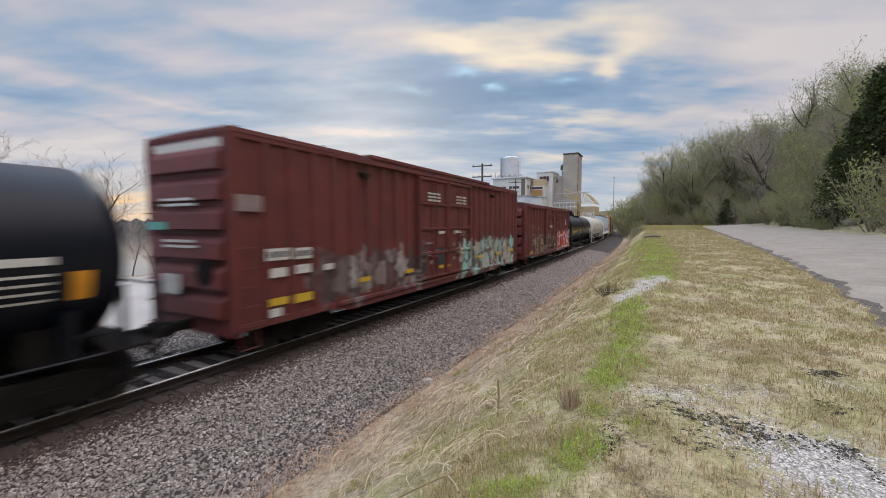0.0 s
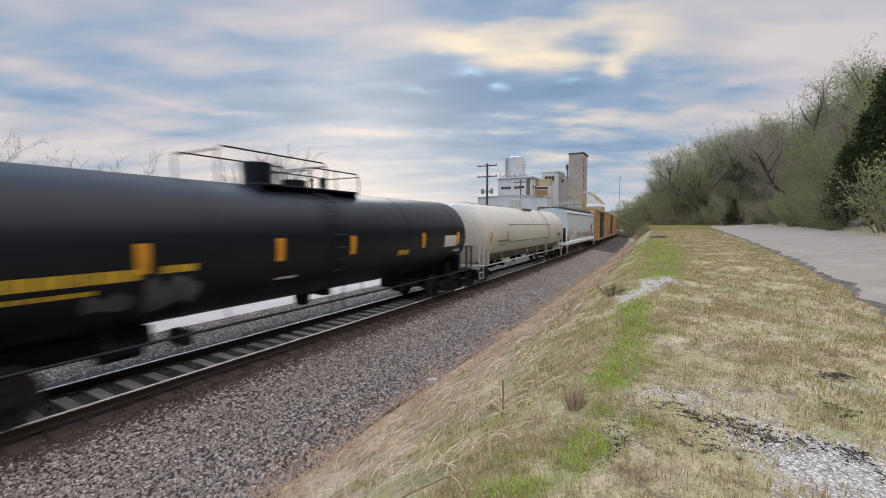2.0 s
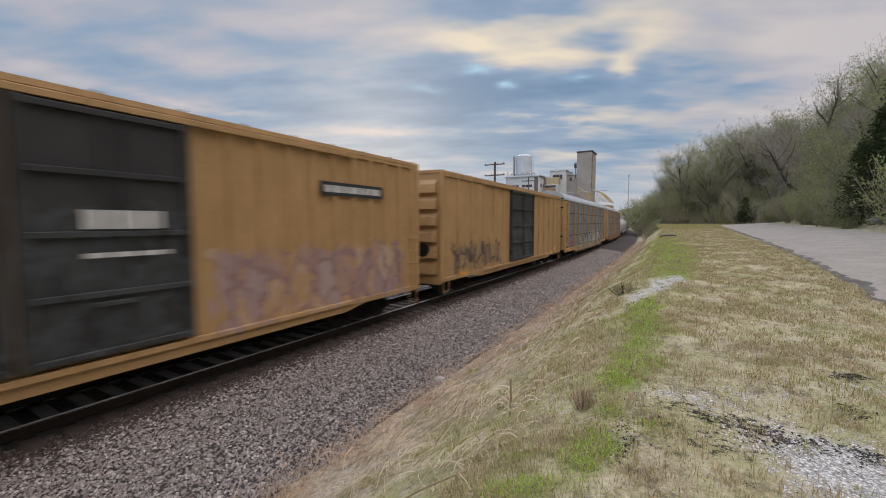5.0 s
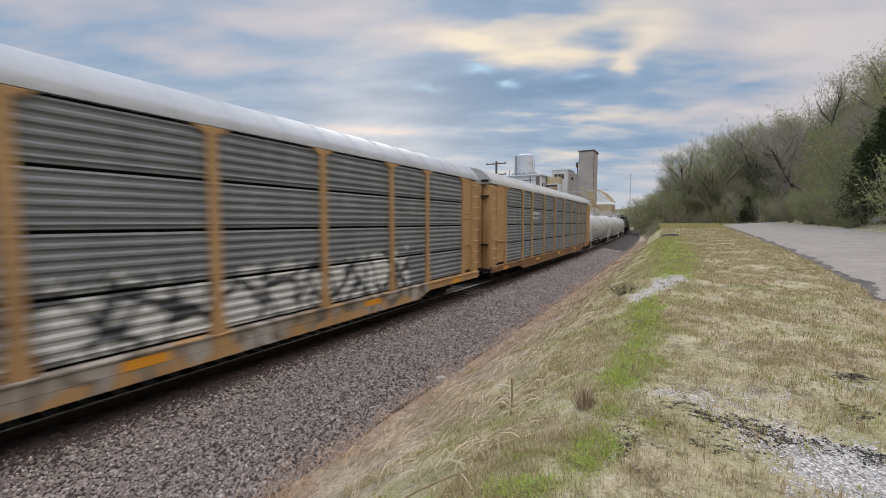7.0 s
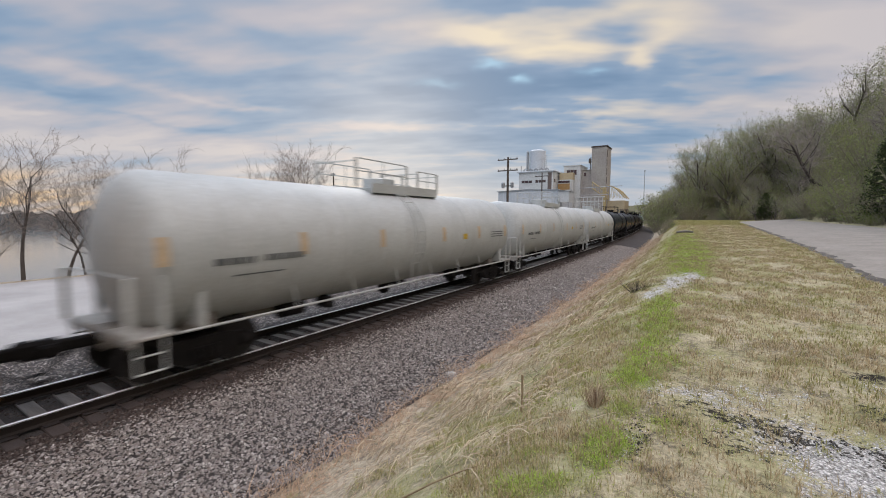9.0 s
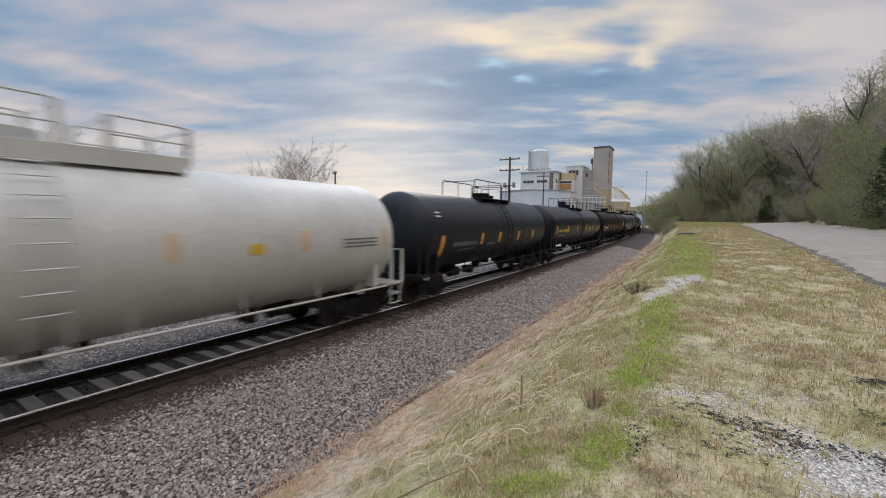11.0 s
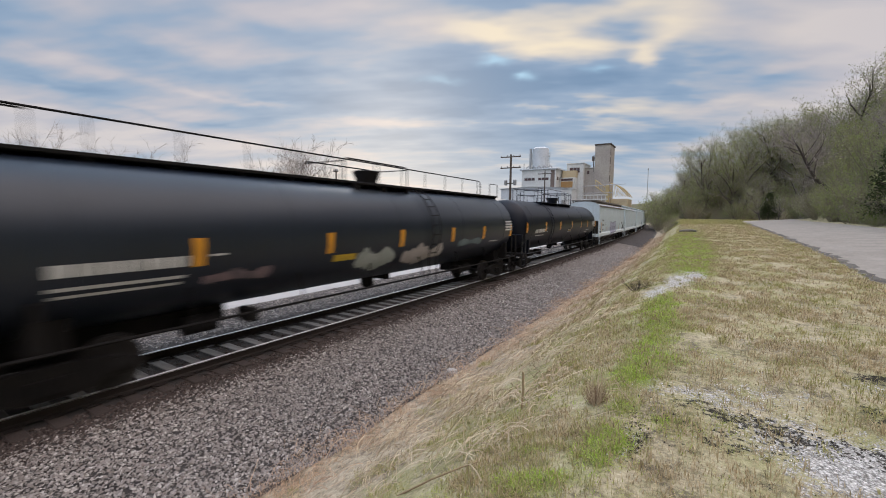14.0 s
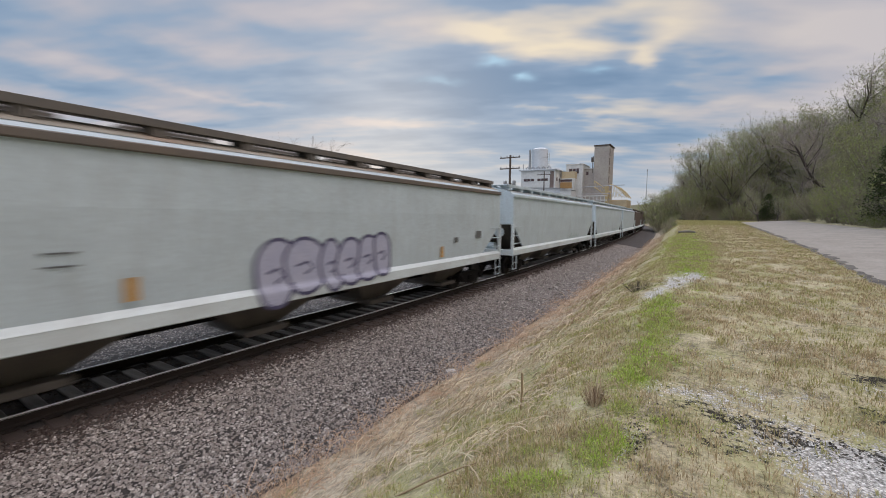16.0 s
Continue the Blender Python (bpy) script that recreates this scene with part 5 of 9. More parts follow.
def hopper_side(z):
    """How far out the side of a covered hopper lies at a height: over the sill it steps out."""
    return 1.61 - 0.065 * min(1.0, max(0.0, (z - 1.40) / 0.12))


def bubbles(car, fill, rim, lobes):
    """Swollen sprayed shapes with a dark rim: (y, z, half width, half height) each."""
    for k, (cy, cz, ry, rz) in enumerate(lobes):
        off = 0.004 + 0.003 * k
        rows, left, right = [], [], []
        for i in range(25):
            t = -1 + i / 12
            w = ry * max(0.02, 1 - abs(t) ** 2.5) ** 0.45 * (1 + 0.10 * math.sin(3.1 * t + k))
            z, c = cz + rz * t, cy + 0.10 * ry * math.sin(2 * t + 1.7 * k)
            rows.append([(hopper_side(z) + off, c - w, z), (hopper_side(z) + off, c + w, z)])
            left.append((c - w, z))
            right.append((c + w, z))
        Mesh().sheet(rows).put("paint_fill", fill, car, "violet sprayed shape")
        ribbon(car, "paint_stroke", rim, left + right[::-1] + left[:1], lambda z, o=off: hopper_side(z) + o + 0.002, 0.085)
        ribbon(car, "paint_stroke", rim, [(cy - ry * 0.45, cz + rz * 0.02), (cy + ry * 0.1, cz + rz * 0.14), (cy + ry * 0.4, cz - rz * 0.1), (cy - ry * 0.05, cz - rz * 0.3)], lambda z, o=off: hopper_side(z) + o + 0.002, 0.06)


# ---------------------------------------------------------------- autoracks
def autorack(s0, s1, panel, roof_mat, label, posts, sill_mat=None):
    car, L = car_root("autorack", s0, s1, label, "autorack")
    h, w = L / 2, 1.50
    z0, ztop = 0.93, 5.02
    tiers = [0.95, 2.0, 3.0, 3.97, 5.0]
    edges = [-h + 0.12] + list(posts) + [h - 0.12]
    # solid black box: the darkness inside the car put in as colour
    core = Mesh().box(-w + 0.12, w - 0.12, -h + 0.5, h - 0.5, z0, ztop, 0.02)
    core.put("inner_deck", HOLE, car)
    # corrugated panels between the posts, in four tiers
    for s in (-1, 1):
        for a, b in zip(posts[:-1], posts[1:]):
            for q0, q1 in zip(tiers[:-1], tiers[1:]):
                m = Mesh()
                nz = 22
                rows = []
                for k in range(nz + 1):
                    z = q0 + 0.03 + (q1 - q0 - 0.06) * k / nz
                    x = s * (w - 0.03 + (0.035 if (k % 4) in (1, 2) else 0.0) * (1 if 1 < k < nz else 0))
                    rows.append([(x, a, z), (x, b, z)])
                m.sheet(rows, False)
                m.put("side_panel", panel, car)
        for y in posts:
            po = Mesh().box(min(s * (w - 0.02), s * (w + 0.06)), max(s * (w - 0.02), s * (w + 0.06)), y - 0.10, y + 0.10, z0 - 0.03, ztop - 0.02, 0.015)
            po.prism([(y - 0.36, ztop - 0.02), (y + 0.36, ztop - 0.02), (y + 0.12, ztop - 0.16), (y - 0.12, ztop - 0.16)], min(s * w, s * (w + 0.05)), max(s * w, s * (w + 0.05)), "x")
            po.prism([(y - 0.18, z0), (y + 0.18, z0), (y + 0.1, z0 + 0.5), (y - 0.1, z0 + 0.5)], min(s * w, s * (w + 0.05)), max(s * w, s * (w + 0.05)), "x")
            po.put("side_post", RACK_YELLOW, car)
        for t in (-1, 1):
            a, b = sorted((t * (h - 0.74), posts[-1] if t > 0 else posts[0]))
            xi, xo = s * (w - 0.06), s * w
            m = Mesh().box(min(xi, xo), max(xi, xo), a, b, 2.14, ztop, 0.01)
            m.box(min(xi, s * (w - 0.03)), max(xi, s * (w - 0.03)), a, b, 1.06, 2.14, 0.01)
            for ya, yb in ((a, a + 0.07), (b - 0.07, b)):
                m.box(min(xi, xo), max(xi, xo), ya, yb, 1.0, 2.14, 0.01)
            m.box(min(xi, s * (w + 0.035)), max(xi, s * (w + 0.035)), a, b, 2.13, 2.19, 0.01)
            m.put("end_panel", RACK_YELLOW, car, "plain yellow steel panel")
            ym = (a + b) / 2
            bars(car, LINE_MARK, s * (w + 0.003), [(ym - 0.3, ym + 0.3, 3.24, 3.26), (ym - 0.3, ym + 0.3, 3.45, 3.47)], "stencil_lettering")
            bars(car, LINE_MARK, s * (w - 0.027), [(ym - 0.22, ym + 0.22, 1.80, 1.82), (ym - 0.22, ym + 0.22, 1.60, 1.62)], "stencil_lettering")
            # corner column, set off from the panel by an open slit
            ca, cb = sorted((t * (h - 0.62), t * (h - 0.03)))
            col = Mesh().box(min(s * (w - 0.30), s * (w + 0.02)), max(s * (w - 0.30), s * (w + 0.02)), ca, cb, 0.75, ztop - 0.06, 0.06)
            col.put("corner_column", RACK_YELLOW, car, "yellow steel corner column")
            lad = Mesh()
            for k in range(9):
                z = 0.85 + 0.49 * k
                lad.tube([(s * w, ca + 0.06, z), (s * (w + 0.09), ca + 0.06, z), (s * (w + 0.09), cb - 0.06, z), (s * w, cb - 0.06, z)], 0.016, 5)
            lad.put_pieces("ladder", "rung", RUNG_HIGHLIGHT, car)
        sill = Mesh()
        x0, x1 = sorted((s * (w - 0.1), s * (w + 0.05)))
        sill.box(x0, x1, -h + 0.02, h - 0.02, 0.62, z0, 0.02)
        sill.prism([(-h + 4.2, 0.63), (h - 4.2, 0.63), (h - 4.9, 0.40), (-h + 4.9, 0.40)], x0, x1, "x")
        sill.box(min(s * (w + 0.03), s * (w + 0.09)), max(s * (w + 0.03), s * (w + 0.09)), -h + 0.02, h - 0.02, z0 - 0.07, z0 - 0.02, 0.01)
        sill.put("side_sill", sill_mat or RACK_YELLOW, car)
        bars(car, ORANGE_TAPE, s * (w + 0.052), [(y, y + 0.75, 0.64, 0.82) for y in (-h + 1.6, -h * 0.45, -0.4, h * 0.42, h - 2.5)], "reflector", "orange reflector strip")
    side_arc = [(w + 0.02, ztop), (w, ztop + 0.16), (w * 0.94, ztop + 0.27), (w * 0.84, ztop + 0.42), (w * 0.68, ztop + 0.62), (w * 0.45, ztop + 0.78), (w * 0.15, ztop + 0.86)]
    prof = side_arc + [(-a, b) for a, b in reversed(side_arc)]
    roof = Mesh().prism(prof, -h + 0.02, h - 0.02, "y", smooth=True)
    roof.put("roof", roof_mat, car)
    rib = Mesh()
    for k in range(22):
        y = -h + 0.5 + k * (L - 1.0) / 21
        rib.prism([(a * 1.004, b + 0.012 if b > ztop + 0.1 else b) for a, b in prof], y - 0.03, y + 0.03, "y")
    rib.put("roof_rib", roof_mat, car)
    for t in (-1, 1):
        for s in (-1, 1):
            m = Mesh()
            for k in range(3):
                x0, x1 = sorted((s * (0.02 + k * 0.47), s * (0.47 + k * 0.47)))
                ya, yb = sorted((t * (h - 0.06 - 0.09 * k), t * (h - 0.02 - 0.09 * k + 0.05)))
                m.box(x0, x1, ya, yb, z0 - 0.1, ztop + (0.45 if k < 2 else 0.2), 0.01)
            d = m.put("end_door", RACK_YELLOW, car, "folding yellow end door")
            # black blocks stand for the shade in the slots
            sl = Mesh()
            for z in (1.95, 4.35, 5.12):
                for x in (0.25, 0.95):
                    ya, yb = sorted((t * (h - 0.1), t * (h + 0.04)))
                    sl.box(min(s * x, s * (x + 0.4)), max(s * x, s * (x + 0.4)), ya, yb, z, z + 0.1, 0.004)
            sl.put("slot", HOLE, d, "dark slot")
        Mesh().box(-w + 0.05, w - 0.05, min(t * (h - 0.3), t * (h - 0.0)), max(t * (h - 0.3), t * (h - 0.0)), 0.66, z0 - 0.1, 0.02).put("end_sill", UNDER, car)
    fr = Mesh().box(-0.4, 0.4, -h + 0.1, h - 0.1, 0.55, 0.95, 0.02)
    fr.box(-1.3, 1.3, -4, 4, 0.42, 0.9, 0.05)
    fr.put("underframe", UNDER, car)
    running_gear(car, L, h - 2.9)
    return car, L


# ---------------------------------------------------------------- the train, in its order on the line
W = 1.50


CREAM_R, CREAM_Z = 1.68, 2.56


def build_train():
    # black tank car going out of view
    t0, L = tank(-14.5, 4.35, BLACK_TANK("tank black plain"), "black tank car with white stencils and amber reflectors", radius=1.52, axis_z=2.62)
    on_shell(t0, PALE_MARK, [(L / 2 - 3.6, L / 2 - 1.4, 2.54, 2.66)] + [(L / 2 - 3.6, L / 2 - 1.42, 1.98 + 0.13 * k, 2.02 + 0.13 * k) for k in range(4)])
    on_shell(t0, ORANGE_TAPE, [(L / 2 - 1.2, L / 2 - 0.94, 1.96, 2.42), (-2.1, -1.9, 1.85, 2.4)], name="reflector", label="amber reflector tape")

    # tall dark red boxcar
    m = MAROON("boxcar red tall")
    spray(m, -7.6, -1.4, 0.65, 2.55, [(0.10, 0.05, 0.05), (0.35, 0.33, 0.32), (0.12, 0.06, 0.06), (0.16, 0.15, 0.15), (0.45, 0.43, 0.42)], (0.06, 0.05, 0.05), 1.0, 0.8, 0.8)
    spray(m, 1.0, 9.1, 0.55, 2.6, [(0.24, 0.46, 0.44), (0.36, 0.56, 0.52), (0.42, 0.36, 0.28), (0.20, 0.42, 0.41), (0.50, 0.46, 0.40), (0.12, 0.09, 0.08)], (0.13, 0.11, 0.10), 4.0, 0.72, 0.95)
    b, L = boxcar(5.3, 24.45, m, "tall dark red hi-cube boxcar with graffiti and double doors", doors=((-2.27, 0.05), (0.07, 2.4)), white_end=True, rib_gap=0.735)
    h = L / 2
    x = W + 0.062
    bars(b, PALE_MARK, x + 0.016, [(-8.79, -8.1, 2.30, 2.58), (-7.97, -7.43, 2.28, 2.56), (-8.68, -8.2, 1.90, 2.12), (-7.95, -7.45, 1.92, 2.14), (-8.72, -8.4, 0.98, 1.18), (-7.0, -6.65, 1.92, 2.08)])
    bars(b, GREY_MARK, x + 0.021, words(-8.74, -8.15, 2.37, 2.51, 1, 0.05, 0.16) + words(-7.92, -7.48, 2.35, 2.49, 2, 0.05, 0.16))
    bars(b, YELLOW_MARK, x + 0.016, [(-8.0, -7.42, 1.20, 1.42), (-8.72, -8.2, 1.24, 1.42), (-5.55, -5.05, 1.40, 1.54), (-3.05, -2.55, 1.40, 1.54), (3.4, 4.0, 1.45, 1.60), (6.0, 6.6, 1.45, 1.60), (8.3, 8.8, 1.5, 1.65)], "reflector", "yellow reflector patch")
    Mesh().box(-W - 0.10, W + 0.10, -4.97, 4.87, 5.14, 5.27, 0.02).put("roof_cap", m, b, "raised roof edge over the doors")
    for y in (-5.25, 5.3):
        Mesh().prism([(y - 0.22, 4.66), (y + 0.22, 4.66), (y + 0.12, 4.52), (y - 0.12, 4.52)], W, W + 0.14, "x").put("roof_bracket", UNDER, b)
    for y in (-1.6, 0.85):
        bars(b, PALE_MARK, W + 0.15, [(y, y + 0.95, 4.02 + 0.13 * k, 4.09 + 0.13 * k) for k in range(3)])
    bars(b, PALE_MARK, W + 0.15, [(y, y + 0.5, 2.75, 2.86) for y in (-0.75, 0.75)])
    chalk = material("chalky placard", (0.27, 0.215, 0.215), (0.20, 0.14, 0.14), rough=0.8, scale=4, fine=25, bump=0)
    bars(b, chalk, W + 0.152, [(-1.75, -1.25, 2.36, 2.44), (-1.66, -1.42, 1.9, 2.1), (-1.5, -1.2, 1.58, 1.74), (-1.0, -0.82, 1.96, 2.14), (0.52, 0.72, 2.68, 2.9), (0.5, 0.7, 2.2, 2.34), (0.82, 1.08, 1.92, 2.12), (0.48, 0.7, 1.62, 1.74), (1.3, 1.7, 2.74, 2.82), (1.3, 1.65, 2.62, 2.68), (1.0, 1.25, 2.24, 2.36)], "placard", "faded placard")
    bars(b, YELLOW_MARK, W + 0.156, [(-0.74, -0.38, 1.36, 1.48), (-0.06, 0.28, 1.34, 1.46)], "reflector", "yellow reflector patch")
    bars(b, GRAFFITI_BLACK, W + 0.148, [(-0.95, -0.3, 1.5, 2.2), (-2.1, -1.8, 1.3, 1.7)], "paint_patch", "dark painted-out patch")
    Mesh().box(-0.85, -0.15, -h - 0.175, -h - 0.15, 1.55, 2.0, 0.004).put("placard_board", PALE_MARK, b, "grey placard board")
    e = Mesh()
    for z in (3.55, 2.62):
        for k in range(2):
            e.box(-0.75, 0.55 - 0.1 * k, -h - 0.164, -h - 0.158, z + 0.12 * k, z + 0.06 + 0.12 * k)
    e.put("stencil_lettering", PALE_MARK, b)
    Mesh().box(W + 0.076, W + 0.082, -h + 0.06, -h + 0.72, 3.42, 3.78).put("paint_patch", chalk, b, "faded grey paint patch")
    Mesh().box(-1.4, -0.6, -h - 0.164, -h - 0.158, 3.02, 3.2).put("paint_patch", material("turquoise paint", (0.12, 0.42, 0.36), rough=0.6), b, "turquoise paint patch")

    # lower dark red boxcar with a single wide door
    m = MAROON("boxcar red low")
    spray(m, -6.0, 2.4, 0.65, 2.5, [(0.14, 0.05, 0.05), (0.34, 0.28, 0.20), (0.12, 0.05, 0.05), (0.30, 0.30, 0.28), (0.14, 0.06, 0.06)], (0.10, 0.04, 0.04), 2.0, 0.7, 0.75)
    spray(m, 1.8, 8.5, 0.6, 2.65, [(0.40, 0.05, 0.03), (0.50, 0.10, 0.05), (0.42, 0.06, 0.09), (0.30, 0.03, 0.06), (0.58, 0.50, 0.50)], (0.60, 0.57, 0.56), 6.0, 0.62, 1.0)
    b, L = boxcar(26.33, 42.57, m, "dark red boxcar with one wide door and red graffiti", top=4.55, floor=0.86, doors=((-2.57, -0.12), (0.21, 2.68)), arched=True, rib_gap=0.8, truck=5.9, beams=(1.3, 1.95, 2.58, 3.2, 3.84))
    h = L / 2
    bars(b, chalk, W + 0.082, [(-h + 1.78, -h + 1.84, 2.74, 3.02), (-h + 1.84, -h + 2.05, 2.96, 3.02), (-h + 1.84, -h + 2.05, 2.84, 2.9), (-h + 2.38, -h + 2.44, 2.74, 3.02), (-h + 2.44, -h + 2.62, 2.96, 3.02), (-h + 3.35, -h + 3.65, 2.66, 2.84)] + words(-h + 1.6, -h + 2.35, 2.3, 2.42, 3, 0.05, 0.16) + words(-h + 1.6, -h + 2.3, 1.9, 2.0, 4, 0.05, 0.16) + words(-h + 1.6, -h + 2.3, 1.65, 1.74, 5, 0.05, 0.2))
    bars(b, YELLOW_MARK, W + 0.062, [(-h + 1.4, -h + 1.95, 1.0, 1.22), (-h + 4.5, -h + 5.0, 1.55, 1.7), (h - 2.2, h - 1.7, 0.95, 1.1)], "reflector", "yellow reflector patch")
    bars(b, material("cream spray", (0.42, 0.34, 0.24), (0.34, 0.25, 0.18), rough=0.7, scale=4, fine=20, bump=0), W + 0.18, words(-1.29, -0.38, 2.81, 3.03, 4, 0.03, 0.5), "paint_stroke", "cream sprayed strokes")
    bars(b, PALE_MARK, W + 0.062, [(h - 2.40, h - 1.95, 3.08, 3.42), (h - 2.48, h - 1.87, 3.46, 3.56)], "shield_emblem", "white and blue shield emblem")
    bars(b, material("emblem blue", (0.05, 0.09, 0.26), rough=0.6), W + 0.064, [(h - 2.40, h - 1.95, 3.30, 3.40)], "emblem_band")

    # black tank car with yellow lettering
    t, L = tank(43.5, 61.9, BLACK_TANK("tank black lettered"), "glossy black tank car with yellow lettering", radius=1.52, axis_z=2.62, deck=(-1.95, 1.55), rails=((-3.0, 0.2, 0.72), (-0.4, 1.6, 0.55)),
                fittings=((-1.39, 0.36, 0.58, 1.08), (-0.34, 0.34, 0.22, 1.0), (0.92, 0.07, 0.42, 1.6)), ladder_y=0.0)
    h = L / 2 + 0.6
    on_shell(t, YELLOW_MARK, words(-h + 2.0, -4.85, 2.16, 2.36, 3, 0.04, 0.3) + words(-4.5, -3.9, 2.24, 2.38, 8, 0.04, 0.3) + words(-h + 2.3, -h + 3.9, 1.98, 2.06, 4, 0.04, 0.2) + words(2.9, 3.5, 2.06, 2.24, 7, 0.03, 0.25))
    on_shell(t, ORANGE_TAPE, [(y - 0.1, y + 0.1, 2.26, 2.80) for y in (-h + 1.5, -4.81, -1.95, 0.58, 4.46, 7.3)], name="reflector", label="orange reflector tape")
    silver = material("dull silver spray", (0.13, 0.135, 0.14), (0.05, 0.052, 0.056), rough=0.6, scale=5, fine=18, bump=0.02)
    shell_patch(t, silver, -4.73, -3.75, 1.51, 2.30, 3, "dull silver sprayed tag")
    shell_patch(t, silver, -5.60, -4.87, 1.62, 2.02, 6, "dull silver sprayed tag")
    on_shell(t, PALE_MARK, [(6.1, 7.15, 2.2, 2.66), (-1.95, -1.35, 1.80, 1.86), (h - 2.3, h - 1.7, 1.95, 2.05)])

    # cream insulated tank car
    m = material("cream tank paint", (0.56, 0.55, 0.50), (0.50, 0.49, 0.44), rough=0.5, scale=0.8, fine=14, bump=0.03, dirt=(0.36, 0.32, 0.25), dirt_amount=0.5, streak=True)
    t, L = tank(61.9, 81.8, m, "cream insulated tank car with rusty stains", radius=CREAM_R, axis_z=CREAM_Z, rail_paint=WHITE_TANK("white rail paint"), ends_pale=True, deck=(-0.6, 1.7), rails=((-1.3, 0.4, 0.75), (-0.9, 1.75, 0.9)), fittings=((0.35, 0.42, 0.62, 1.06),), ladder_y=3.2)
    h = L / 2 + 0.6
    on_shell(t, GREY_MARK, words(-7.4, -5.5, 2.16, 2.28, 3, 0.05, 0.3) + [(-7.2, -5.9, 1.98, 2.02), (1.35, 2.2, 2.43, 2.50), (6.85, 7.55, 2.12, 2.42), (6.8, 7.0, 1.95, 2.05)])
    on_shell(t, material("faded red tape", (0.42, 0.24, 0.17), rough=0.5), [(y - 0.11, y + 0.11, 2.18, 2.72) for y in (-8.4, -5.9, -3.09, -0.05, 3.04, 6.22)], "reflector", "faded red reflector tape")
    # insulated jacket panel round the middle, and a darker brown sheet over the belly
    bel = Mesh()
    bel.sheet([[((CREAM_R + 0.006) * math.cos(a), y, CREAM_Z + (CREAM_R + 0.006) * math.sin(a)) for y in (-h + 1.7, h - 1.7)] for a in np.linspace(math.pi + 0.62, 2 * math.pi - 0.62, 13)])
    bel.put("belly_jacket", material("grimy cream paint", (0.23, 0.205, 0.17), (0.16, 0.14, 0.115), rough=0.7, scale=0.6, fine=14, bump=0.04, dirt=(0.10, 0.085, 0.07), dirt_amount=0.5), t, "dark brown belly of the tank")
    panel = Mesh()
    panel.sheet([[((CREAM_R + 0.03) * math.cos(a), y, CREAM_Z + (CREAM_R + 0.03) * math.sin(a)) for y in (-5.6, 4.04)] for a in np.linspace(-0.254, 0.32, 7)])
    panel.put("jacket_panel", m, t, "riveted side panel")
    ln = Mesh()
    for a in (-0.254, 0.32):
        ln.tube([((CREAM_R + 0.03) * math.cos(a), y, CREAM_Z + (CREAM_R + 0.03) * math.sin(a)) for y in (-5.6, 4.04)], 0.014, 5)
    ln.put("jacket_edge", UNDER, t)
    Mesh().box(-0.22, 0.22, -h + 1.6, h - 1.6, CREAM_Z + CREAM_R - 0.02, CREAM_Z + CREAM_R + 0.03, 0.01).put("top_strip", material("rusty top strip", (0.36, 0.27, 0.17), (0.45, 0.37, 0.26), rough=0.8, scale=2, fine=15, bump=0.1), t, "rust-stained strip along the top")

    # pale grey covered hopper with red scrawl
    m = GREY_HOPPER("hopper grey scrawled")
    k, L = hopper(82.71, 102.04, m, "pale grey covered hopper with red scrawl and painted figure", walk_paint=material("dark walkway", (0.24, 0.26, 0.26), rough=0.7))
    h = L / 2
    x = W + 0.06
    bars(k, GREY_MARK, x, words(-h + 2.05, -h + 3.0, 2.55, 2.66, 5, 0.04, 0.18) + words(-h + 2.05, -h + 3.05, 2.12, 2.28, 6, 0.04, 0.18) + [(-h + 2.05, -h + 2.8, 1.85, 1.89), (-h + 2.05, -h + 3.0, 1.72, 1.76), (2.75, 3.25, 1.84, 2.1)])
    bars(k, material("amber tape", (0.58, 0.30, 0.06), rough=0.4), x, [(-h + 1.35, -h + 1.65, 1.65, 2.55), (-h + 4.3, -h + 4.5, 1.6, 2.1), (4.9, 5.12, 1.6, 2.02)], "reflector", "amber reflector tape")
    rust = [material("rust red spray", (0.38, 0.165, 0.12), (0.42, 0.25, 0.20), rough=0.6, scale=3, fine=20, bump=0), material("faded grey spray", (0.36, 0.33, 0.33), (0.42, 0.39, 0.39), rough=0.6, scale=3, fine=20, bump=0)]
    scribble(k, rust, x - 0.014, -4.6, h - 2.3, 1.62, 2.42, 0.72, 5, 0.10)
    scribble(k, rust[1:], x - 0.018, -4.4, h - 2.3, 1.58, 2.25, 0.55, 6, 0.16)
    scribble(k, rust, x + 0.052, -2.0, 5.0, 1.16, 1.38, 0.9, 7, 0.03)
    def painted(name, mat, pts, label, off=0.002):
        Mesh().add([(x + off, y, z) for y, z in pts], [tuple(range(len(pts)))]).put(name, mat, k, label)

    def ring(cy, cz, ry, rz, n=16):
        return [(cy + ry * math.cos(2 * math.pi * i / n), cz + rz * math.sin(2 * math.pi * i / n)) for i in range(n)]

    dim = material("dark grey-green spray", (0.07, 0.085, 0.085), (0.11, 0.12, 0.12), rough=0.6, scale=6, fine=30, bump=0)
    ghost = material("pale grey spray", (0.46, 0.50, 0.52), (0.40, 0.43, 0.45), rough=0.6, scale=4, fine=30, bump=0)
    painted("painted_patch", ghost, [(7.14, 3.24), (7.5, 3.42), (7.95, 3.42), (8.32, 3.24), (8.15, 2.75), (7.9, 2.5), (7.5, 2.55), (7.25, 2.9)], "pale sprayed shape", 0.001)
    painted("painted_patch", dim, ring(7.71, 3.62, 0.15, 0.16), "dark sprayed round shape")
    painted("painted_patch", dim, ring(7.70, 3.77, 0.21, 0.04), "dark sprayed bar")
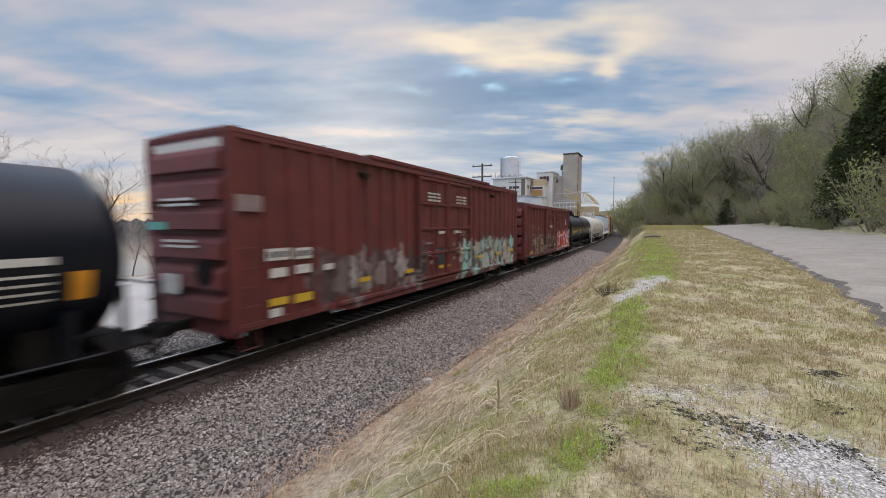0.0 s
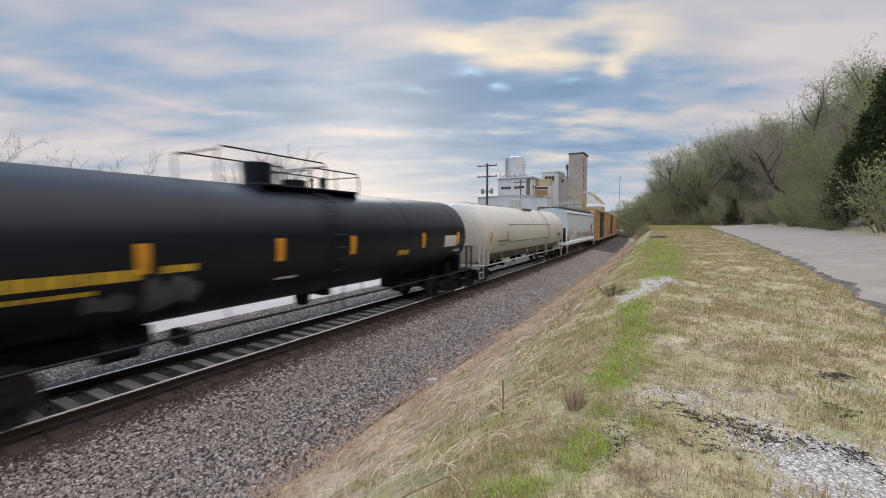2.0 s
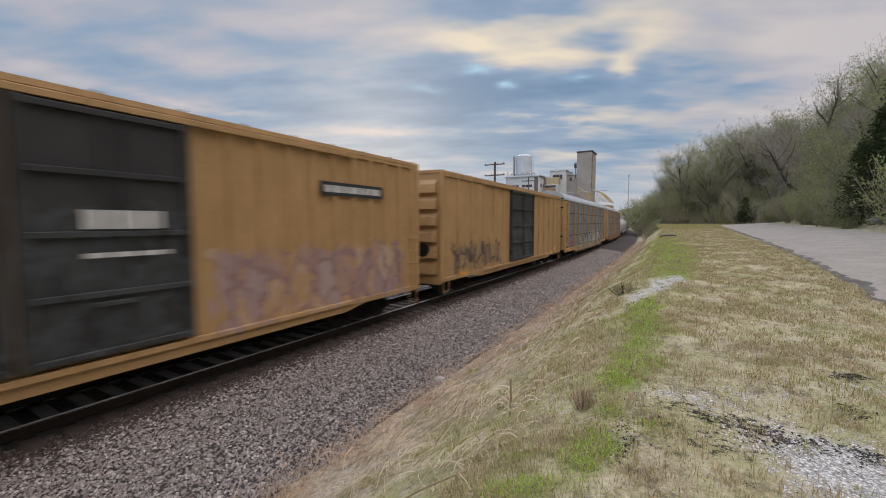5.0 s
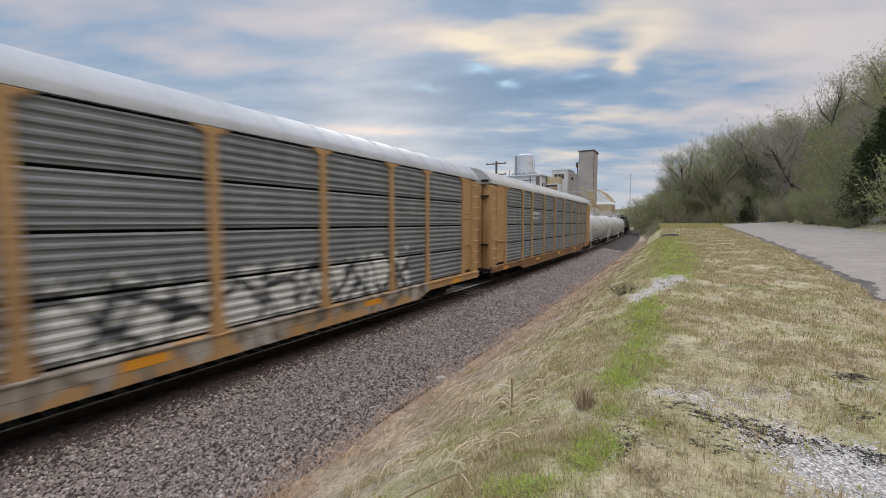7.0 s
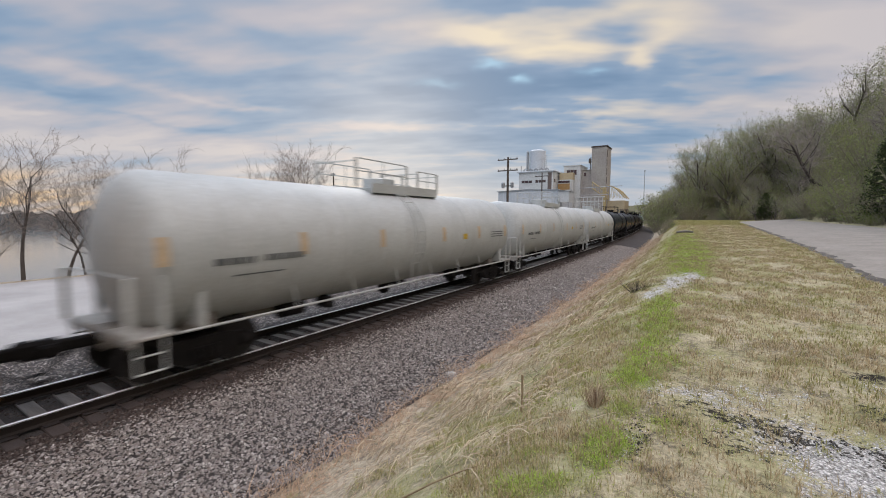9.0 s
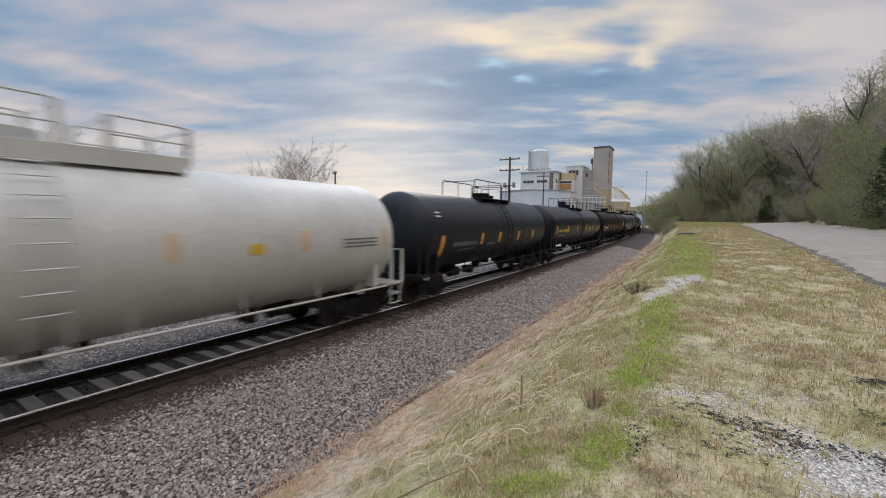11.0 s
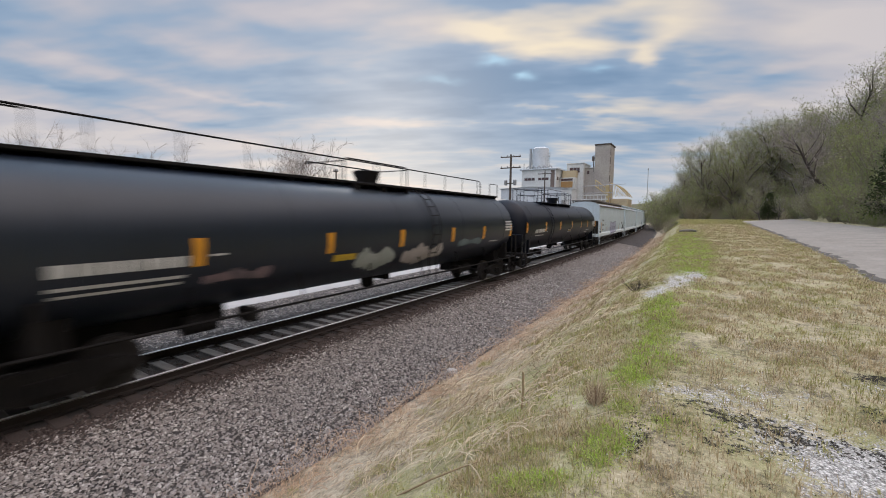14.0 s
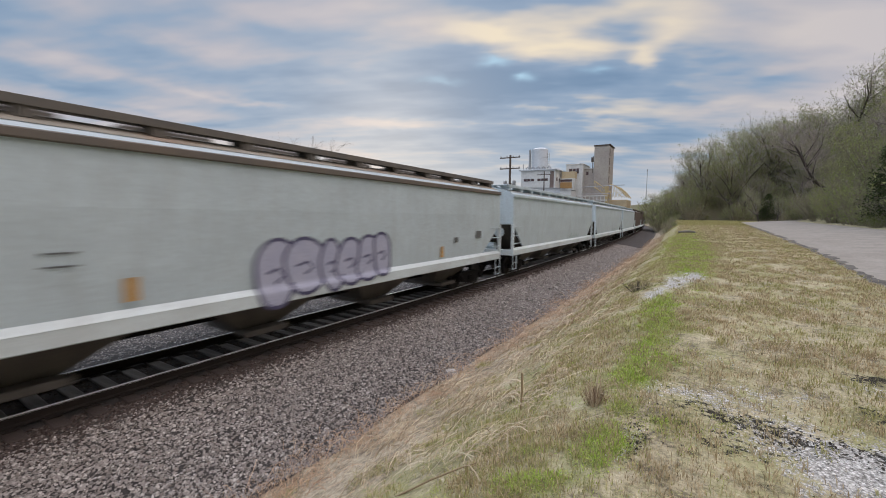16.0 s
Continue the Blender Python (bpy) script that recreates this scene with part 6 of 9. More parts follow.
    for n, (a, b2) in enumerate(((7.42, 8.0), (7.28, 8.18), (7.24, 8.22), (7.32, 8.12), (7.4, 8.0))):
        ribbon(k, "painted_stripe", dim, [(a, 3.36 - 0.115 * n), ((a + b2) / 2, 3.40 - 0.115 * n), (b2, 3.36 - 0.115 * n)], x + 0.003, 0.05, "dark sprayed stripe")
    ribbon(k, "painted_stripe", dim, [(8.25, 3.22), (8.48, 2.95), (8.2, 2.86)], x + 0.003, 0.07, "dark sprayed stripe")
    painted("painted_patch", GRAFFITI_RED, [(6.2, 2.85), (6.5, 3.0), (6.85, 3.10), (7.1, 3.02), (7.4, 2.85), (7.72, 2.62), (7.78, 2.35), (7.55, 2.2), (7.3, 2.08), (6.95, 2.3), (6.6, 2.42), (6.35, 2.62)], "red sprayed shape", 0.004)
    painted("painted_patch", GRAFFITI_BLACK, ring(6.17, 2.77, 0.13, 0.17), "black sprayed round shape", 0.006)
    painted("painted_patch", GRAFFITI_RED, [(7.02, 2.15), (7.38, 2.15), (7.30, 1.62), (7.08, 1.60)], "dark red sprayed shape", 0.003)
    for n in range(3):
        ribbon(k, "painted_stripe", dim, [(6.2 + 0.1 * n, 1.72 + 0.1 * n), (6.6, 1.78 + 0.1 * n), (7.0, 1.74 + 0.1 * n)], x + 0.003, 0.035, "dark sprayed stripe")

    # two yellow boxcars
    m = YELLOW("boxcar yellow ribbed")
    spray(m, 2.2, 8.9, 0.75, 2.7, [(0.44, 0.36, 0.36), (0.34, 0.25, 0.30), (0.46, 0.28, 0.14), (0.50, 0.44, 0.42)], (0.26, 0.17, 0.20), 5.0, 0.55, 0.75)
    dark = material("black door paint", (0.022, 0.023, 0.025), (0.035, 0.035, 0.036), rough=0.6, scale=2, fine=20, bump=0.05)
    spray(dark, -3, 3, 0.9, 3.6, [(0.016, 0.017, 0.019), (0.016, 0.017, 0.019), (0.05, 0.06, 0.06), (0.02, 0.02, 0.02)], (0.07, 0.08, 0.09), 3.0, 0.45, 0.6)
    b, L = boxcar(103.5, 122.7, m, "tall yellow boxcar with black doors and faded graffiti", doors=((-2.92, -0.5), (-0.48, 1.92)), door_paint=dark, white_end=True, rib_gap=0.72)
    h = L / 2
    bars(b, GRAFFITI_BLACK, W + 0.08, [(5.1, 7.6, 3.86, 4.22)], "sign_board", "black board")
    bars(b, PALE_MARK, W + 0.086, words(5.25, 7.45, 3.95, 4.13, 8, 0.06, 0.3))
    bars(b, PALE_MARK, W + 0.182, words(-2.3, -1.1, 4.22, 4.28, 2, 0.05, 0.25) + words(-2.3, -1.3, 4.08, 4.14, 3, 0.05, 0.25) + words(0.3, 1.4, 3.05, 3.35, 4, 0.05, 0.3) + words(0.3, 1.5, 2.6, 2.68, 5, 0.05, 0.3) + words(-2.3, -1.2, 2.5, 2.58, 6, 0.05, 0.3))
    faded = material("faded brown stencil", (0.20, 0.115, 0.055), (0.27, 0.16, 0.075), rough=0.7, scale=5, fine=30, bump=0)
    bars(b, faded, W + 0.08, [(y, y + 0.42, z, z + 0.22) for y, z in ((-9.0, 3.95), (-9.0, 3.65), (-6.55, 4.25), (-6.55, 3.6), (-8.1, 2.55), (-8.1, 2.15), (-7.3, 2.5), (-7.3, 2.1), (-6.4, 2.3))])
    bars(b, material("rusty paint patch", (0.30, 0.13, 0.08), rough=0.7), W + 0.078, [(-4.45, -3.95, 2.3, 2.62)], "paint_patch", "rusty patch")
    bars(b, ORANGE_TAPE, W + 0.08, [(-8.95, -8.45, 1.28, 1.44)], "reflector", "orange reflector patch")
    Mesh().box(W + 0.06, W + 0.13, -6.5, -5.5, 1.42, 1.9, 0.02).put("side_box", m, b)
    for s, mt, lab in ((-1, material("faded red cross", (0.52, 0.09, 0.05), (0.45, 0.15, 0.08), rough=0.7), "faded red stripe"), (1, material("faded blue cross", (0.07, 0.15, 0.28), (0.14, 0.18, 0.24), rough=0.7), "faded blue stripe")):
        ribbon(b, "cross_mark", mt, [(-7.49 - s * 0.72, 4.36), (-7.49 - s * 0.25, 4.0), (-7.49 + s * 0.3, 3.66), (-7.49 + s * 0.78, 3.28)], W + 0.080 + 0.003 * (s > 0), 0.24, lab)
    m = YELLOW("boxcar yellow second")
    spray(m, -8.8, -3.0, 0.9, 2.4, [(0.40, 0.22, 0.08), (0.20, 0.14, 0.10), (0.45, 0.30, 0.14)], (0.08, 0.06, 0.05), 9.0, 0.6, 0.9)
    b, L = boxcar(124.35, 143.35, m, "yellow boxcar with black doors", doors=((-1.9, 2.2),), door_paint=dark, rib_gap=1.3)
    h = L / 2
    bars(b, ORANGE_TAPE, W + 0.062, [(h - 1.9, h - 1.45, 1.0, 1.35), (h - 3.2, h - 2.3, 0.85, 1.0), (-h + 1.5, -h + 2.1, 0.9, 1.05)], "reflector", "orange reflector patch")

    # two autoracks
    def posts_for(L):
        return [p - L / 2 for p in (1.5, 4.1, 6.1, 8.95, 11.8, 14.65, 17.5, 20.35, 22.45, L - 1.5)]
    g1 = GALV.copy()
    g1.name = "ribbed panel sprayed"
    spray(g1, -12.6, -9.2, 0.6, 2.0, [(0.26, 0.10, 0.22), (0.19, 0.19, 0.20), (0.28, 0.13, 0.24)], (0.24, 0.10, 0.20), 2.0, 0.8, 0.8)
    spray(g1, -6.2, 1.0, 0.55, 2.35, [(0.40, 0.43, 0.42), (0.20, 0.22, 0.22), (0.50, 0.52, 0.51)], (0.05, 0.055, 0.06), 5.0, 0.7, 0.9)
    spray(g1, -1.5, 8.0, 0.5, 2.4, [(0.52, 0.54, 0.52), (0.45, 0.47, 0.46), (0.58, 0.60, 0.58)], (0.04, 0.045, 0.05), 8.0, 0.75, 1.0)
    sm = YELLOW("rack sill sprayed")
    spray(sm, -8.5, 9.5, 0.2, 1.4, [(0.30, 0.30, 0.29), (0.38, 0.38, 0.36), (0.24, 0.20, 0.14), (0.33, 0.33, 0.32)], (0.10, 0.10, 0.10), 3.0, 0.9, 0.85)
    c, L = autorack(145.15, 171.9, g1, RACK_ROOF, "yellow and grey autorack with corrugated panels and white graffiti", posts_for(26.75), sm)
    scr = material("black scrawl", (0.03, 0.028, 0.025), rough=0.7)
    m = Mesh()
    rr = random.Random(4)
    for k in range(22):
        z = 1.4 + k * 0.155
        y = -L / 2 + 0.62 + rr.uniform(-0.1, 0.1)
        m.box(W + 0.001, W + 0.006, y, y + rr.uniform(0.25, 0.55), z, z + rr.uniform(0.05, 0.11))
    m.put("scrawl", scr, c, "black sprayed scrawl")
    bars(c, GREY_MARK, W + 0.012, [(-4.9, -3.4, 3.35, 3.5), (-4.2, -3.2, 3.2, 3.32)])
    c, L = autorack(173.4, 200.8, GALV, RACK_ROOF_TAN, "yellow and grey autorack with corrugated panels", [p - 13.7 for p in (1.92, 4.75, 6.6, 9.38, 12.32, 15.2, 18.08, 20.95, 23.1, 25.45)], material("rusty rack sill", (0.30, 0.165, 0.06), (0.20, 0.105, 0.045), rough=0.7, scale=0.8, fine=16, bump=0.06, dirt=(0.05, 0.035, 0.028), dirt_amount=0.8))
    bars(c, PALE_MARK, W + 0.012, words(-7.2, -5.4, 3.62, 3.78, 3, 0.06, 0.3) + words(-7.2, -5.5, 3.32, 3.44, 6, 0.06, 0.3) + words(-3.9, -3.2, 3.46, 3.52, 5, 0.04, 0.15) + words(7.0, 8.2, 3.42, 3.5, 7, 0.04, 0.15))

    # three white tank cars
    wp = WHITE_TANK("tank white")
    for a, z in ((201.9, 219.4), (219.4, 237.0), (237.0, 254.6)):
        t, L = tank(a, z, wp, "white tank car with pale handrails", radius=1.64, axis_z=2.46, ends_pale=True, deck=(-1.5, 2.2), rails=((-2.2, 0.3, 0.84), (0.95, 2.25, 0.72)), fittings=((-0.2, 0.55, 0.36, 1.0), (1.3, 0.10, 0.25, 1.4)), ladder_y=-0.1, double=True)
        h = L / 2 + 0.6
        on_shell(t, GREY_MARK, words(-h + 2.0, -h + 2.9, 2.2, 2.34, 2, 0.04, 0.2) + words(-h + 3.1, -h + 4.1, 2.22, 2.36, 3, 0.04, 0.2) + [(-h + 2.4, -h + 3.6, 1.95, 1.98)] + [(h - 3.3, h - 2.0, 2.3 + 0.1 * k, 2.34 + 0.1 * k) for k in range(3)])
        on_shell(t, material("pale orange tape", (0.62, 0.46, 0.28), rough=0.5), [(y - 0.1, y + 0.1, 2.28, 2.80) for y in (-h + 1.1, -4.79, -1.92, 1.56, 4.42, h - 1.7)], "reflector", "pale orange reflector tape")

        on_shell(t, YELLOW_MARK, [(3.0, 3.35, 2.30, 2.52)], "warning_label", "faded yellow label")

    # dark tank cars
    grey = material("tank dark grey", (0.016, 0.021, 0.026), (0.012, 0.016, 0.021), rough=0.42, scale=0.8, fine=14, bump=0.03, dirt=(0.038, 0.038, 0.038), dirt_amount=0.35, streak=True, spec=0.2)
    t, L = tank(254.6, 269.8, grey, "dark grey tank car with orange reflectors", radius=1.56, axis_z=2.53, rail_paint=UNDER, deck=(-1.1, 2.25), rails=((-1.9, 1.1, 0.80), (1.2, 2.3, 0.72)), fittings=((0.5, 0.40, 0.28, 1.15), (1.4, 0.12, 0.2, 1.2)), ladder_y=0.6)
    h = L / 2 + 0.6
    on_shell(t, ORANGE_TAPE, [(y - 0.1, y + 0.1, 1.98, 2.46) for y in (-5.68, -2.35, -0.45, 1.99, 4.23)] + [(-5.8, -5.55, 1.62, 2.4)], "reflector", "orange reflector tape")
    on_shell(t, GREY_MARK, words(-4.86, -2.77, 1.98, 2.16, 3, 0.05, 0.3) + words(-4.3, -2.9, 1.80, 1.87, 4, 0.05, 0.3) + [(-1.7, -0.9, 1.9, 2.02), (3.1, 3.9, 1.78, 1.84)])
    on_shell(t, PALE_MARK, [(-h + 1.75, -h + 2.05, 3.15 + 0.14 * k, 3.2 + 0.14 * k) for k in range(2)])

    t, L = tank(269.8, 288.8, BLACK_TANK("tank black yellow text"), "black tank car with yellow lettering and top fittings", radius=1.53, axis_z=2.55, deck=(-1.05, 2.8), rails=((-2.0, 1.0, 0.78), (0.5, 2.85, 0.58)), fittings=((-0.86, 0.30, 0.50, 1.0), (0.15, 0.27, 0.26, 1.1), (1.37, 0.10, 0.28, 1.4), (2.2, 0.07, 0.30, 1.5), (-1.9, 0.07, 0.45, 1.5)), ladder_y=0.1)
    h = L / 2 + 0.6
    on_shell(t, YELLOW_MARK, words(-h + 2.4, -h + 3.25, 2.18, 2.36, 4, 0.04, 0.25) + words(-h + 3.5, -h + 5.3, 2.18, 2.36, 5, 0.04, 0.25) + [(-h + 2.4, -h + 4.2, 1.9, 1.95), (2.85, 3.55, 2.14, 2.38)] + words(6.5, 7.5, 2.1, 2.24, 4, 0.04, 0.2) + words(6.5, 7.5, 1.92, 2.02, 5, 0.04, 0.2))
    on_shell(t, ORANGE_TAPE, [(y - 0.11, y + 0.11, 2.08, 2.62) for y in (-h + 1.9, -4.70, -1.67, 1.67, 4.54, 7.6)], name="reflector", label="orange reflector tape")
    Mesh().box(-1.2, -0.3, -h + 1.22, -h + 1.26, 3.1, 3.14).put("stencil_lettering", YELLOW_MARK, t)

    brown = material("tank black rust", (0.005, 0.004, 0.005), (0.010, 0.006, 0.006), rough=0.5, scale=0.6, fine=14, bump=0.05, dirt=(0.016, 0.008, 0.007), dirt_amount=0.5, streak=False, spec=0.12)
    t, L = tank(288.8, 310.4, brown, "rust-brown black tank car with a roof walkway", radius=1.55, axis_z=2.53, catwalk=True, rail_paint=UNDER, deck=(-1.4, 1.4), rails=((-1.5, 1.0, 0.80),), fittings=((0.0, 0.36, 0.45, 1.3),), ladder_y=1.9)
    h = L / 2 + 0.6
    on_shell(t, PALE_MARK, words(-8.96, -8.3, 2.14, 2.34, 4, 0.04, 0.2) + words(-8.1, -6.75, 2.12, 2.32, 5, 0.04, 0.25) + [(-8.6, -6.8, 1.90, 1.98), (4.9, 5.65, 1.95, 2.02), (-6.15, -5.75, 2.06, 2.09), (-6.15, -5.75, 2.28, 2.31)] + [(7.2, 8.5 - 0.2 * (k % 2), 2.14 + 0.12 * k, 2.20 + 0.12 * k) for k in range(6)] + [(6.1, 6.75, 1.74, 1.78), (6.1, 6.75, 1.9, 1.94)])
    on_shell(t, ORANGE_TAPE, [(y - 0.1, y + 0.1, 2.02, 2.56) for y in (-9.46, -6.64, -4.02, -1.29, 1.16, 3.5, 5.95, 8.97)], name="reflector", label="orange reflector tape")
    on_shell(t, YELLOW_MARK, [(1.32, 2.1, 2.08, 2.28)])

    slate = material("tank slate", (0.011, 0.017, 0.028), (0.008, 0.013, 0.022), rough=0.36, scale=0.8, fine=14, bump=0.03, dirt=(0.020, 0.022, 0.025), dirt_amount=0.4, streak=True, spec=0.5)
    t, L = tank(310.4, 330.7, slate, "slate grey tank car with a full roof walkway and painted-over patches", radius=1.53, axis_z=2.56, catwalk=True, rail_paint=UNDER, deck=(-1.3, 1.3), rails=((-1.83, 1.12, 0.66),), fittings=((0.0, 0.34, 0.46, 1.35),), ladder_y=1.9)
    h = L / 2 + 0.6
    on_shell(t, PALE_MARK, words(-8.35, -6.4, 2.14, 2.34, 6, 0.04, 0.25) + [(-8.35, -6.45, 1.92, 1.98), (-8.3, -6.5, 1.80, 1.85), (6.6, 7.5, 1.95, 2.0), (-6.0, -5.7, 2.3, 2.34)] + [(8.2, 9.0, 2.42 + 0.13 * k, 2.49 + 0.13 * k) for k in range(4)])
    on_shell(t, ORANGE_TAPE, [(y - 0.1, y + 0.1, 2.12, 2.66) for y in (-9.2, -6.22, -2.97, 0.02, 3.2, 5.88, 8.9)], name="reflector", label="orange reflector tape")
    on_shell(t, YELLOW_MARK, [(-2.8, -1.98, 1.88, 2.06)], "warning_label", "yellow label")
    shell_patch(t, material("greenish white roller paint", (0.42, 0.45, 0.42), (0.34, 0.37, 0.34), rough=0.7, scale=2, fine=15, bump=0.03), -1.95, -0.15, 1.48, 2.22, 1, "greenish white painted-over patch")
    shell_patch(t, material("pinkish white roller paint", (0.50, 0.46, 0.43), (0.40, 0.36, 0.34), rough=0.7, scale=2, fine=15, bump=0.03), 0.2, 2.65, 1.46, 2.20, 2, "pinkish white painted-over patch")
    shell_patch(t, material("dull teal roller paint", (0.16, 0.21, 0.22), (0.12, 0.16, 0.17), rough=0.7, scale=2, fine=15, bump=0.03), 3.7, 5.75, 1.90, 2.22, 4, "dull teal painted-over patch")
    shell_patch(t, material("faded pink scrawl", (0.24, 0.17, 0.18), (0.12, 0.10, 0.11), rough=0.7, scale=3, fine=15, bump=0.03), -6.1, -4.6, 1.72, 2.02, 5, "faded pink scrawl")

    t, L = tank(330.7, 351.7, BLACK_TANK("tank black last"), "black tank car with orange reflectors and top platform", radius=1.53, axis_z=2.54, deck=(-4.95, 2.63), rails=((-5.7, -4.3, 0.85), (-4.9, -0.9, 0.5), (-3.6, 0.8, 0.92), (1.2, 2.68, 0.85)), fittings=((0.36, 0.36, 0.46, 1.3),), ladder_y=-4.7)
    h = L / 2 + 0.6
    on_shell(t, PALE_MARK, words(-7.9, -7.4, 2.12, 2.34, 6, 0.04, 0.2) + words(-7.25, -6.05, 2.14, 2.36, 9, 0.04, 0.25) + [(-7.8, -6.2, 1.95, 2.0), (-5.8, -5.45, 2.16, 2.19), (-5.8, -5.45, 2.36, 2.39), (-0.36, 0.5, 2.0, 2.04), (-0.36, 0.5, 2.15, 2.19), (5.9, 7.1, 1.96, 2.02), (5.5, 6.6, 1.80, 1.86), (7.6, 8.15, 1.74, 1.77), (7.6, 8.15, 1.88, 1.91)] + [(8.15, 9.4 - 0.2 * (k % 2), 2.26 + 0.10 * k, 2.31 + 0.10 * k) for k in range(5)])
    on_shell(t, YELLOW_MARK, [(-0.3, 0.42, 2.07, 2.12)])
    on_shell(t, ORANGE_TAPE, [(y - 0.105, y + 0.105, 2.20, 2.76) for y in (-9.4, -5.92, -2.58, 0.67, 3.75, 6.15, 9.5)], name="reflector", label="orange reflector tape")

    # covered hoppers at the end of what is seen
    m = GREY_HOPPER("hopper grey tagged")
    # dark brown on the chord paints the shadow line below the roof
    k, L = hopper(352.6, 372.55, m, "pale grey covered hopper with violet bubble graffiti", walk_paint=material("rusty walkway", (0.12, 0.112, 0.104), (0.16, 0.14, 0.12), rough=0.8), roof_paint=HOPPER_ROOF_RUSTY, chord_shade=material("rusty brown chord", (0.14, 0.125, 0.11), (0.18, 0.145, 0.115), rough=0.8, scale=1, fine=20, bump=0.06))
    h = L / 2
    x = W + 0.06
    bars(k, GREY_MARK, x, words(-h + 1.95, -h + 2.85, 2.66, 2.82, 2, 0.04, 0.2) + words(-h + 1.95, -h + 2.9, 2.2, 2.34, 3, 0.04, 0.25) + words(-h + 1.95, -h + 2.75, 1.78, 1.85, 4, 0.04, 0.2) + [(-h + 3.9, -h + 4.3, 2.5, 2.53), (-h + 3.9, -h + 4.3, 2.3, 2.33)] + [(h - 4.4, h - 4.1, 2.1, 2.3), (h - 2.6, h - 2.1, 2.2, 2.5)])
    bars(k, material("amber tape pale", (0.62, 0.36, 0.12), rough=0.4), x, [(-h + 1.25, -h + 1.5, 1.62, 2.5), (-5.1, -4.9, 1.65, 2.05), (4.6, 4.8, 1.6, 2.0)], "reflector", "amber reflector tape")
    violet = material("violet spray", (0.40, 0.41, 0.54), (0.46, 0.47, 0.58), rough=0.6, scale=3, fine=20, bump=0)
    rim = material("dark violet spray", (0.07, 0.065, 0.13), (0.10, 0.095, 0.17), rough=0.6, scale=3, fine=20, bump=0)
    bubbles(k, violet, rim, [(-2.25, 1.80, 0.52, 0.76), (-1.45, 1.90, 0.60, 0.66), (-0.62, 1.84, 0.36, 0.66), (0.02, 1.88, 0.46, 0.62), (0.72, 1.92, 0.46, 0.62), (1.32, 1.98, 0.38, 0.62)])
    g2 = GREY_HOPPER("hopper grey plain")
    spray(g2, 1.0, 5.0, 1.3, 2.1, [(0.22, 0.42, 0.40), (0.36, 0.42, 0.42)], (0.20, 0.30, 0.30), 2.0, 0.7, 0.5)
    hopper(373.95, 393.9, g2, "pale grey covered hopper with faint turquoise paint")
    hopper(395.3, 415.2, g2, "pale grey covered hopper with faint turquoise paint")
    g3 = GREY_HOPPER("hopper grey dull")
    hopper(416.6, 436.5, g3, "dull grey weathered covered hopper")
    bm = material("brown hopper paint", (0.11, 0.075, 0.06), (0.085, 0.06, 0.05), rough=0.65, scale=0.8, fine=16, bump=0.05)
    for k in range(3):
        hopper(437.9 + 21.3 * k, 457.8 + 21.3 * k, bm, "dark brown weathered covered hopper")


build_train()


# ---------------------------------------------------------------- mill by the line
MILL_WHITE = material("mill white siding", (0.62, 0.63, 0.61), (0.54, 0.55, 0.53), rough=0.75, scale=0.25, fine=3, bump=0.05, dirt=(0.42, 0.40, 0.36), dirt_amount=0.4)
MILL_SHED = material("pale blue-white sheet", (0.60, 0.63, 0.65), (0.52, 0.55, 0.57), rough=0.6, scale=0.3, fine=3, bump=0.05)
MILL_TAN = material("tan siding", (0.50, 0.40, 0.24), (0.43, 0.35, 0.22), rough=0.75, scale=0.3, fine=3, bump=0.05)
MILL_BROWN = material("brown cladding", (0.17, 0.125, 0.105), (0.13, 0.10, 0.085), rough=0.7, scale=0.5, fine=4, bump=0.05)
CONCRETE = material("stained concrete", (0.40, 0.37, 0.32), (0.33, 0.30, 0.27), rough=0.9, scale=0.2, fine=2.5, bump=0.1, dirt=(0.24, 0.22, 0.20), dirt_amount=0.6, streak=False, depth=0.02)
GLASS_DARK = material("dark window glass", (0.10, 0.055, 0.05), (0.07, 0.05, 0.05), rough=0.25, scale=1, fine=4, bump=0)
ORANGE_PANEL = material("ochre panel", (0.40, 0.24, 0.09), (0.33, 0.20, 0.08), rough=0.7, scale=1, fine=6, bump=0)
POLE_WOOD = material("creosote pole", (0.075, 0.058, 0.045), (0.10, 0.08, 0.065), rough=0.9, scale=1, fine=12, bump=0.2)
STEEL_YELLOW = material("ochre painted steel", (0.50, 0.39, 0.19), (0.42, 0.33, 0.17), rough=0.7, scale=1, fine=8, bump=0)
MILL_Y = 128.0


def mill_x(bearing, y=MILL_Y):
    return y * math.tan(radians(bearing))


def mill_z(elev, y=MILL_Y, bearing=-14):
    return EYE[2] + y / math.cos(radians(bearing)) * math.tan(radians(elev))


def windows(parent, y, spans, z0, z1, mat=GLASS_DARK, frame_mat=None):
    """Windows in a wall that faces the camera at depth y."""
    for x0, x1 in spans:
        f = Mesh()
        for a in ((x0 - 0.08, x1 + 0.08, z0 - 0.1, z0), (x0 - 0.08, x1 + 0.08, z1, z1 + 0.1), (x0 - 0.08, x0, z0, z1), (x1, x1 + 0.08, z0, z1)):
            f.box(a[0], a[1], y - 0.08, y + 0.02, a[2], a[3])
        fo = f.put("window", frame_mat or MILL_WHITE, parent)
        Mesh().box(x0, x1, y - 0.03, y - 0.01, z0, z1).put("pane", mat, fo, "dark glass")


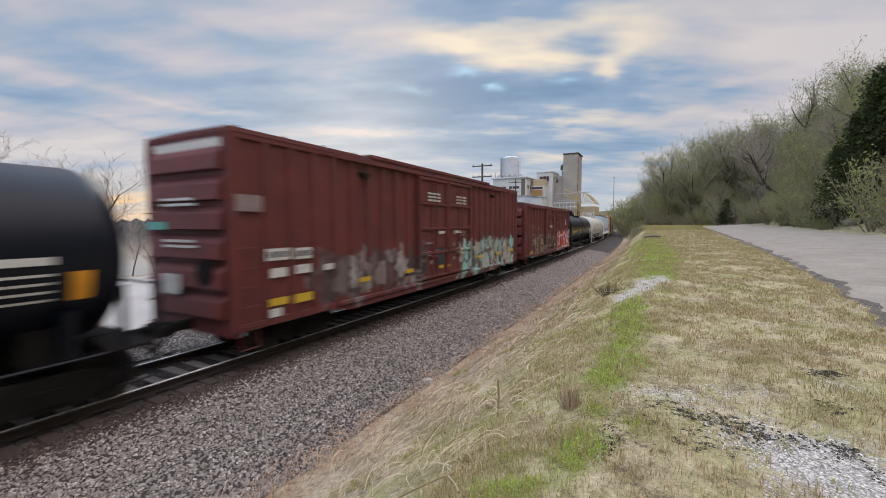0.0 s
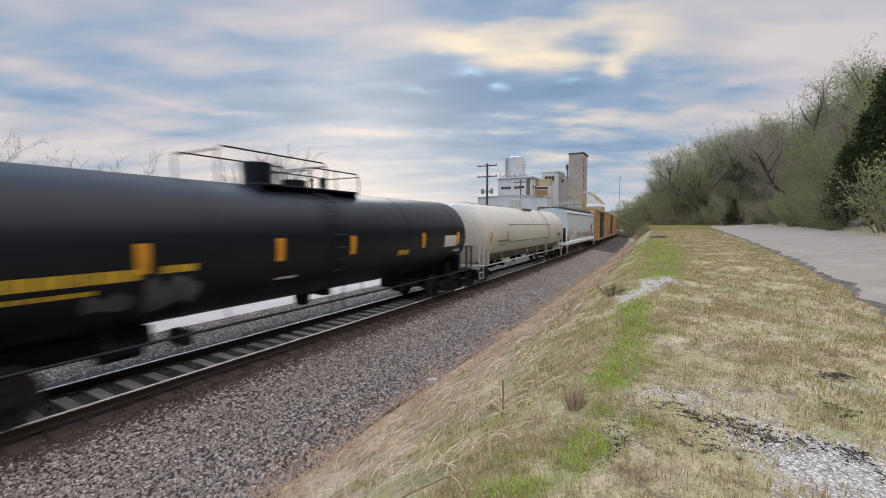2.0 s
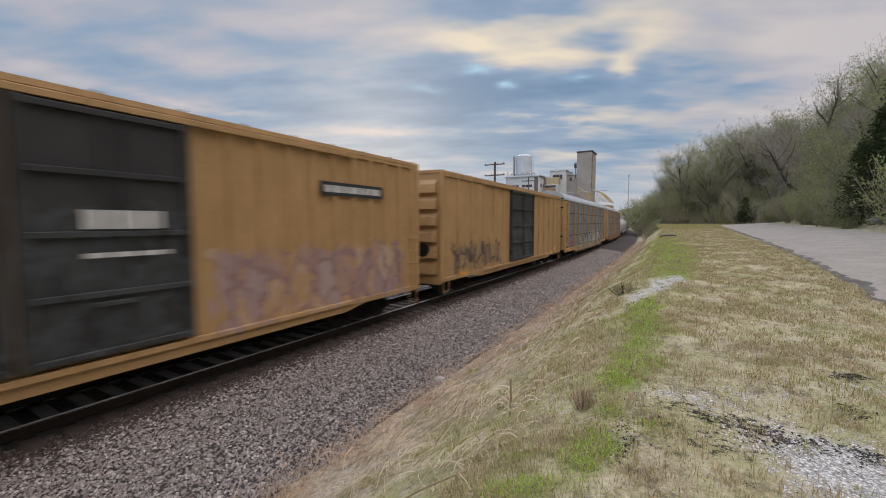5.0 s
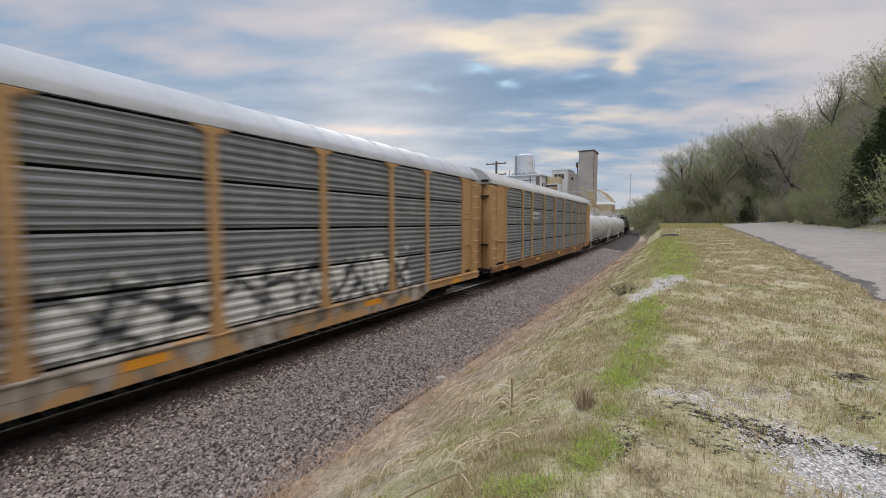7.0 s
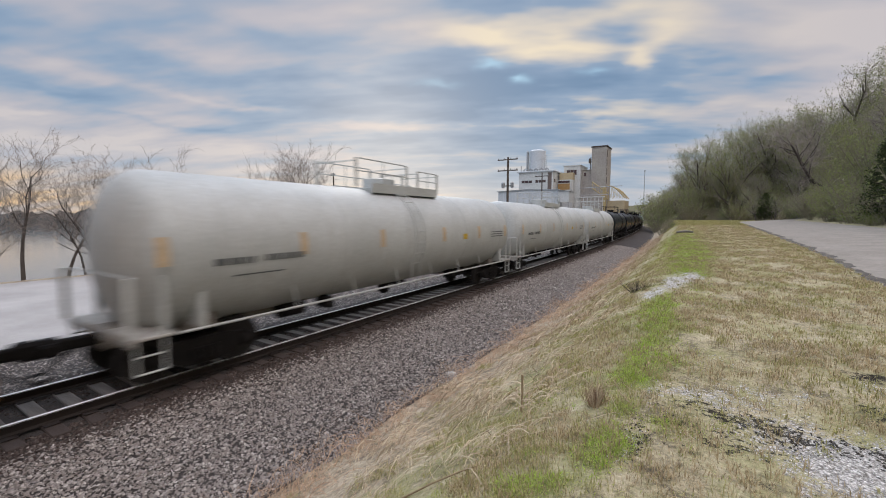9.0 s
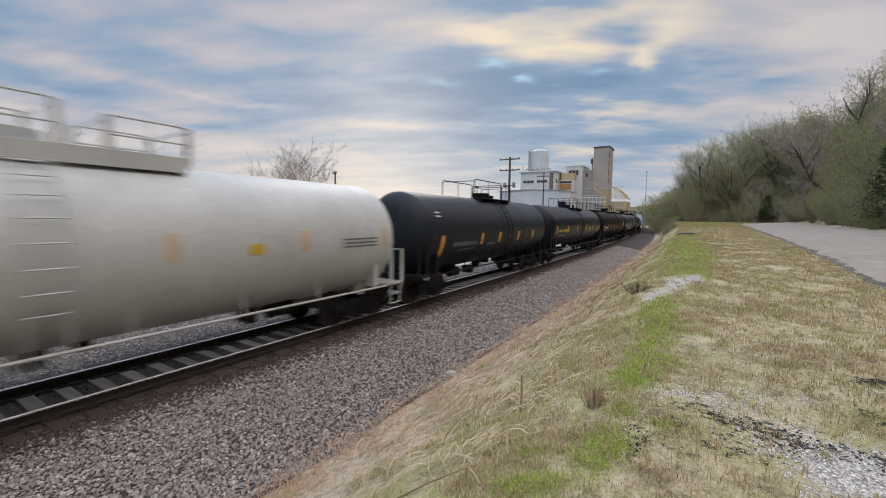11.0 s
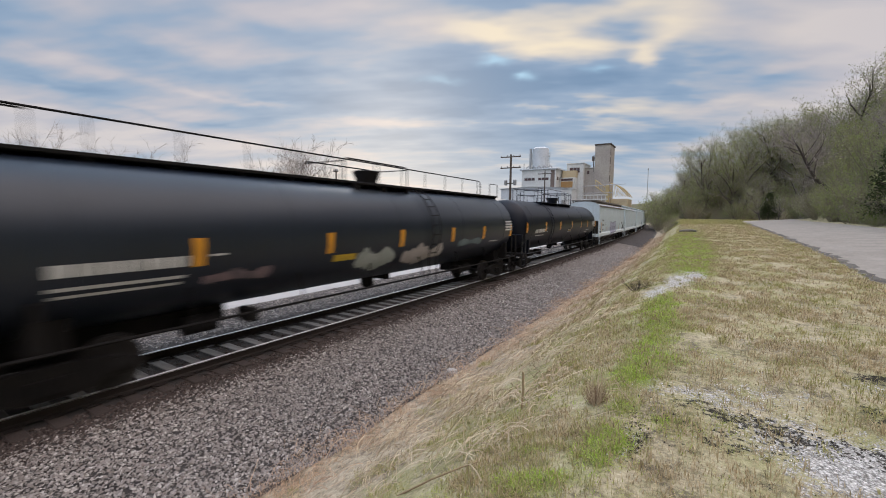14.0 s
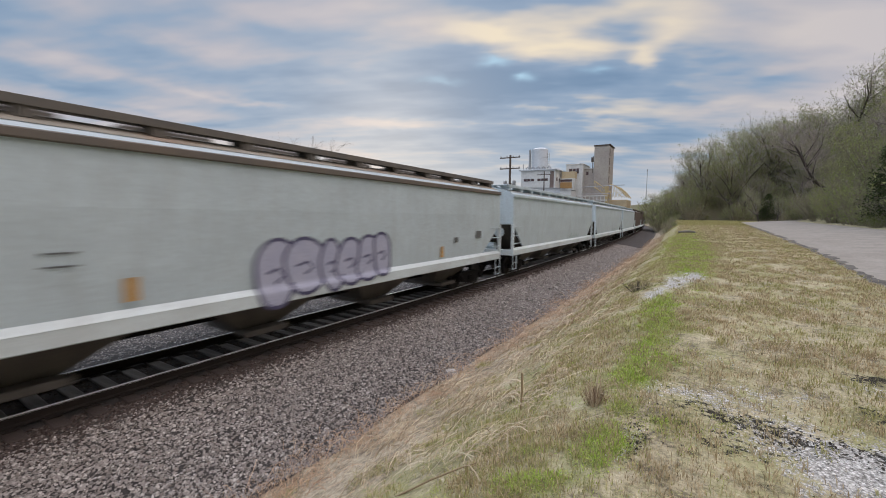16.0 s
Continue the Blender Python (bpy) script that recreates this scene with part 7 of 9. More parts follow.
def build_mill():
    X, Z = mill_x, mill_z
    g = -0.9
    # concrete tower
    t = tagged(new("elevator_tower"), "tall stained concrete grain elevator tower", "tower")
    x0, x1, z1 = X(-12.1), X(-10.25), Z(9.13)
    Mesh().box(x0, x1, MILL_Y, MILL_Y + 7, g, z1, 0.05).put("shaft", CONCRETE, t)
    Mesh().box(x0 - 0.15, x1 + 0.25, MILL_Y - 0.2, MILL_Y + 7.2, z1, z1 + 0.35, 0.04).put("parapet", POLE_WOOD, t, "dark roof edge")
    # dark blocks up the right edge stand for the tower's shadow side
    ve = Mesh()
    for k in range(8):
        ve.box(x1 - 0.02, x1 + 0.12, MILL_Y + 0.2, MILL_Y + 0.5, g + 4 + k * 2.6, g + 5.9 + k * 2.6, 0.02)
    ve.put("corner_ladder", POLE_WOOD, t)
    pp = Mesh().tube([(x0 - 0.4, MILL_Y + 0.5, Z(5.8)), (x0 - 0.4, MILL_Y + 0.5, Z(7.9)), (x0 + 0.1, MILL_Y + 0.5, Z(8.0))], 0.13, 8)
    pp.box(x0 - 0.9, x0 - 0.2, MILL_Y + 0.3, MILL_Y + 0.8, Z(7.2), Z(7.8), 0.05)
    pp.put("vent_pipe", POLE_WOOD, t)
    # lower concrete block
    b = tagged(new("concrete_annex"), "grey concrete annex beside the elevator tower", "building")
    x0, x1, z1 = X(-13.55), X(-12.1) - 0.02, Z(6.3)
    Mesh().box(x0, x1, MILL_Y + 0.4, MILL_Y + 7, g, z1, 0.04).put("wall", CONCRETE, b)
    Mesh().box(x0 - 0.1, x1, MILL_Y + 0.2, MILL_Y + 7, z1, z1 + 0.2, 0.03).put("roof", CONCRETE, b)
    windows(b, MILL_Y + 0.4, [(x0 + 1.2, x0 + 1.9)], Z(5.55), Z(6.0), frame_mat=CONCRETE)
    # white block with tan bay
    b = tagged(new("mill_block"), "white mill block with tan bay and brown windows", "building")
    x0, x1, z1 = X(-15.45), X(-13.35), Z(6.9)
    Mesh().box(x0, x1, MILL_Y - 1.0, MILL_Y + 8, g, z1, 0.04).put("wall", MILL_WHITE, b)
    Mesh().box(x0 - 0.2, x1 + 0.2, MILL_Y - 1.2, MILL_Y + 8, z1, z1 + 0.3, 0.04).put("roof", MILL_WHITE, b)
    windows(b, MILL_Y - 1.0, [(x0 + 0.9, x0 + 1.9), (x0 + 2.0, x0 + 3.0), (x0 + 3.1, x0 + 3.9)], Z(5.75), Z(6.4))
    tx0, tx1 = X(-15.85), X(-14.05)
    Mesh().box(tx0, tx1, MILL_Y - 3.4, MILL_Y - 1.0, g, Z(5.05), 0.04).put("wall", MILL_WHITE, b)
    Mesh().box(tx0 + 0.3, tx1, MILL_Y - 3.3, MILL_Y - 1.0, Z(5.05) + 0.01, Z(5.95), 0.04).put("bay", MILL_TAN, b, "tan clad upper bay")
    Mesh().box(tx0 - 0.1, tx1 - 0.4, MILL_Y - 4.0, MILL_Y - 3.4, g, Z(5.05), 0.04).put("porch_wall", MILL_WHITE, b)
    windows(b, MILL_Y - 4.0, [(tx0 + 0.15, tx1 - 0.65)], Z(4.62), Z(4.92))
    Mesh().box(tx0 + 0.15, tx1 - 0.65, MILL_Y - 4.05, MILL_Y - 4.0, Z(3.75), Z(4.55)).put("ochre_panel", ORANGE_PANEL, b)
    # office block with the rooftop silo
    b = tagged(new("mill_office"), "white flat-roofed mill building with dark window bands", "building")
    x0, x1, z1 = X(-21.5), X(-16.95), Z(6.45)
    y = MILL_Y - 8
    x0, x1, z1 = X(-21.5, y), X(-16.95, y), Z(6.45, y)
    Mesh().box(x0, x1, y, y + 12, g, z1, 0.04).put("wall", MILL_WHITE, b)
    Mesh().box(x0 - 0.5, x1 + 0.5, y - 0.5, y + 12.5, z1, z1 + 0.35, 0.05).put("roof", MILL_SHED, b)
    w1, w2 = Z(4.98, y), Z(5.33, y)
    windows(b, y, [(x0 + 0.9 + 1.15 * k, x0 + 1.95 + 1.15 * k) for k in range(3)] + [(x0 + 5.3 + 1.1 * k, x0 + 6.3 + 1.1 * k) for k in range(3)], w1, w2)
    Mesh().box(x1 - 1.6, x1 - 0.4, y - 0.04, y, Z(4.0, y), Z(6.3, y)).put("brown_panel", MILL_BROWN, b)
    for k in range(4):
        Mesh().box(x1, x1 + 0.03, y + 1.2 + 2.6 * k, y + 2.4 + 2.6 * k, w1, w2 + 0.3).put("pane", GLASS_DARK, b, "dark glass")
    s = tagged(new("rooftop_silo"), "pale cylindrical rooftop silo with a caged ladder", "silo")
    c, r = X(-19.05, y + 4), 2.5
    Mesh().lathe([(z1 + 0.3, r), (z1 + 0.31, r), (Z(9.55, y) - 0.1, r), (Z(9.72, y), r * 0.7)], 28, c, y + 4, "z").put("shell", MILL_SHED, s)
    Mesh().box(c - r - 0.45, c - r + 0.05, y + 2.2, y + 3.0, z1 + 0.3, Z(9.55, y), 0.05).put("duct", GALV_RAIL, s)
    cage = Mesh()
    for dx in (0.35, 0.95):
        cage.tube([(c + r + dx, y + 2.5, z1 + 0.3), (c + r + dx, y + 2.5, Z(8.9, y))], 0.07, 5)
    for k in range(9):
        z = z1 + 0.6 + k * 0.55
        cage.tube([(c + r + 0.35, y + 2.5, z), (c + r + 0.95, y + 2.5, z)], 0.04, 4)
    cage.tube([(c, y + 1.9, Z(8.3, y)), (c + r + 0.95, y + 2.2, Z(8.3, y))], 0.05, 4)
    cage.put("ladder", GALV_RAIL, s)
    pipes = tagged(new("roof_pipework"), "grey ducts and pipes on the flat mill roof", "pipework")
    p = Mesh()
    for k in range(5):
        px = x0 + 1.0 + 1.7 * k
        p.tube([(px, y + 1.5, z1 + 0.3), (px, y + 1.5, z1 + 0.9), (px + 0.5, y + 1.5, z1 + 1.3), (px + 1.0, y + 1.5, z1 + 0.9), (px + 1.0, y + 1.5, z1 + 0.3)], 0.22, 8)
    p.put("duct", GALV_RAIL, pipes)
    Mesh().tube([(x0 + 0.3, y + 1, z1 + 0.3), (x0 + 0.3, y + 1, z1 + 2.2)], 0.12, 8).put("stack", GALV_RAIL, pipes)
    # long low shed
    b = tagged(new("loading_shed"), "long low pale metal shed by the railway", "shed")
    y2 = MILL_Y - 22
    x0, x1 = X(-24.3, y2), X(-16.2, y2)
    zt = Z(3.75, y2, -20)
    Mesh().prism([(x0, g), (x1, g), (x1, zt), ((x0 + x1) / 2, zt + 0.35), (x0, zt)], y2, y2 + 14, "y").put("wall", MILL_SHED, b)
    Mesh().prism([(x0 - 0.3, zt), ((x0 + x1) / 2, zt + 0.35), (x1 + 0.3, zt), (x1 + 0.3, zt + 0.15), ((x0 + x1) / 2, zt + 0.5), (x0 - 0.3, zt + 0.15)], y2 - 0.3, y2 + 14, "y").put("roof", GALV_RAIL, b)
    sm = Mesh()
    k = x0 + 0.6
    while k < x1 - 0.2:
        sm.box(k, k + 0.06, y2 - 0.05, y2, g, zt)
        k += 0.9
    sm.put("standing_seam", MILL_SHED, b)
    b = tagged(new("loading_hut"), "small white loading hut on legs", "hut")
    hx0, hx1 = X(-16.1, y2), X(-14.7, y2)
    Mesh().box(hx0, hx1, y2 - 1, y2 + 3, Z(2.2, y2), Z(3.6, y2), 0.04).put("wall", MILL_WHITE, b)
    Mesh().box(hx0 - 0.2, hx1 + 0.2, y2 - 1.2, y2 + 3, Z(3.6, y2), Z(3.6, y2) + 0.15, 0.03).put("roof", GALV_RAIL, b)
    for lx in (hx0 + 0.2, hx1 - 0.2):
        Mesh().box(lx - 0.1, lx + 0.1, y2 - 0.8, y2 - 0.6, g, Z(2.2, y2)).put("leg", GALV_RAIL, b)
    # ochre conveyor, post and truss shed
    c = tagged(new("conveyor"), "ochre steel conveyor gantry sloping down from the tower", "conveyor")
    y3 = MILL_Y - 6
    a0, a1, m0, m1 = X(-11.95, y3), X(-9.9, y3), Z(4.75, y3), Z(3.1, y3)
    for dz in (0.0, -1.7):
        Mesh().tube([(a0, y3, m0 + dz), (a1, y3, m1 + dz + 0.2)], 0.16, 5).put("boom", STEEL_YELLOW, c)
    for k in range(7):
        f0, f1 = k / 6, (k + 0.5) / 6
        Mesh().tube([(a0 + (a1 - a0) * f0, y3, m0 + (m1 - m0) * f0), (a0 + (a1 - a0) * min(1, f1), y3, m0 - 1.6 + (m1 - m0) * min(1, f1))], 0.07, 4).put("brace", STEEL_YELLOW, c)
    Mesh().box(X(-10.4, y3) - 0.45, X(-10.4, y3) + 0.45, y3 - 0.4, y3 + 0.4, g, Z(4.1, y3), 0.05).put("post", STEEL_YELLOW, c)
    Mesh().tube([(X(-13.4, y3), y3 - 1, Z(3.95, y3)), (X(-8.2, y3), y3 - 1, Z(4.1, y3))], 0.10, 5).put("pipe", GALV_RAIL, c)
    Mesh().tube([(X(-13.4, y3), y3 - 1, Z(3.05, y3)), (X(-9.6, y3), y3 - 1, Z(3.05, y3))], 0.08, 5).put("pipe", GALV_RAIL, c)
    sh = tagged(new("truss_shed"), "tan shed with a curved ochre truss roof", "shed")
    b0, b1 = X(-10.1, y3), X(-8.0, y3)
    Mesh().box(b0, b1, y3 + 1, y3 + 9, g, Z(2.3, y3), 0.05).put("wall", MILL_TAN, sh)
    arch = [(b0 + (b1 - b0) * k / 10, Z(4.25, y3) - (Z(4.25, y3) - Z(2.6, y3)) * (k / 10) ** 1.8) for k in range(11)]
    for yy in (y3 + 1, y3 + 5, y3 + 9):
        Mesh().tube([(a, yy, b) for a, b in arch], 0.14, 5).put("arch", STEEL_YELLOW, sh)
        w = Mesh()
        for k in range(1, 11, 2):
            w.tube([(arch[k][0], yy, arch[k][1]), (arch[k][0] - 0.4, yy, Z(2.7, y3))], 0.06, 4)
        w.put("web", STEEL_YELLOW, sh)
    rk = tagged(new("loading_rack"), "white pipe loading rack beside the track", "rack")
    for k in range(8):
        x = X(-13.9, y3 - 12) + k * 0.95
        Mesh().tube([(x, y3 - 12, g), (x, y3 - 12, Z(2.75, y3 - 12))], 0.09, 6).put("post", MILL_WHITE, rk)
    for e in (2.75, 2.2):
        Mesh().box(X(-13.9, y3 - 12) - 0.2, X(-13.9, y3 - 12) + 7.2, y3 - 12.5, y3 - 11.5, Z(e, y3 - 12), Z(e, y3 - 12) + 0.2, 0.02).put("deck", MILL_WHITE, rk)


build_mill()


def utility_pole(x, y, top, arms, label, r=0.16, gear=False):
    p = tagged(new("utility_pole"), label, "utility pole", group="utility poles along the railway")
    p.location = (x, y, 0)
    g = float(land(x, y))
    Mesh().tube([(0, 0, g - 0.3), (0.02, 0, top)], r, 8, [1.15, 0.8]).put("pole", POLE_WOOD, p)
    for z, w in arms:
        a = Mesh().box(-w / 2, w / 2, -0.12, 0.0, z - 0.06, z + 0.06, 0.01).put("crossarm", POLE_WOOD, p)
        for k in range(4):
            d = (k - 1.5) * w / 3.3
            Mesh().lathe([(z + 0.06, 0.04), (z + 0.12, 0.07), (z + 0.2, 0.06), (z + 0.24, 0.03)], 8, d, -0.06, "z").put("insulator", GALV_RAIL, a)
    if gear:
        for d in (-0.55, 0.62):
            Mesh().lathe([(top - 3.7, 0.12), (top - 3.6, 0.2), (top - 3.1, 0.2), (top - 3.0, 0.1)], 12, d, -0.1, "z").put("transformer", GALV_RAIL, p)
        Mesh().box(-0.7, 0.8, -0.15, 0, top - 3.5, top - 3.4).put("bracket", POLE_WOOD, p)
    return p


utility_pole(-19.6, 46.1, 10.5, [(10.2, 2.6), (8.9, 2.6)], "wooden utility pole with two crossarms and transformers", gear=True)
utility_pole(-22.6, 67.9, 10.9, [(10.3, 2.4)], "slim wooden utility pole with one crossarm", r=0.12)
utility_pole(-35.5, 33.0, 8.3, [(8.0, 0.7)], "short wooden pole near the river", r=0.1)
mast = tagged(new("radio_mast"), "thin grey radio mast behind the trees", "mast")
Mesh().tube([(-20.0, 199, 0), (-20.0, 199, 24.2)], 0.16, 6, [1.3, 0.7]).put("mast_pole", GALV_RAIL, mast)
Mesh().box(-20.25, -19.75, 198.8, 199.2, 23.6, 24.4, 0.05).put("antenna", GALV_RAIL, mast)


# ---------------------------------------------------------------- trees
BARK = material("grey-brown bark", (0.11, 0.094, 0.082), (0.075, 0.064, 0.056), rough=0.95, scale=3, fine=25, bump=0.5, depth=0.02, spec=0.15)
TWIG = island_material("bare twigs", [(0.26, 0.225, 0.195), (0.38, 0.33, 0.29), (0.31, 0.27, 0.24)], 0.95)
BUD_LEAF = island_material("budding leaves", [(0.234, 0.274, 0.093), (0.306, 0.333, 0.136), (0.270, 0.314, 0.111), (0.342, 0.358, 0.170), (0.270, 0.274, 0.145), (0.297, 0.323, 0.145)], 0.9, spec=0.1, trans=0.45)
SPRING_LEAF = island_material("fresh spring leaves", [(0.10, 0.15, 0.03), (0.16, 0.21, 0.042), (0.20, 0.24, 0.06), (0.10, 0.13, 0.035)], 0.85, spec=0.1, trans=0.45)
CEDAR_LEAF = island_material("cedar sprays", [(0.035, 0.05, 0.022), (0.055, 0.072, 0.03), (0.08, 0.095, 0.038), (0.028, 0.038, 0.018)], 0.9, spec=0.05)
BRUSH = island_material("dry brush", [(0.19, 0.165, 0.12), (0.28, 0.24, 0.18), (0.22, 0.205, 0.12), (0.32, 0.28, 0.21)], 0.95)
FAR_WOOD = material("distant bare woods", (0.105, 0.10, 0.095), (0.075, 0.075, 0.07), rough=1.0, scale=0.05, fine=0.4, bump=0, spec=0.0)


def tube_arrays(p0, p1, r0, r1, n):
    """Many tapered tubes at once: arrays of ends and radii."""
    d = p1 - p0
    d /= np.maximum(np.linalg.norm(d, axis=1, keepdims=True), 1e-9)
    ref = np.where(np.abs(d[:, 2:3]) < 0.9, np.array([[0, 0, 1.0]]), np.array([[1.0, 0, 0]]))
    a = np.cross(d, ref)
    a /= np.linalg.norm(a, axis=1, keepdims=True)
    b = np.cross(d, a)
    ang = 2 * np.pi * np.arange(n) / n
    ring = a[:, None, :] * np.cos(ang)[None, :, None] + b[:, None, :] * np.sin(ang)[None, :, None]
    v = np.concatenate([p0[:, None, :] + ring * r0[:, None, None], p1[:, None, :] + ring * r1[:, None, None]], 1).reshape(-1, 3)
    k = np.arange(n)
    q = np.stack([k, (k + 1) % n, n + (k + 1) % n, n + k], 1)
    f = (np.arange(len(p0))[:, None, None] * 2 * n + q[None]).reshape(-1, 4)
    return v, f


def cone_arrays(p0, p1, r):
    """Many thin three-sided twigs that end in a point."""
    d = p1 - p0
    d /= np.maximum(np.linalg.norm(d, axis=1, keepdims=True), 1e-9)
    a = np.cross(d, np.array([[0.3, 0.5, 0.8]]))
    a /= np.maximum(np.linalg.norm(a, axis=1, keepdims=True), 1e-9)
    b = np.cross(d, a)
    ring = [p0 + (a * math.cos(k * 2.0944) + b * math.sin(k * 2.0944)) * r[:, None] for k in range(3)]
    v = np.stack(ring + [p1, p1 + a * 0.002], 1).reshape(-1, 3)
    q = np.array([[0, 1, 4, 3], [1, 2, 3, 4]])
    return v, (np.arange(len(p0))[:, None, None] * 5 + q[None]).reshape(-1, 4)


def grow(rng, height, spread, levels, kids, lean=0.0, up=0.35, first=0.3, girth=0.021):
    """Segments of a branching tree: list per level of (start, end, r0, r1)."""
    out = []
    segs = []
    p = np.array([0, 0, -0.4])
    d = np.array([lean, 0.0, 1.0])
    n = 7
    r = height * girth
    trunk = []
    for k in range(n):
        d = d + rng.normal(0, 0.09, 3) * [1, 1, 0.3]
        d /= np.linalg.norm(d)
        q = p + d * height * 0.72 / n
        trunk.append((p, q, r, r * 0.86))
        p, r = q, r * 0.86
    out.append(trunk)
    parents = trunk
    length = height * spread
    for lv in range(levels):
        new_segs = []
        for (a, b, r0, r1), idx in zip(parents, range(len(parents))):
            if lv == 0 and idx < n * first:
                continue
            m = kids[lv]
            base = b - a
            base = base / np.linalg.norm(base)
            for _ in range(m):
                t = rng.uniform(0.1, 1.0)
                s = a + (b - a) * t
                v = rng.normal(0, 1, 3)
                v -= base * v.dot(base)
                v /= np.linalg.norm(v)
                w = base * rng.uniform(0.45, 1.0) + v * rng.uniform(0.6, 1.15) + np.array([0, 0, up])
                w /= np.linalg.norm(w)
                ln = length * rng.uniform(0.55, 1.1) * (1.0 - 0.45 * (idx / n if lv == 0 else 0))
                rr = r1 * (0.55 if lv == 0 else 0.6)
                mid = s + w * ln * 0.5
                w2 = w + rng.normal(0, 0.18, 3) + np.array([0, 0, 0.10])
                w2 /= np.linalg.norm(w2)
                end = mid + w2 * ln * 0.5
                new_segs.append((s, mid, rr, rr * 0.75))
                new_segs.append((mid, end, rr * 0.75, rr * 0.35))
        out.append(new_segs)
        parents = new_segs
        length *= 0.56
    return out


def seg_arrays(segs):
    return (np.array([s[0] for s in segs]), np.array([s[1] for s in segs]), np.array([s[2] for s in segs]), np.array([s[3] for s in segs]))


def cards(rng, pts, size, stretch=1.6):
    """Small leaf blades, each a bent four-cornered piece, at the points."""
    n = len(pts)
    a = rng.normal(0, 1, (n, 3))
    a /= np.linalg.norm(a, axis=1, keepdims=True)
    b = np.cross(a, rng.normal(0, 1, (n, 3)))
    b /= np.linalg.norm(b, axis=1, keepdims=True)
    s = size * rng.uniform(0.5, 1.3, (n, 1))
    v = np.stack([pts - a * s * stretch, pts + b * s * 0.6, pts + a * s * stretch, pts - b * s * 0.6], 1).reshape(-1, 3)
    return v, np.arange(n * 4).reshape(n, 4)


def join(parts):
    vs, fs, k = [], [], 0
    for v, f in parts:
        vs.append(v)
        fs.append(f + k)
        k += len(v)
    return np.concatenate(vs), np.concatenate(fs)


def tree(name, label, seed, height, spread=0.36, levels=4, kids=(2, 2, 3, 2), leaf=None, leaves=0, leaf_size=0.1, lean=0.0, up=0.35, twig_r=0.012, first=0.3, category="tree", group="trees on the wooded hillside", girth=0.021):
    rng = np.random.default_rng(seed)
    lv = grow(rng, height, spread, levels, kids, lean, up, first, girth)
    root = tagged(new(name), label, category, group=group)
    v, f = join([tube_arrays(*seg_arrays(lv[0]), 8), tube_arrays(*seg_arrays(lv[1]), 6)])
    place("trunk", raw_mesh("trunk", v, f, BARK, True), root)
    fine = []
    for k, segs in enumerate(lv[2:]):
        p0, p1, r0, r1 = seg_arrays(segs)
        if k == len(lv) - 3 and levels > 3:
            fine.append(cone_arrays(p0[::2], p1[1::2], np.maximum(r0[::2], twig_r)))
            continue
        fine.append(tube_arrays(p0, p1, np.maximum(r0, twig_r), np.maximum(r1, twig_r * 0.5), 4 if k == 0 else 3))
    v, f = join(fine)
    crown = place("twig_crown", raw_mesh("twig_crown", v, f, TWIG, False), root)
    if leaf is not None:
        tips = np.array([s[1] for segs in lv[-2:] for s in segs])
        pts = tips[rng.integers(0, len(tips), leaves)] + rng.normal(0, 0.22, (leaves, 3))
        v, f = cards(rng, pts, leaf_size)
        place("leaf_crown", raw_mesh("crown", v, f, leaf, False), root)
    return root


def cedar(name, label, seed, height, width, leaf=CEDAR_LEAF, n=5200, size=0.105):
    rng = np.random.default_rng(seed)
    root = tagged(new(name), label, "tree", group="trees on the wooded hillside")
    Mesh().tube([(0, 0, -0.4), (0.1, 0, height * 0.5), (0, 0, height * 0.97)], height * 0.018, 7, [1, 0.7, 0.15]).put("trunk", BARK, root)
    nb = 90
    z = height * (0.08 + 0.88 * rng.random(nb) ** 0.9)
    ang = rng.uniform(0, 2 * np.pi, nb)
    reach = width * (1 - z / height) ** 0.65 * rng.uniform(0.65, 1.1, nb)
    p0 = np.stack([0 * z, 0 * z, z], 1)
    p1 = np.stack([reach * np.cos(ang), reach * np.sin(ang), z + reach * 0.25], 1)
    v, f = tube_arrays(p0, p1, np.full(nb, 0.05), np.full(nb, 0.015), 3)
    place("twig_crown", raw_mesh("twig_crown", v, f, BARK, False), root)
    i = rng.integers(0, nb, n)
    t = rng.random(n) ** 0.6
    pts = p0[i] + (p1[i] - p0[i]) * t[:, None] + rng.normal(0, 0.16 + 0.05 * width, (n, 3))
    v, f = cards(rng, pts, size, 1.4)
    place("leaf_crown", raw_mesh("crown", v, f, leaf, False), root)
    return root


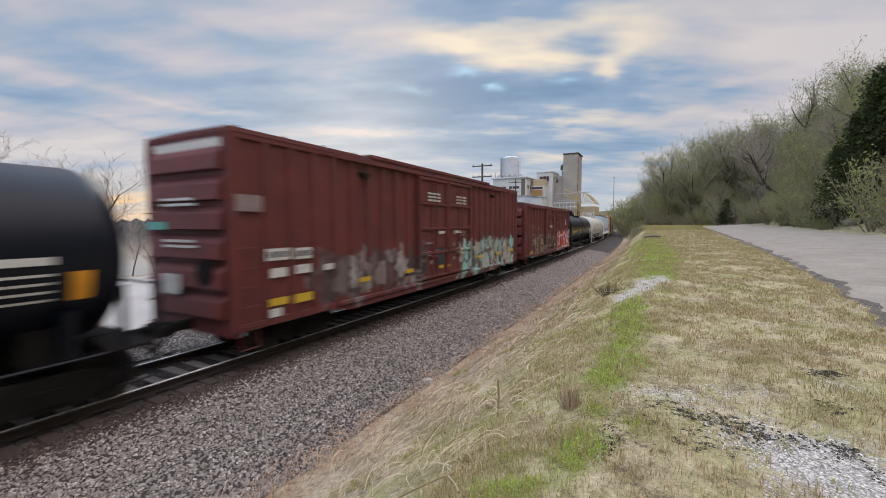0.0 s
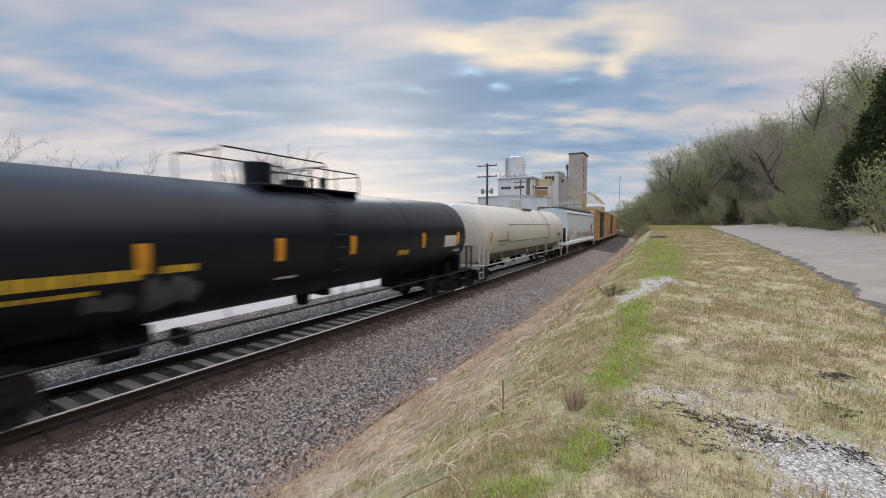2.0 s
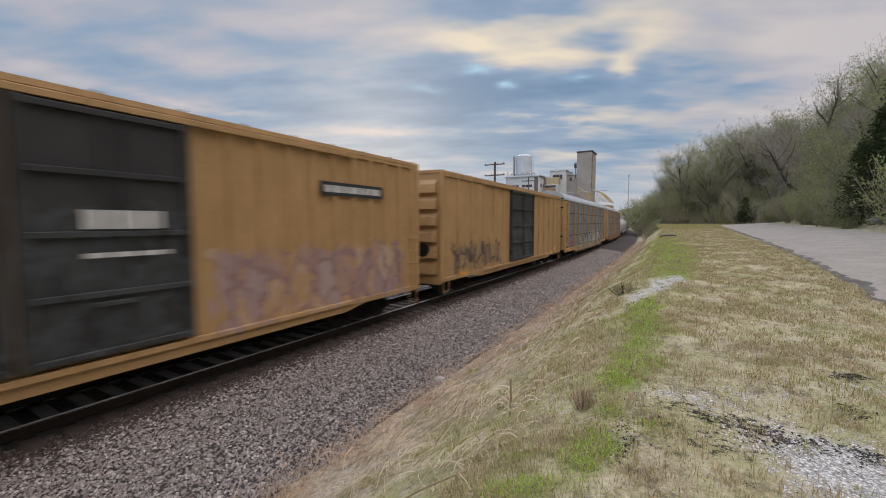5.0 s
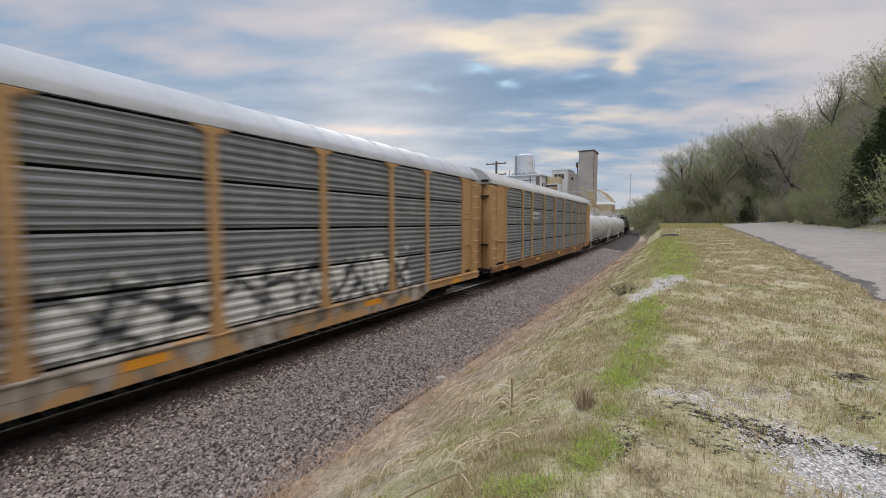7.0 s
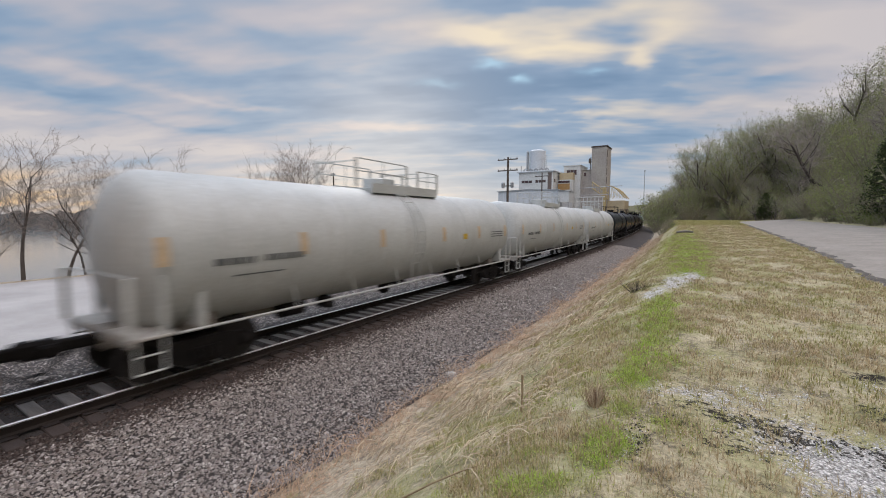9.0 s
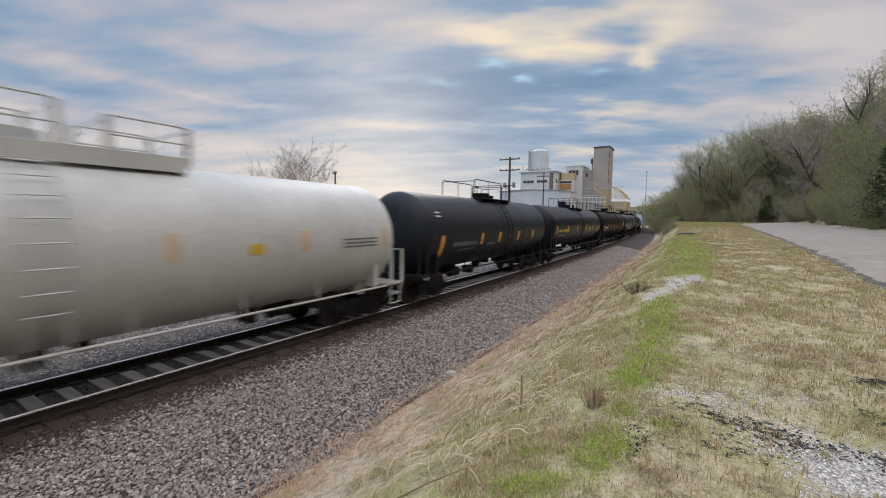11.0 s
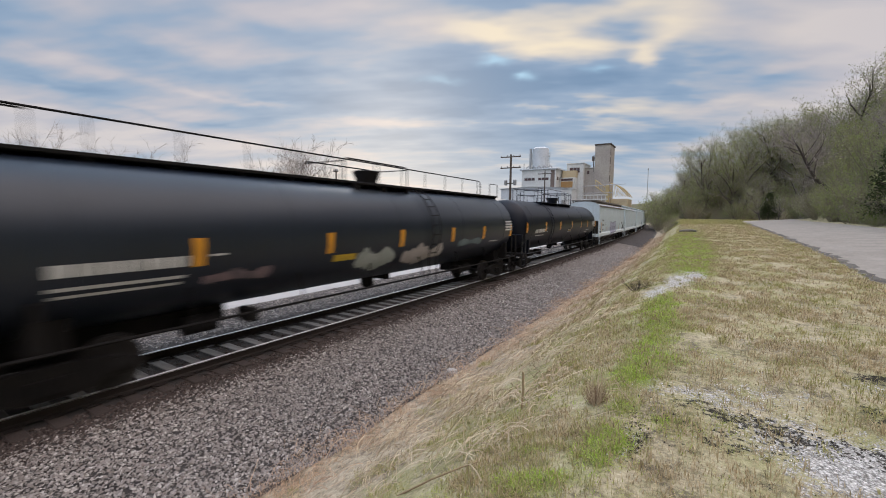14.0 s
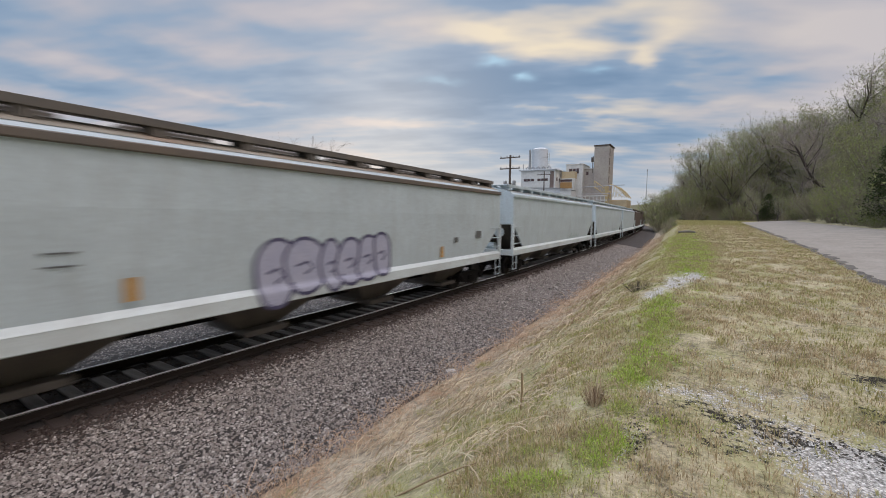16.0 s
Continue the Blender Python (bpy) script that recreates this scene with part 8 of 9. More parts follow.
def shrub(name, label, seed, height, width, leaf, n_leaf, stems=44, leaf_size=0.045, twig=BRUSH):
    rng = np.random.default_rng(seed)
    root = tagged(new(name), label, "shrub", group="brush on the hillside")
    ang, rad = rng.uniform(0, 2 * np.pi, stems), width * rng.uniform(0.05, 0.5, stems)
    p0 = np.stack([0.35 * rad * np.cos(ang), 0.35 * rad * np.sin(ang), np.full(stems, -0.25)], 1)
    hgt = height * rng.uniform(0.5, 1.0, stems)
    p1 = np.stack([rad * 1.6 * np.cos(ang), rad * 1.6 * np.sin(ang), hgt], 1) + rng.normal(0, 0.1, (stems, 3))
    k = rng.integers(0, stems, stems * 4)
    t = rng.uniform(0.3, 1.0, stems * 4)
    s0 = p0[k] + (p1[k] - p0[k]) * t[:, None]
    s1 = s0 + rng.normal(0, 0.22 * height / 2, (stems * 4, 3)) + [0, 0, 0.18 * height / 2]
    v, f = join([tube_arrays(p0, p1, np.full(stems, 0.02), np.full(stems, 0.008), 3), tube_arrays(s0, s1, np.full(stems * 4, 0.009), np.full(stems * 4, 0.004), 3)])
    place("stem_tangle", raw_mesh("stem_tangle", v, f, twig, False), root)
    i = rng.integers(0, len(s1), n_leaf)
    v, f = cards(rng, s1[i] + rng.normal(0, 0.12, (n_leaf, 3)), leaf_size)
    place("foliage", raw_mesh("foliage", v, f, leaf, False), root)
    return root


def on_land(x, y, rz, s):
    return pose(x, y, float(land(x, y)) - 0.05, 0, 0, rz) @ Matrix.Scale(s, 4)


def canopy(x, y):
    """Height of the top of the woods above a place on the hillside."""
    return 3.14 + math.hypot(x, y) * math.tan(radians(float(np.interp(math.degrees(math.atan2(x, y)), [-12, -8, -5.5, -3.5, -1.7, 1.4, 3.7, 5.8, 8.4, 10.8, 11.6, 13.3, 15, 16.5, 18.2, 22, 40], [2.5, 3.0, 3.8, 6.9, 9.8, 9.1, 9.8, 10.1, 10.6, 12.0, 13.5, 15.3, 16.3, 16.9, 19.2, 23, 34]))))


def plant_woods():
    rng = np.random.default_rng(11)
    kinds = [tree("tree", "tall bare deciduous tree with fine grey twigs", 1, 14, 0.36, 4, (3, 2, 2, 2), first=0.2),
             tree("tree", "spreading bare tree with dark limbs", 2, 13, 0.46, 4, (3, 2, 2, 2), up=0.15, lean=0.15, first=0.2),
             tree("tree", "budding tree with olive brown haze of leaves", 3, 12, 0.36, 3, (3, 3, 2), BUD_LEAF, 4200, 0.055, first=0.1),
             tree("tree", "budding tree with olive brown haze of leaves", 4, 13, 0.40, 3, (3, 3, 2), BUD_LEAF, 4200, 0.055, first=0.1),
             tree("tree", "young tree in fresh yellow-green leaf", 5, 9, 0.38, 3, (3, 3, 2), SPRING_LEAF, 3200, 0.055, first=0.1),
             cedar("cedar_tree", "dark green conical cedar tree", 6, 9, 2.6),
             tree("tree", "tall bare deciduous tree with fine grey twigs", 8, 15, 0.34, 4, (3, 2, 2, 2), up=0.5, first=0.2)]
    used = [False] * len(kinds)

    tall = (14, 13, 12, 13, 9, 9, 15)

    def put(k, x, y, s):
        # the canopy follows the slope and stays under its skyline
        room = canopy(x, y) - float(land(x, y))
        s = min(s, room * rng.uniform(0.64, 0.83) / tall[k])
        if s < 0.28:
            return
        m = on_land(x, y, rng.uniform(0, 360), s)
        if not used[k]:
            kinds[k].matrix_basis = m
            used[k] = True
        else:
            copy_thing(kinds[k], m)

    # trees on the slope beyond the road
    for k in range(52):
        y = rng.uniform(22, 106)
        w = 1.5 + 24 * rng.random()
        x = float(road_edge(min(y, 92))) + 9.8 + w
        kind = rng.choice([0, 1, 2, 3, 6, 4], p=[0.26, 0.24, 0.16, 0.12, 0.18, 0.04])
        if y < 80 and kind in (2, 3, 4):
            kind = 0
        put(kind, x, y, rng.uniform(0.95, 1.35) * (0.6 if w < 3.5 else 1))
    # the end of the hill beside the line
    for k in range(92):
        y = rng.uniform(120, 146)
        lo = float(track_x(y)) + 7.6
        x = lo + (48 - lo) * rng.random() ** 0.85
        edge = min(x - lo, 14) / 14
        kind = rng.choice([0, 2, 3, 6, 1, 4], p=[0.14, 0.30, 0.30, 0.10, 0.10, 0.06])
        put(kind, x, y, rng.uniform(1.0, 1.6) * (0.5 + 0.5 * edge))
    # woods going on along the line
    for k in range(40):
        y = rng.uniform(150, 330)
        put(rng.choice([2, 3, 0]), float(track_x(y)) + 8.5 + 16 * rng.random(), y, rng.uniform(0.6, 0.9))
    # dark cedars and near green growth at the right
    for x, y, s, k in ((14.8, 53.0, 0.9, 5), (15.6, 51.0, 1.15, 5), (16.4, 49.5, 1.3, 5), (17.2, 52.0, 1.35, 5), (15.0, 47.5, 0.8, 5), (10.5, 101, 0.55, 5), (11.5, 102, 0.68, 5), (12.5, 101, 0.55, 5), (11.0, 103, 0.5, 5), (10.0, 99, 0.42, 2), (12.6, 98.5, 0.42, 3), (16.6, 55.5, 0.75, 5), (17.9, 58, 0.9, 5), (18.2, 54.5, 0.9, 5), (16.0, 51, 0.5, 5), (19.4, 57, 0.95, 5), (19.5, 50, 0.8, 5), (17.6, 62, 0.6, 4), (17.0, 57.5, 0.45, 4), (22.5, 70, 1.05, 0), (25, 62, 1.15, 1), (24, 56, 1.1, 6), (21.5, 76, 0.95, 1),
                       (27, 66, 1.1, 0), (22, 88, 0.85, 1), (23.5, 50, 1.15, 1), (17.5, 121, 0.8, 2), (13.0, 121, 0.8, 3), (9.5, 121, 0.75, 2), (21.5, 121, 0.8, 3), (-4.0, 137, 1.3, 1), (-1.5, 141, 1.3, 0), (24, 104, 1.1, 1)):
        put(k, x, y, s)
    # a dark bare tree leaning out of the slope over the road
    lt = tree("tree", "dark bare tree leaning far out over the road", 61, 15, 0.40, 4, (3, 3, 2, 2), lean=-1.15, up=0.22, first=0.35, twig_r=0.02)
    lt.matrix_basis = on_land(17.4, 78.0, 0, 1.0)
    brush = [shrub("shrub", "tangled brown brush with a few leaf buds", 21, 2.4, 2.6, BUD_LEAF, 700),
             shrub("shrub", "dry grey-brown thicket of thin stems", 22, 2.0, 2.8, BRUSH, 500),
             shrub("shrub", "olive green bush coming into bud", 23, 2.6, 2.6, BUD_LEAF, 1200),
             shrub("shrub", "fresh green leafy spring bush", 24, 2.2, 2.4, SPRING_LEAF, 1200)]
    first = [True] * 4

    def put_brush(k, x, y, s):
        m = on_land(x, y, rng.uniform(0, 360), s)
        if first[k]:
            brush[k].matrix_basis = m
            first[k] = False
        else:
            copy_thing(brush[k], m)

    for k in range(170):
        y = 18 + 86 * rng.random()
        w = 14 * rng.random() ** 2.0
        if 34 < y < 62 and w < 2.6 and rng.random() < 0.75:
            continue
        put_brush(rng.choice(4, p=[0.36, 0.26, 0.24, 0.14]), float(road_edge(min(y, 92))) + 9.7 + w, y, rng.uniform(0.7, 1.6))
    # fresh green bushes over the ledges
    for x, y, k, sc in ((13.4, 51, 3, 0.8), (14.0, 53.5, 3, 1.0), (15.0, 56, 2, 1.1), (14.2, 58, 3, 0.8), (15.8, 46, 3, 1.0), (16.4, 44.5, 3, 0.9), (14.6, 61, 2, 1.0), (15.2, 66, 3, 0.9), (15.0, 72, 2, 1.1), (17.0, 47.5, 3, 1.1), (17.8, 50, 3, 1.2), (16.6, 54, 3, 1.1), (18.4, 52.5, 3, 1.2)):
        put_brush(k, x, y, sc)
    for k in range(130):
        y = 117 + 24 * rng.random()
        lo = float(track_x(y)) + 5.6
        x = lo + (40 - lo) * rng.random() ** 1.3
        put_brush(rng.choice(4, p=[0.34, 0.2, 0.40, 0.06]), x, y, rng.uniform(1.0, 2.1))
    for k in range(26):
        y = 70 + 50 * rng.random()
        put_brush(rng.choice(4, p=[0.3, 0.3, 0.1, 0.3]), float(track_x(y)) + 6.2 + 2.2 * rng.random(), y, rng.uniform(0.25, 0.5))


plant_woods()


def plant_riverside():
    rng = np.random.default_rng(5)
    a = tree("tree", "bare riverside tree against the evening sky", 31, 9.0, 0.36, 4, (2, 2, 3, 2), first=0.35, twig_r=0.007, girth=0.012, group="bare trees along the river bank")
    b = tree("tree", "bare riverside tree with several thin stems", 32, 8.0, 0.42, 4, (2, 2, 3, 2), first=0.2, lean=0.2, twig_r=0.007, girth=0.012, group="bare trees along the river bank")
    spots = [(-37, 13.5, 1.18, a), (-37, 12.0, 1.1, b), (-37.5, 14.8, 0.95, b), (-36.5, 9.6, 1.1, b), (-37, 7.6, 1.08, a), (-37.5, 5.2, 1.1, b), (-36, 3.2, 1.0, a), (-37.5, 25.6, 1.45, b), (-38.5, 23.4, 1.1, a), (-36.5, 16.0, 0.55, b),
             (-37, 6.4, 0.8, b), (-38, 18.5, 0.6, a), (-38, 0.5, 1.1, b), (-37, -4, 1.1, a), (-38, 28.6, 1.4, a), (-37, 31.6, 1.45, b), (-37.5, 11.0, 0.8, a)]
    done = set()
    for x, y, s, k in spots:
        m = on_land(x, y, rng.uniform(0, 360), s)
        if k.name not in done:
            k.matrix_basis = m
            done.add(k.name)
        else:
            copy_thing(k, m)
    # far shore: wooded low ridge across the river
    n, m = 240, 7
    ang = np.radians(np.linspace(-100, -7, n))
    rng = np.random.default_rng(9)
    top = 5.2 + 2.2 * np.sin(np.arange(n) * 0.11) + rng.normal(0, 0.9, n) + 1.5 * np.sin(np.arange(n) * 0.37)
    v = []
    for j in range(m):
        r = 300 + j * 9 + rng.normal(0, 2, n)
        h = np.array([-3.2, 0.5, 0.8, 1.0, 0.95, 0.9, 0.0])[j]
        z = np.where(h < -1, -3.2, -2.5 + (top + 2.5) * h + rng.normal(0, 0.6, n) * (h > 0.3))
        v.append(np.stack([r * np.sin(ang), r * np.cos(ang), z], 1))
    v = np.concatenate(v)
    i = (np.arange(m - 1)[:, None] * n + np.arange(n - 1)[None, :]).ravel()
    tagged(new("far_shore", raw_mesh("far_shore", v, np.stack([i, i + 1, i + n + 1, i + n], 1), FAR_WOOD, False)), "dim wooded far shore of the river", "backdrop", kind="structure")


plant_riverside()


# ---------------------------------------------------------------- loose stone, grass and weeds
STONE = island_material("crushed ballast stone", [(0.146, 0.129, 0.117), (0.258, 0.230, 0.208), (0.353, 0.318, 0.292), (0.189, 0.163, 0.146), (0.310, 0.275, 0.249), (0.241, 0.203, 0.181), (0.396, 0.359, 0.327), (0.533, 0.490, 0.447)], 0.9)
DUSTY_STONE = island_material("ballast in brown dust", [(0.050, 0.038, 0.034), (0.085, 0.064, 0.056), (0.12, 0.095, 0.084), (0.06, 0.045, 0.040), (0.16, 0.135, 0.12)], 0.95, spec=0.1)
DRY_GRASS = island_material("dry grass", [(0.426, 0.325, 0.207), (0.571, 0.459, 0.308), (0.504, 0.381, 0.246), (0.672, 0.560, 0.398), (0.370, 0.269, 0.174), (0.594, 0.448, 0.302), (0.381, 0.358, 0.179)], 0.8, trans=0.35)
TURF_STRAW = island_material("straw turf", [(0.370, 0.285, 0.158), (0.502, 0.398, 0.234), (0.436, 0.342, 0.193), (0.620, 0.503, 0.327), (0.224, 0.167, 0.099), (0.541, 0.428, 0.263)], 0.85, trans=0.3)
OLIVE = island_material("olive turf", [(0.261, 0.248, 0.095), (0.392, 0.362, 0.149), (0.326, 0.320, 0.115), (0.500, 0.440, 0.209), (0.246, 0.213, 0.101)], 0.85, trans=0.3)
STRAW = island_material("pale straw", [(0.504, 0.409, 0.269), (0.638, 0.538, 0.375), (0.426, 0.319, 0.202), (0.706, 0.605, 0.437), (0.325, 0.235, 0.151)], 0.75)
RUSSET = island_material("russet weeds", [(0.324, 0.210, 0.132), (0.432, 0.300, 0.198), (0.504, 0.384, 0.264), (0.264, 0.174, 0.120)], 0.9, trans=0.3)
RUST_GRASS = island_material("rust-brown grass", [(0.484, 0.321, 0.200), (0.617, 0.435, 0.291), (0.411, 0.260, 0.170), (0.702, 0.532, 0.375), (0.556, 0.375, 0.242)], 0.85, trans=0.3)
GREEN_GRASS = island_material("fresh green grass", [(0.338, 0.463, 0.062), (0.450, 0.587, 0.088), (0.388, 0.488, 0.100), (0.512, 0.575, 0.188), (0.275, 0.350, 0.075)], 0.8, trans=0.4)
SOFT_GREEN = island_material("soft green grass", [(0.338, 0.392, 0.094), (0.446, 0.472, 0.138), (0.270, 0.317, 0.075), (0.513, 0.499, 0.200), (0.405, 0.378, 0.163)], 0.85, trans=0.35)
REED = material("dry stalk", (0.34, 0.25, 0.14), (0.26, 0.19, 0.11), rough=0.85, scale=3, fine=20, bump=0.1)
PALE_ROCK = material("pale limestone", (0.48, 0.45, 0.41), (0.38, 0.35, 0.31), rough=0.9, scale=1.2, fine=12, bump=0.5, depth=0.03, dirt=(0.16, 0.14, 0.11), dirt_amount=0.5)
def lushness(x, y):
    """How much fresh grass grows at a place."""
    return sum(np.exp(-0.8 * (((x - a) / c) ** 2 + ((y - b) / d) ** 2)) for a, b, c, d in LAWN)


def spot(x, y, rows):
    return sum(k * np.exp(-0.8 * (((x - a) / c) ** 2 + ((y - b) / d) ** 2)) for a, b, c, d, k in rows)


LEDGE = material("weathered ledge rock", (0.30, 0.28, 0.245), (0.20, 0.185, 0.16), rough=0.95, scale=1.0, fine=10, bump=0.6, depth=0.04, dirt=(0.10, 0.095, 0.07), dirt_amount=0.6, spec=0.1)
MOSS = island_material("dark dead moss", [(0.03, 0.026, 0.022), (0.05, 0.043, 0.034), (0.07, 0.058, 0.042)], 0.95)
CHIP = island_material("pale gravel chips", [(0.412, 0.389, 0.351), (0.539, 0.513, 0.468), (0.647, 0.617, 0.567), (0.333, 0.304, 0.270)], 0.9)


def stones(name, rng, x, y, z, size, mat, flat=0.7):
    n = len(x)
    base = np.array([[1, 0, 0], [-1, 0, 0], [0, 1, 0], [0, -1, 0], [0, 0, 1], [0, 0, -1.0]])
    v = base[None] * rng.uniform(0.6, 1.15, (n, 6, 1)) + rng.normal(0, 0.22, (n, 6, 3))
    a = rng.uniform(0, 2 * np.pi, n)
    t = rng.normal(0, 0.5, n)
    ca, sa, ct, st = np.cos(a), np.sin(a), np.cos(t), np.sin(t)
    vx, vy, vz = v[..., 0], v[..., 1], v[..., 2] * flat
    vy, vz = vy * ct[:, None] - vz * st[:, None], vy * st[:, None] + vz * ct[:, None]
    vx, vy = vx * ca[:, None] - vy * sa[:, None], vx * sa[:, None] + vy * ca[:, None]
    v = np.stack([vx, vy, vz], -1) * size[:, None, None] + np.stack([x, y, z], -1)[:, None, :]
    f = np.array([[0, 2, 4], [2, 1, 4], [1, 3, 4], [3, 0, 4], [0, 1, 2], [0, 3, 1]])
    return raw_mesh(name, v.reshape(-1, 3), (np.arange(n)[:, None, None] * 6 + f[None]).reshape(-1, 3), mat, False)


def blades(name, rng, x, y, h, w, mat, bend=0.5, z=None, way=None, spread=math.pi):
    n = len(x)
    z = land(x, y) - 0.01 if z is None else z
    a = rng.uniform(0, 2 * np.pi, n) if way is None else way + rng.uniform(-spread, spread, n)
    dx, dy = np.cos(a), np.sin(a)
    b = np.clip(rng.normal(bend, bend * 0.5, n), 0.02, 1.6)
    p = np.stack([x, y, z], 1)
    up = np.array([0, 0, 1.0])
    side = np.stack([-dy, dx, 0 * dx], 1) * (w / 2)[:, None]
    fwd = np.stack([dx, dy, 0 * dx], 1)
    t1 = fwd * np.sin(b * 0.4)[:, None] + up * np.cos(b * 0.4)[:, None]
    t2 = fwd * np.sin(b * 1.3)[:, None] + up * np.cos(b * 1.3)[:, None]
    m = p + t1 * (h * 0.55)[:, None]
    e = m + t2 * (h * 0.5)[:, None]
    v = np.stack([p, m + side, e, m - side], 1).reshape(-1, 3)
    return raw_mesh(name, v, np.arange(n * 4).reshape(-1, 4), mat, False)


def scatter(rng, n, x0, x1, y0, y1, near=5.0):
    """More points near the viewer than far away; x0 and x1 may be functions of y."""
    u = rng.random(n)
    y = y0 + near * (np.exp(u * np.log(1 + (y1 - y0) / near)) - 1)
    a = x0(y) if callable(x0) else np.full(n, x0)
    b = x1(y) if callable(x1) else np.full(n, x1)
    return a + (b - a) * rng.random(n), y


def clumped(rng, x, y, k, level, seed):
    return wobble(x, y, k, seed) + 0.5 * wobble(x, y, k * 2.7, seed + 2) + rng.normal(0, 0.25, len(x)) > level


def tufts(name, rng, cx, cy, per, length, width, mat, bend=1.1, spread=0.03):
    """Small tufts: blades leaning out from each centre."""
    n = len(cx)
    a = rng.uniform(0, 2 * np.pi, (n, per))
    rr = np.abs(rng.normal(0, spread, (n, per))) * (1 + cy[:, None] / 25)
    x = (cx[:, None] + rr * np.cos(a)).ravel()
    y = (cy[:, None] + rr * np.sin(a)).ravel()
    size = np.repeat(rng.uniform(0.6, 1.4, n), per)
    h = rng.uniform(length[0], length[1], n * per) * size
    w = rng.uniform(width[0], width[1], n * per) * (1 + y / 9)
    return blades(name, rng, x, y, h, w, mat, bend, way=a.ravel(), spread=0.7)


def long_straws(name, rng, x, y, length, mat, thick=1.0):
    """Long thin dead straws, arching over and lying down."""
    n = len(x)
    a = rng.uniform(0, 2 * np.pi, n)
    rise = rng.uniform(0.05, 0.75, n)
    p = np.stack([x, y, land(x, y)], 1)
    d = np.stack([np.cos(a), np.sin(a), 0 * a], 1)
    side = np.stack([-np.sin(a), np.cos(a), 0 * a], 1)
    curl = rng.normal(0, 0.5, n)
    k = np.array([0, 0.3, 0.6, 0.85, 1.0])
    up = np.array([0, 0.75, 1.0, 0.8, 0.45])
    w = thick * rng.uniform(0.0012, 0.0027, n) * (1 + y / 10)
    vs = []
    for t, u in zip(k, up):
        c = p + d * (length * t)[:, None] + side * (curl * length * t * t)[:, None]
        c[:, 2] = p[:, 2] * (1 - t) + land(c[:, 0], c[:, 1]) * t + rise * length * u * 0.8 + 0.01
        o = side * w[:, None] + np.array([0, 0, 1.0]) * (w * 0.8)[:, None]
        vs += [c - o, c + o]
    v = np.stack(vs, 1).reshape(-1, 3)
    q = np.array([[2 * i, 2 * i + 1, 2 * i + 3, 2 * i + 2] for i in range(4)])
    return raw_mesh(name, v, (np.arange(n)[:, None, None] * 10 + q[None]).reshape(-1, 4), mat, False)


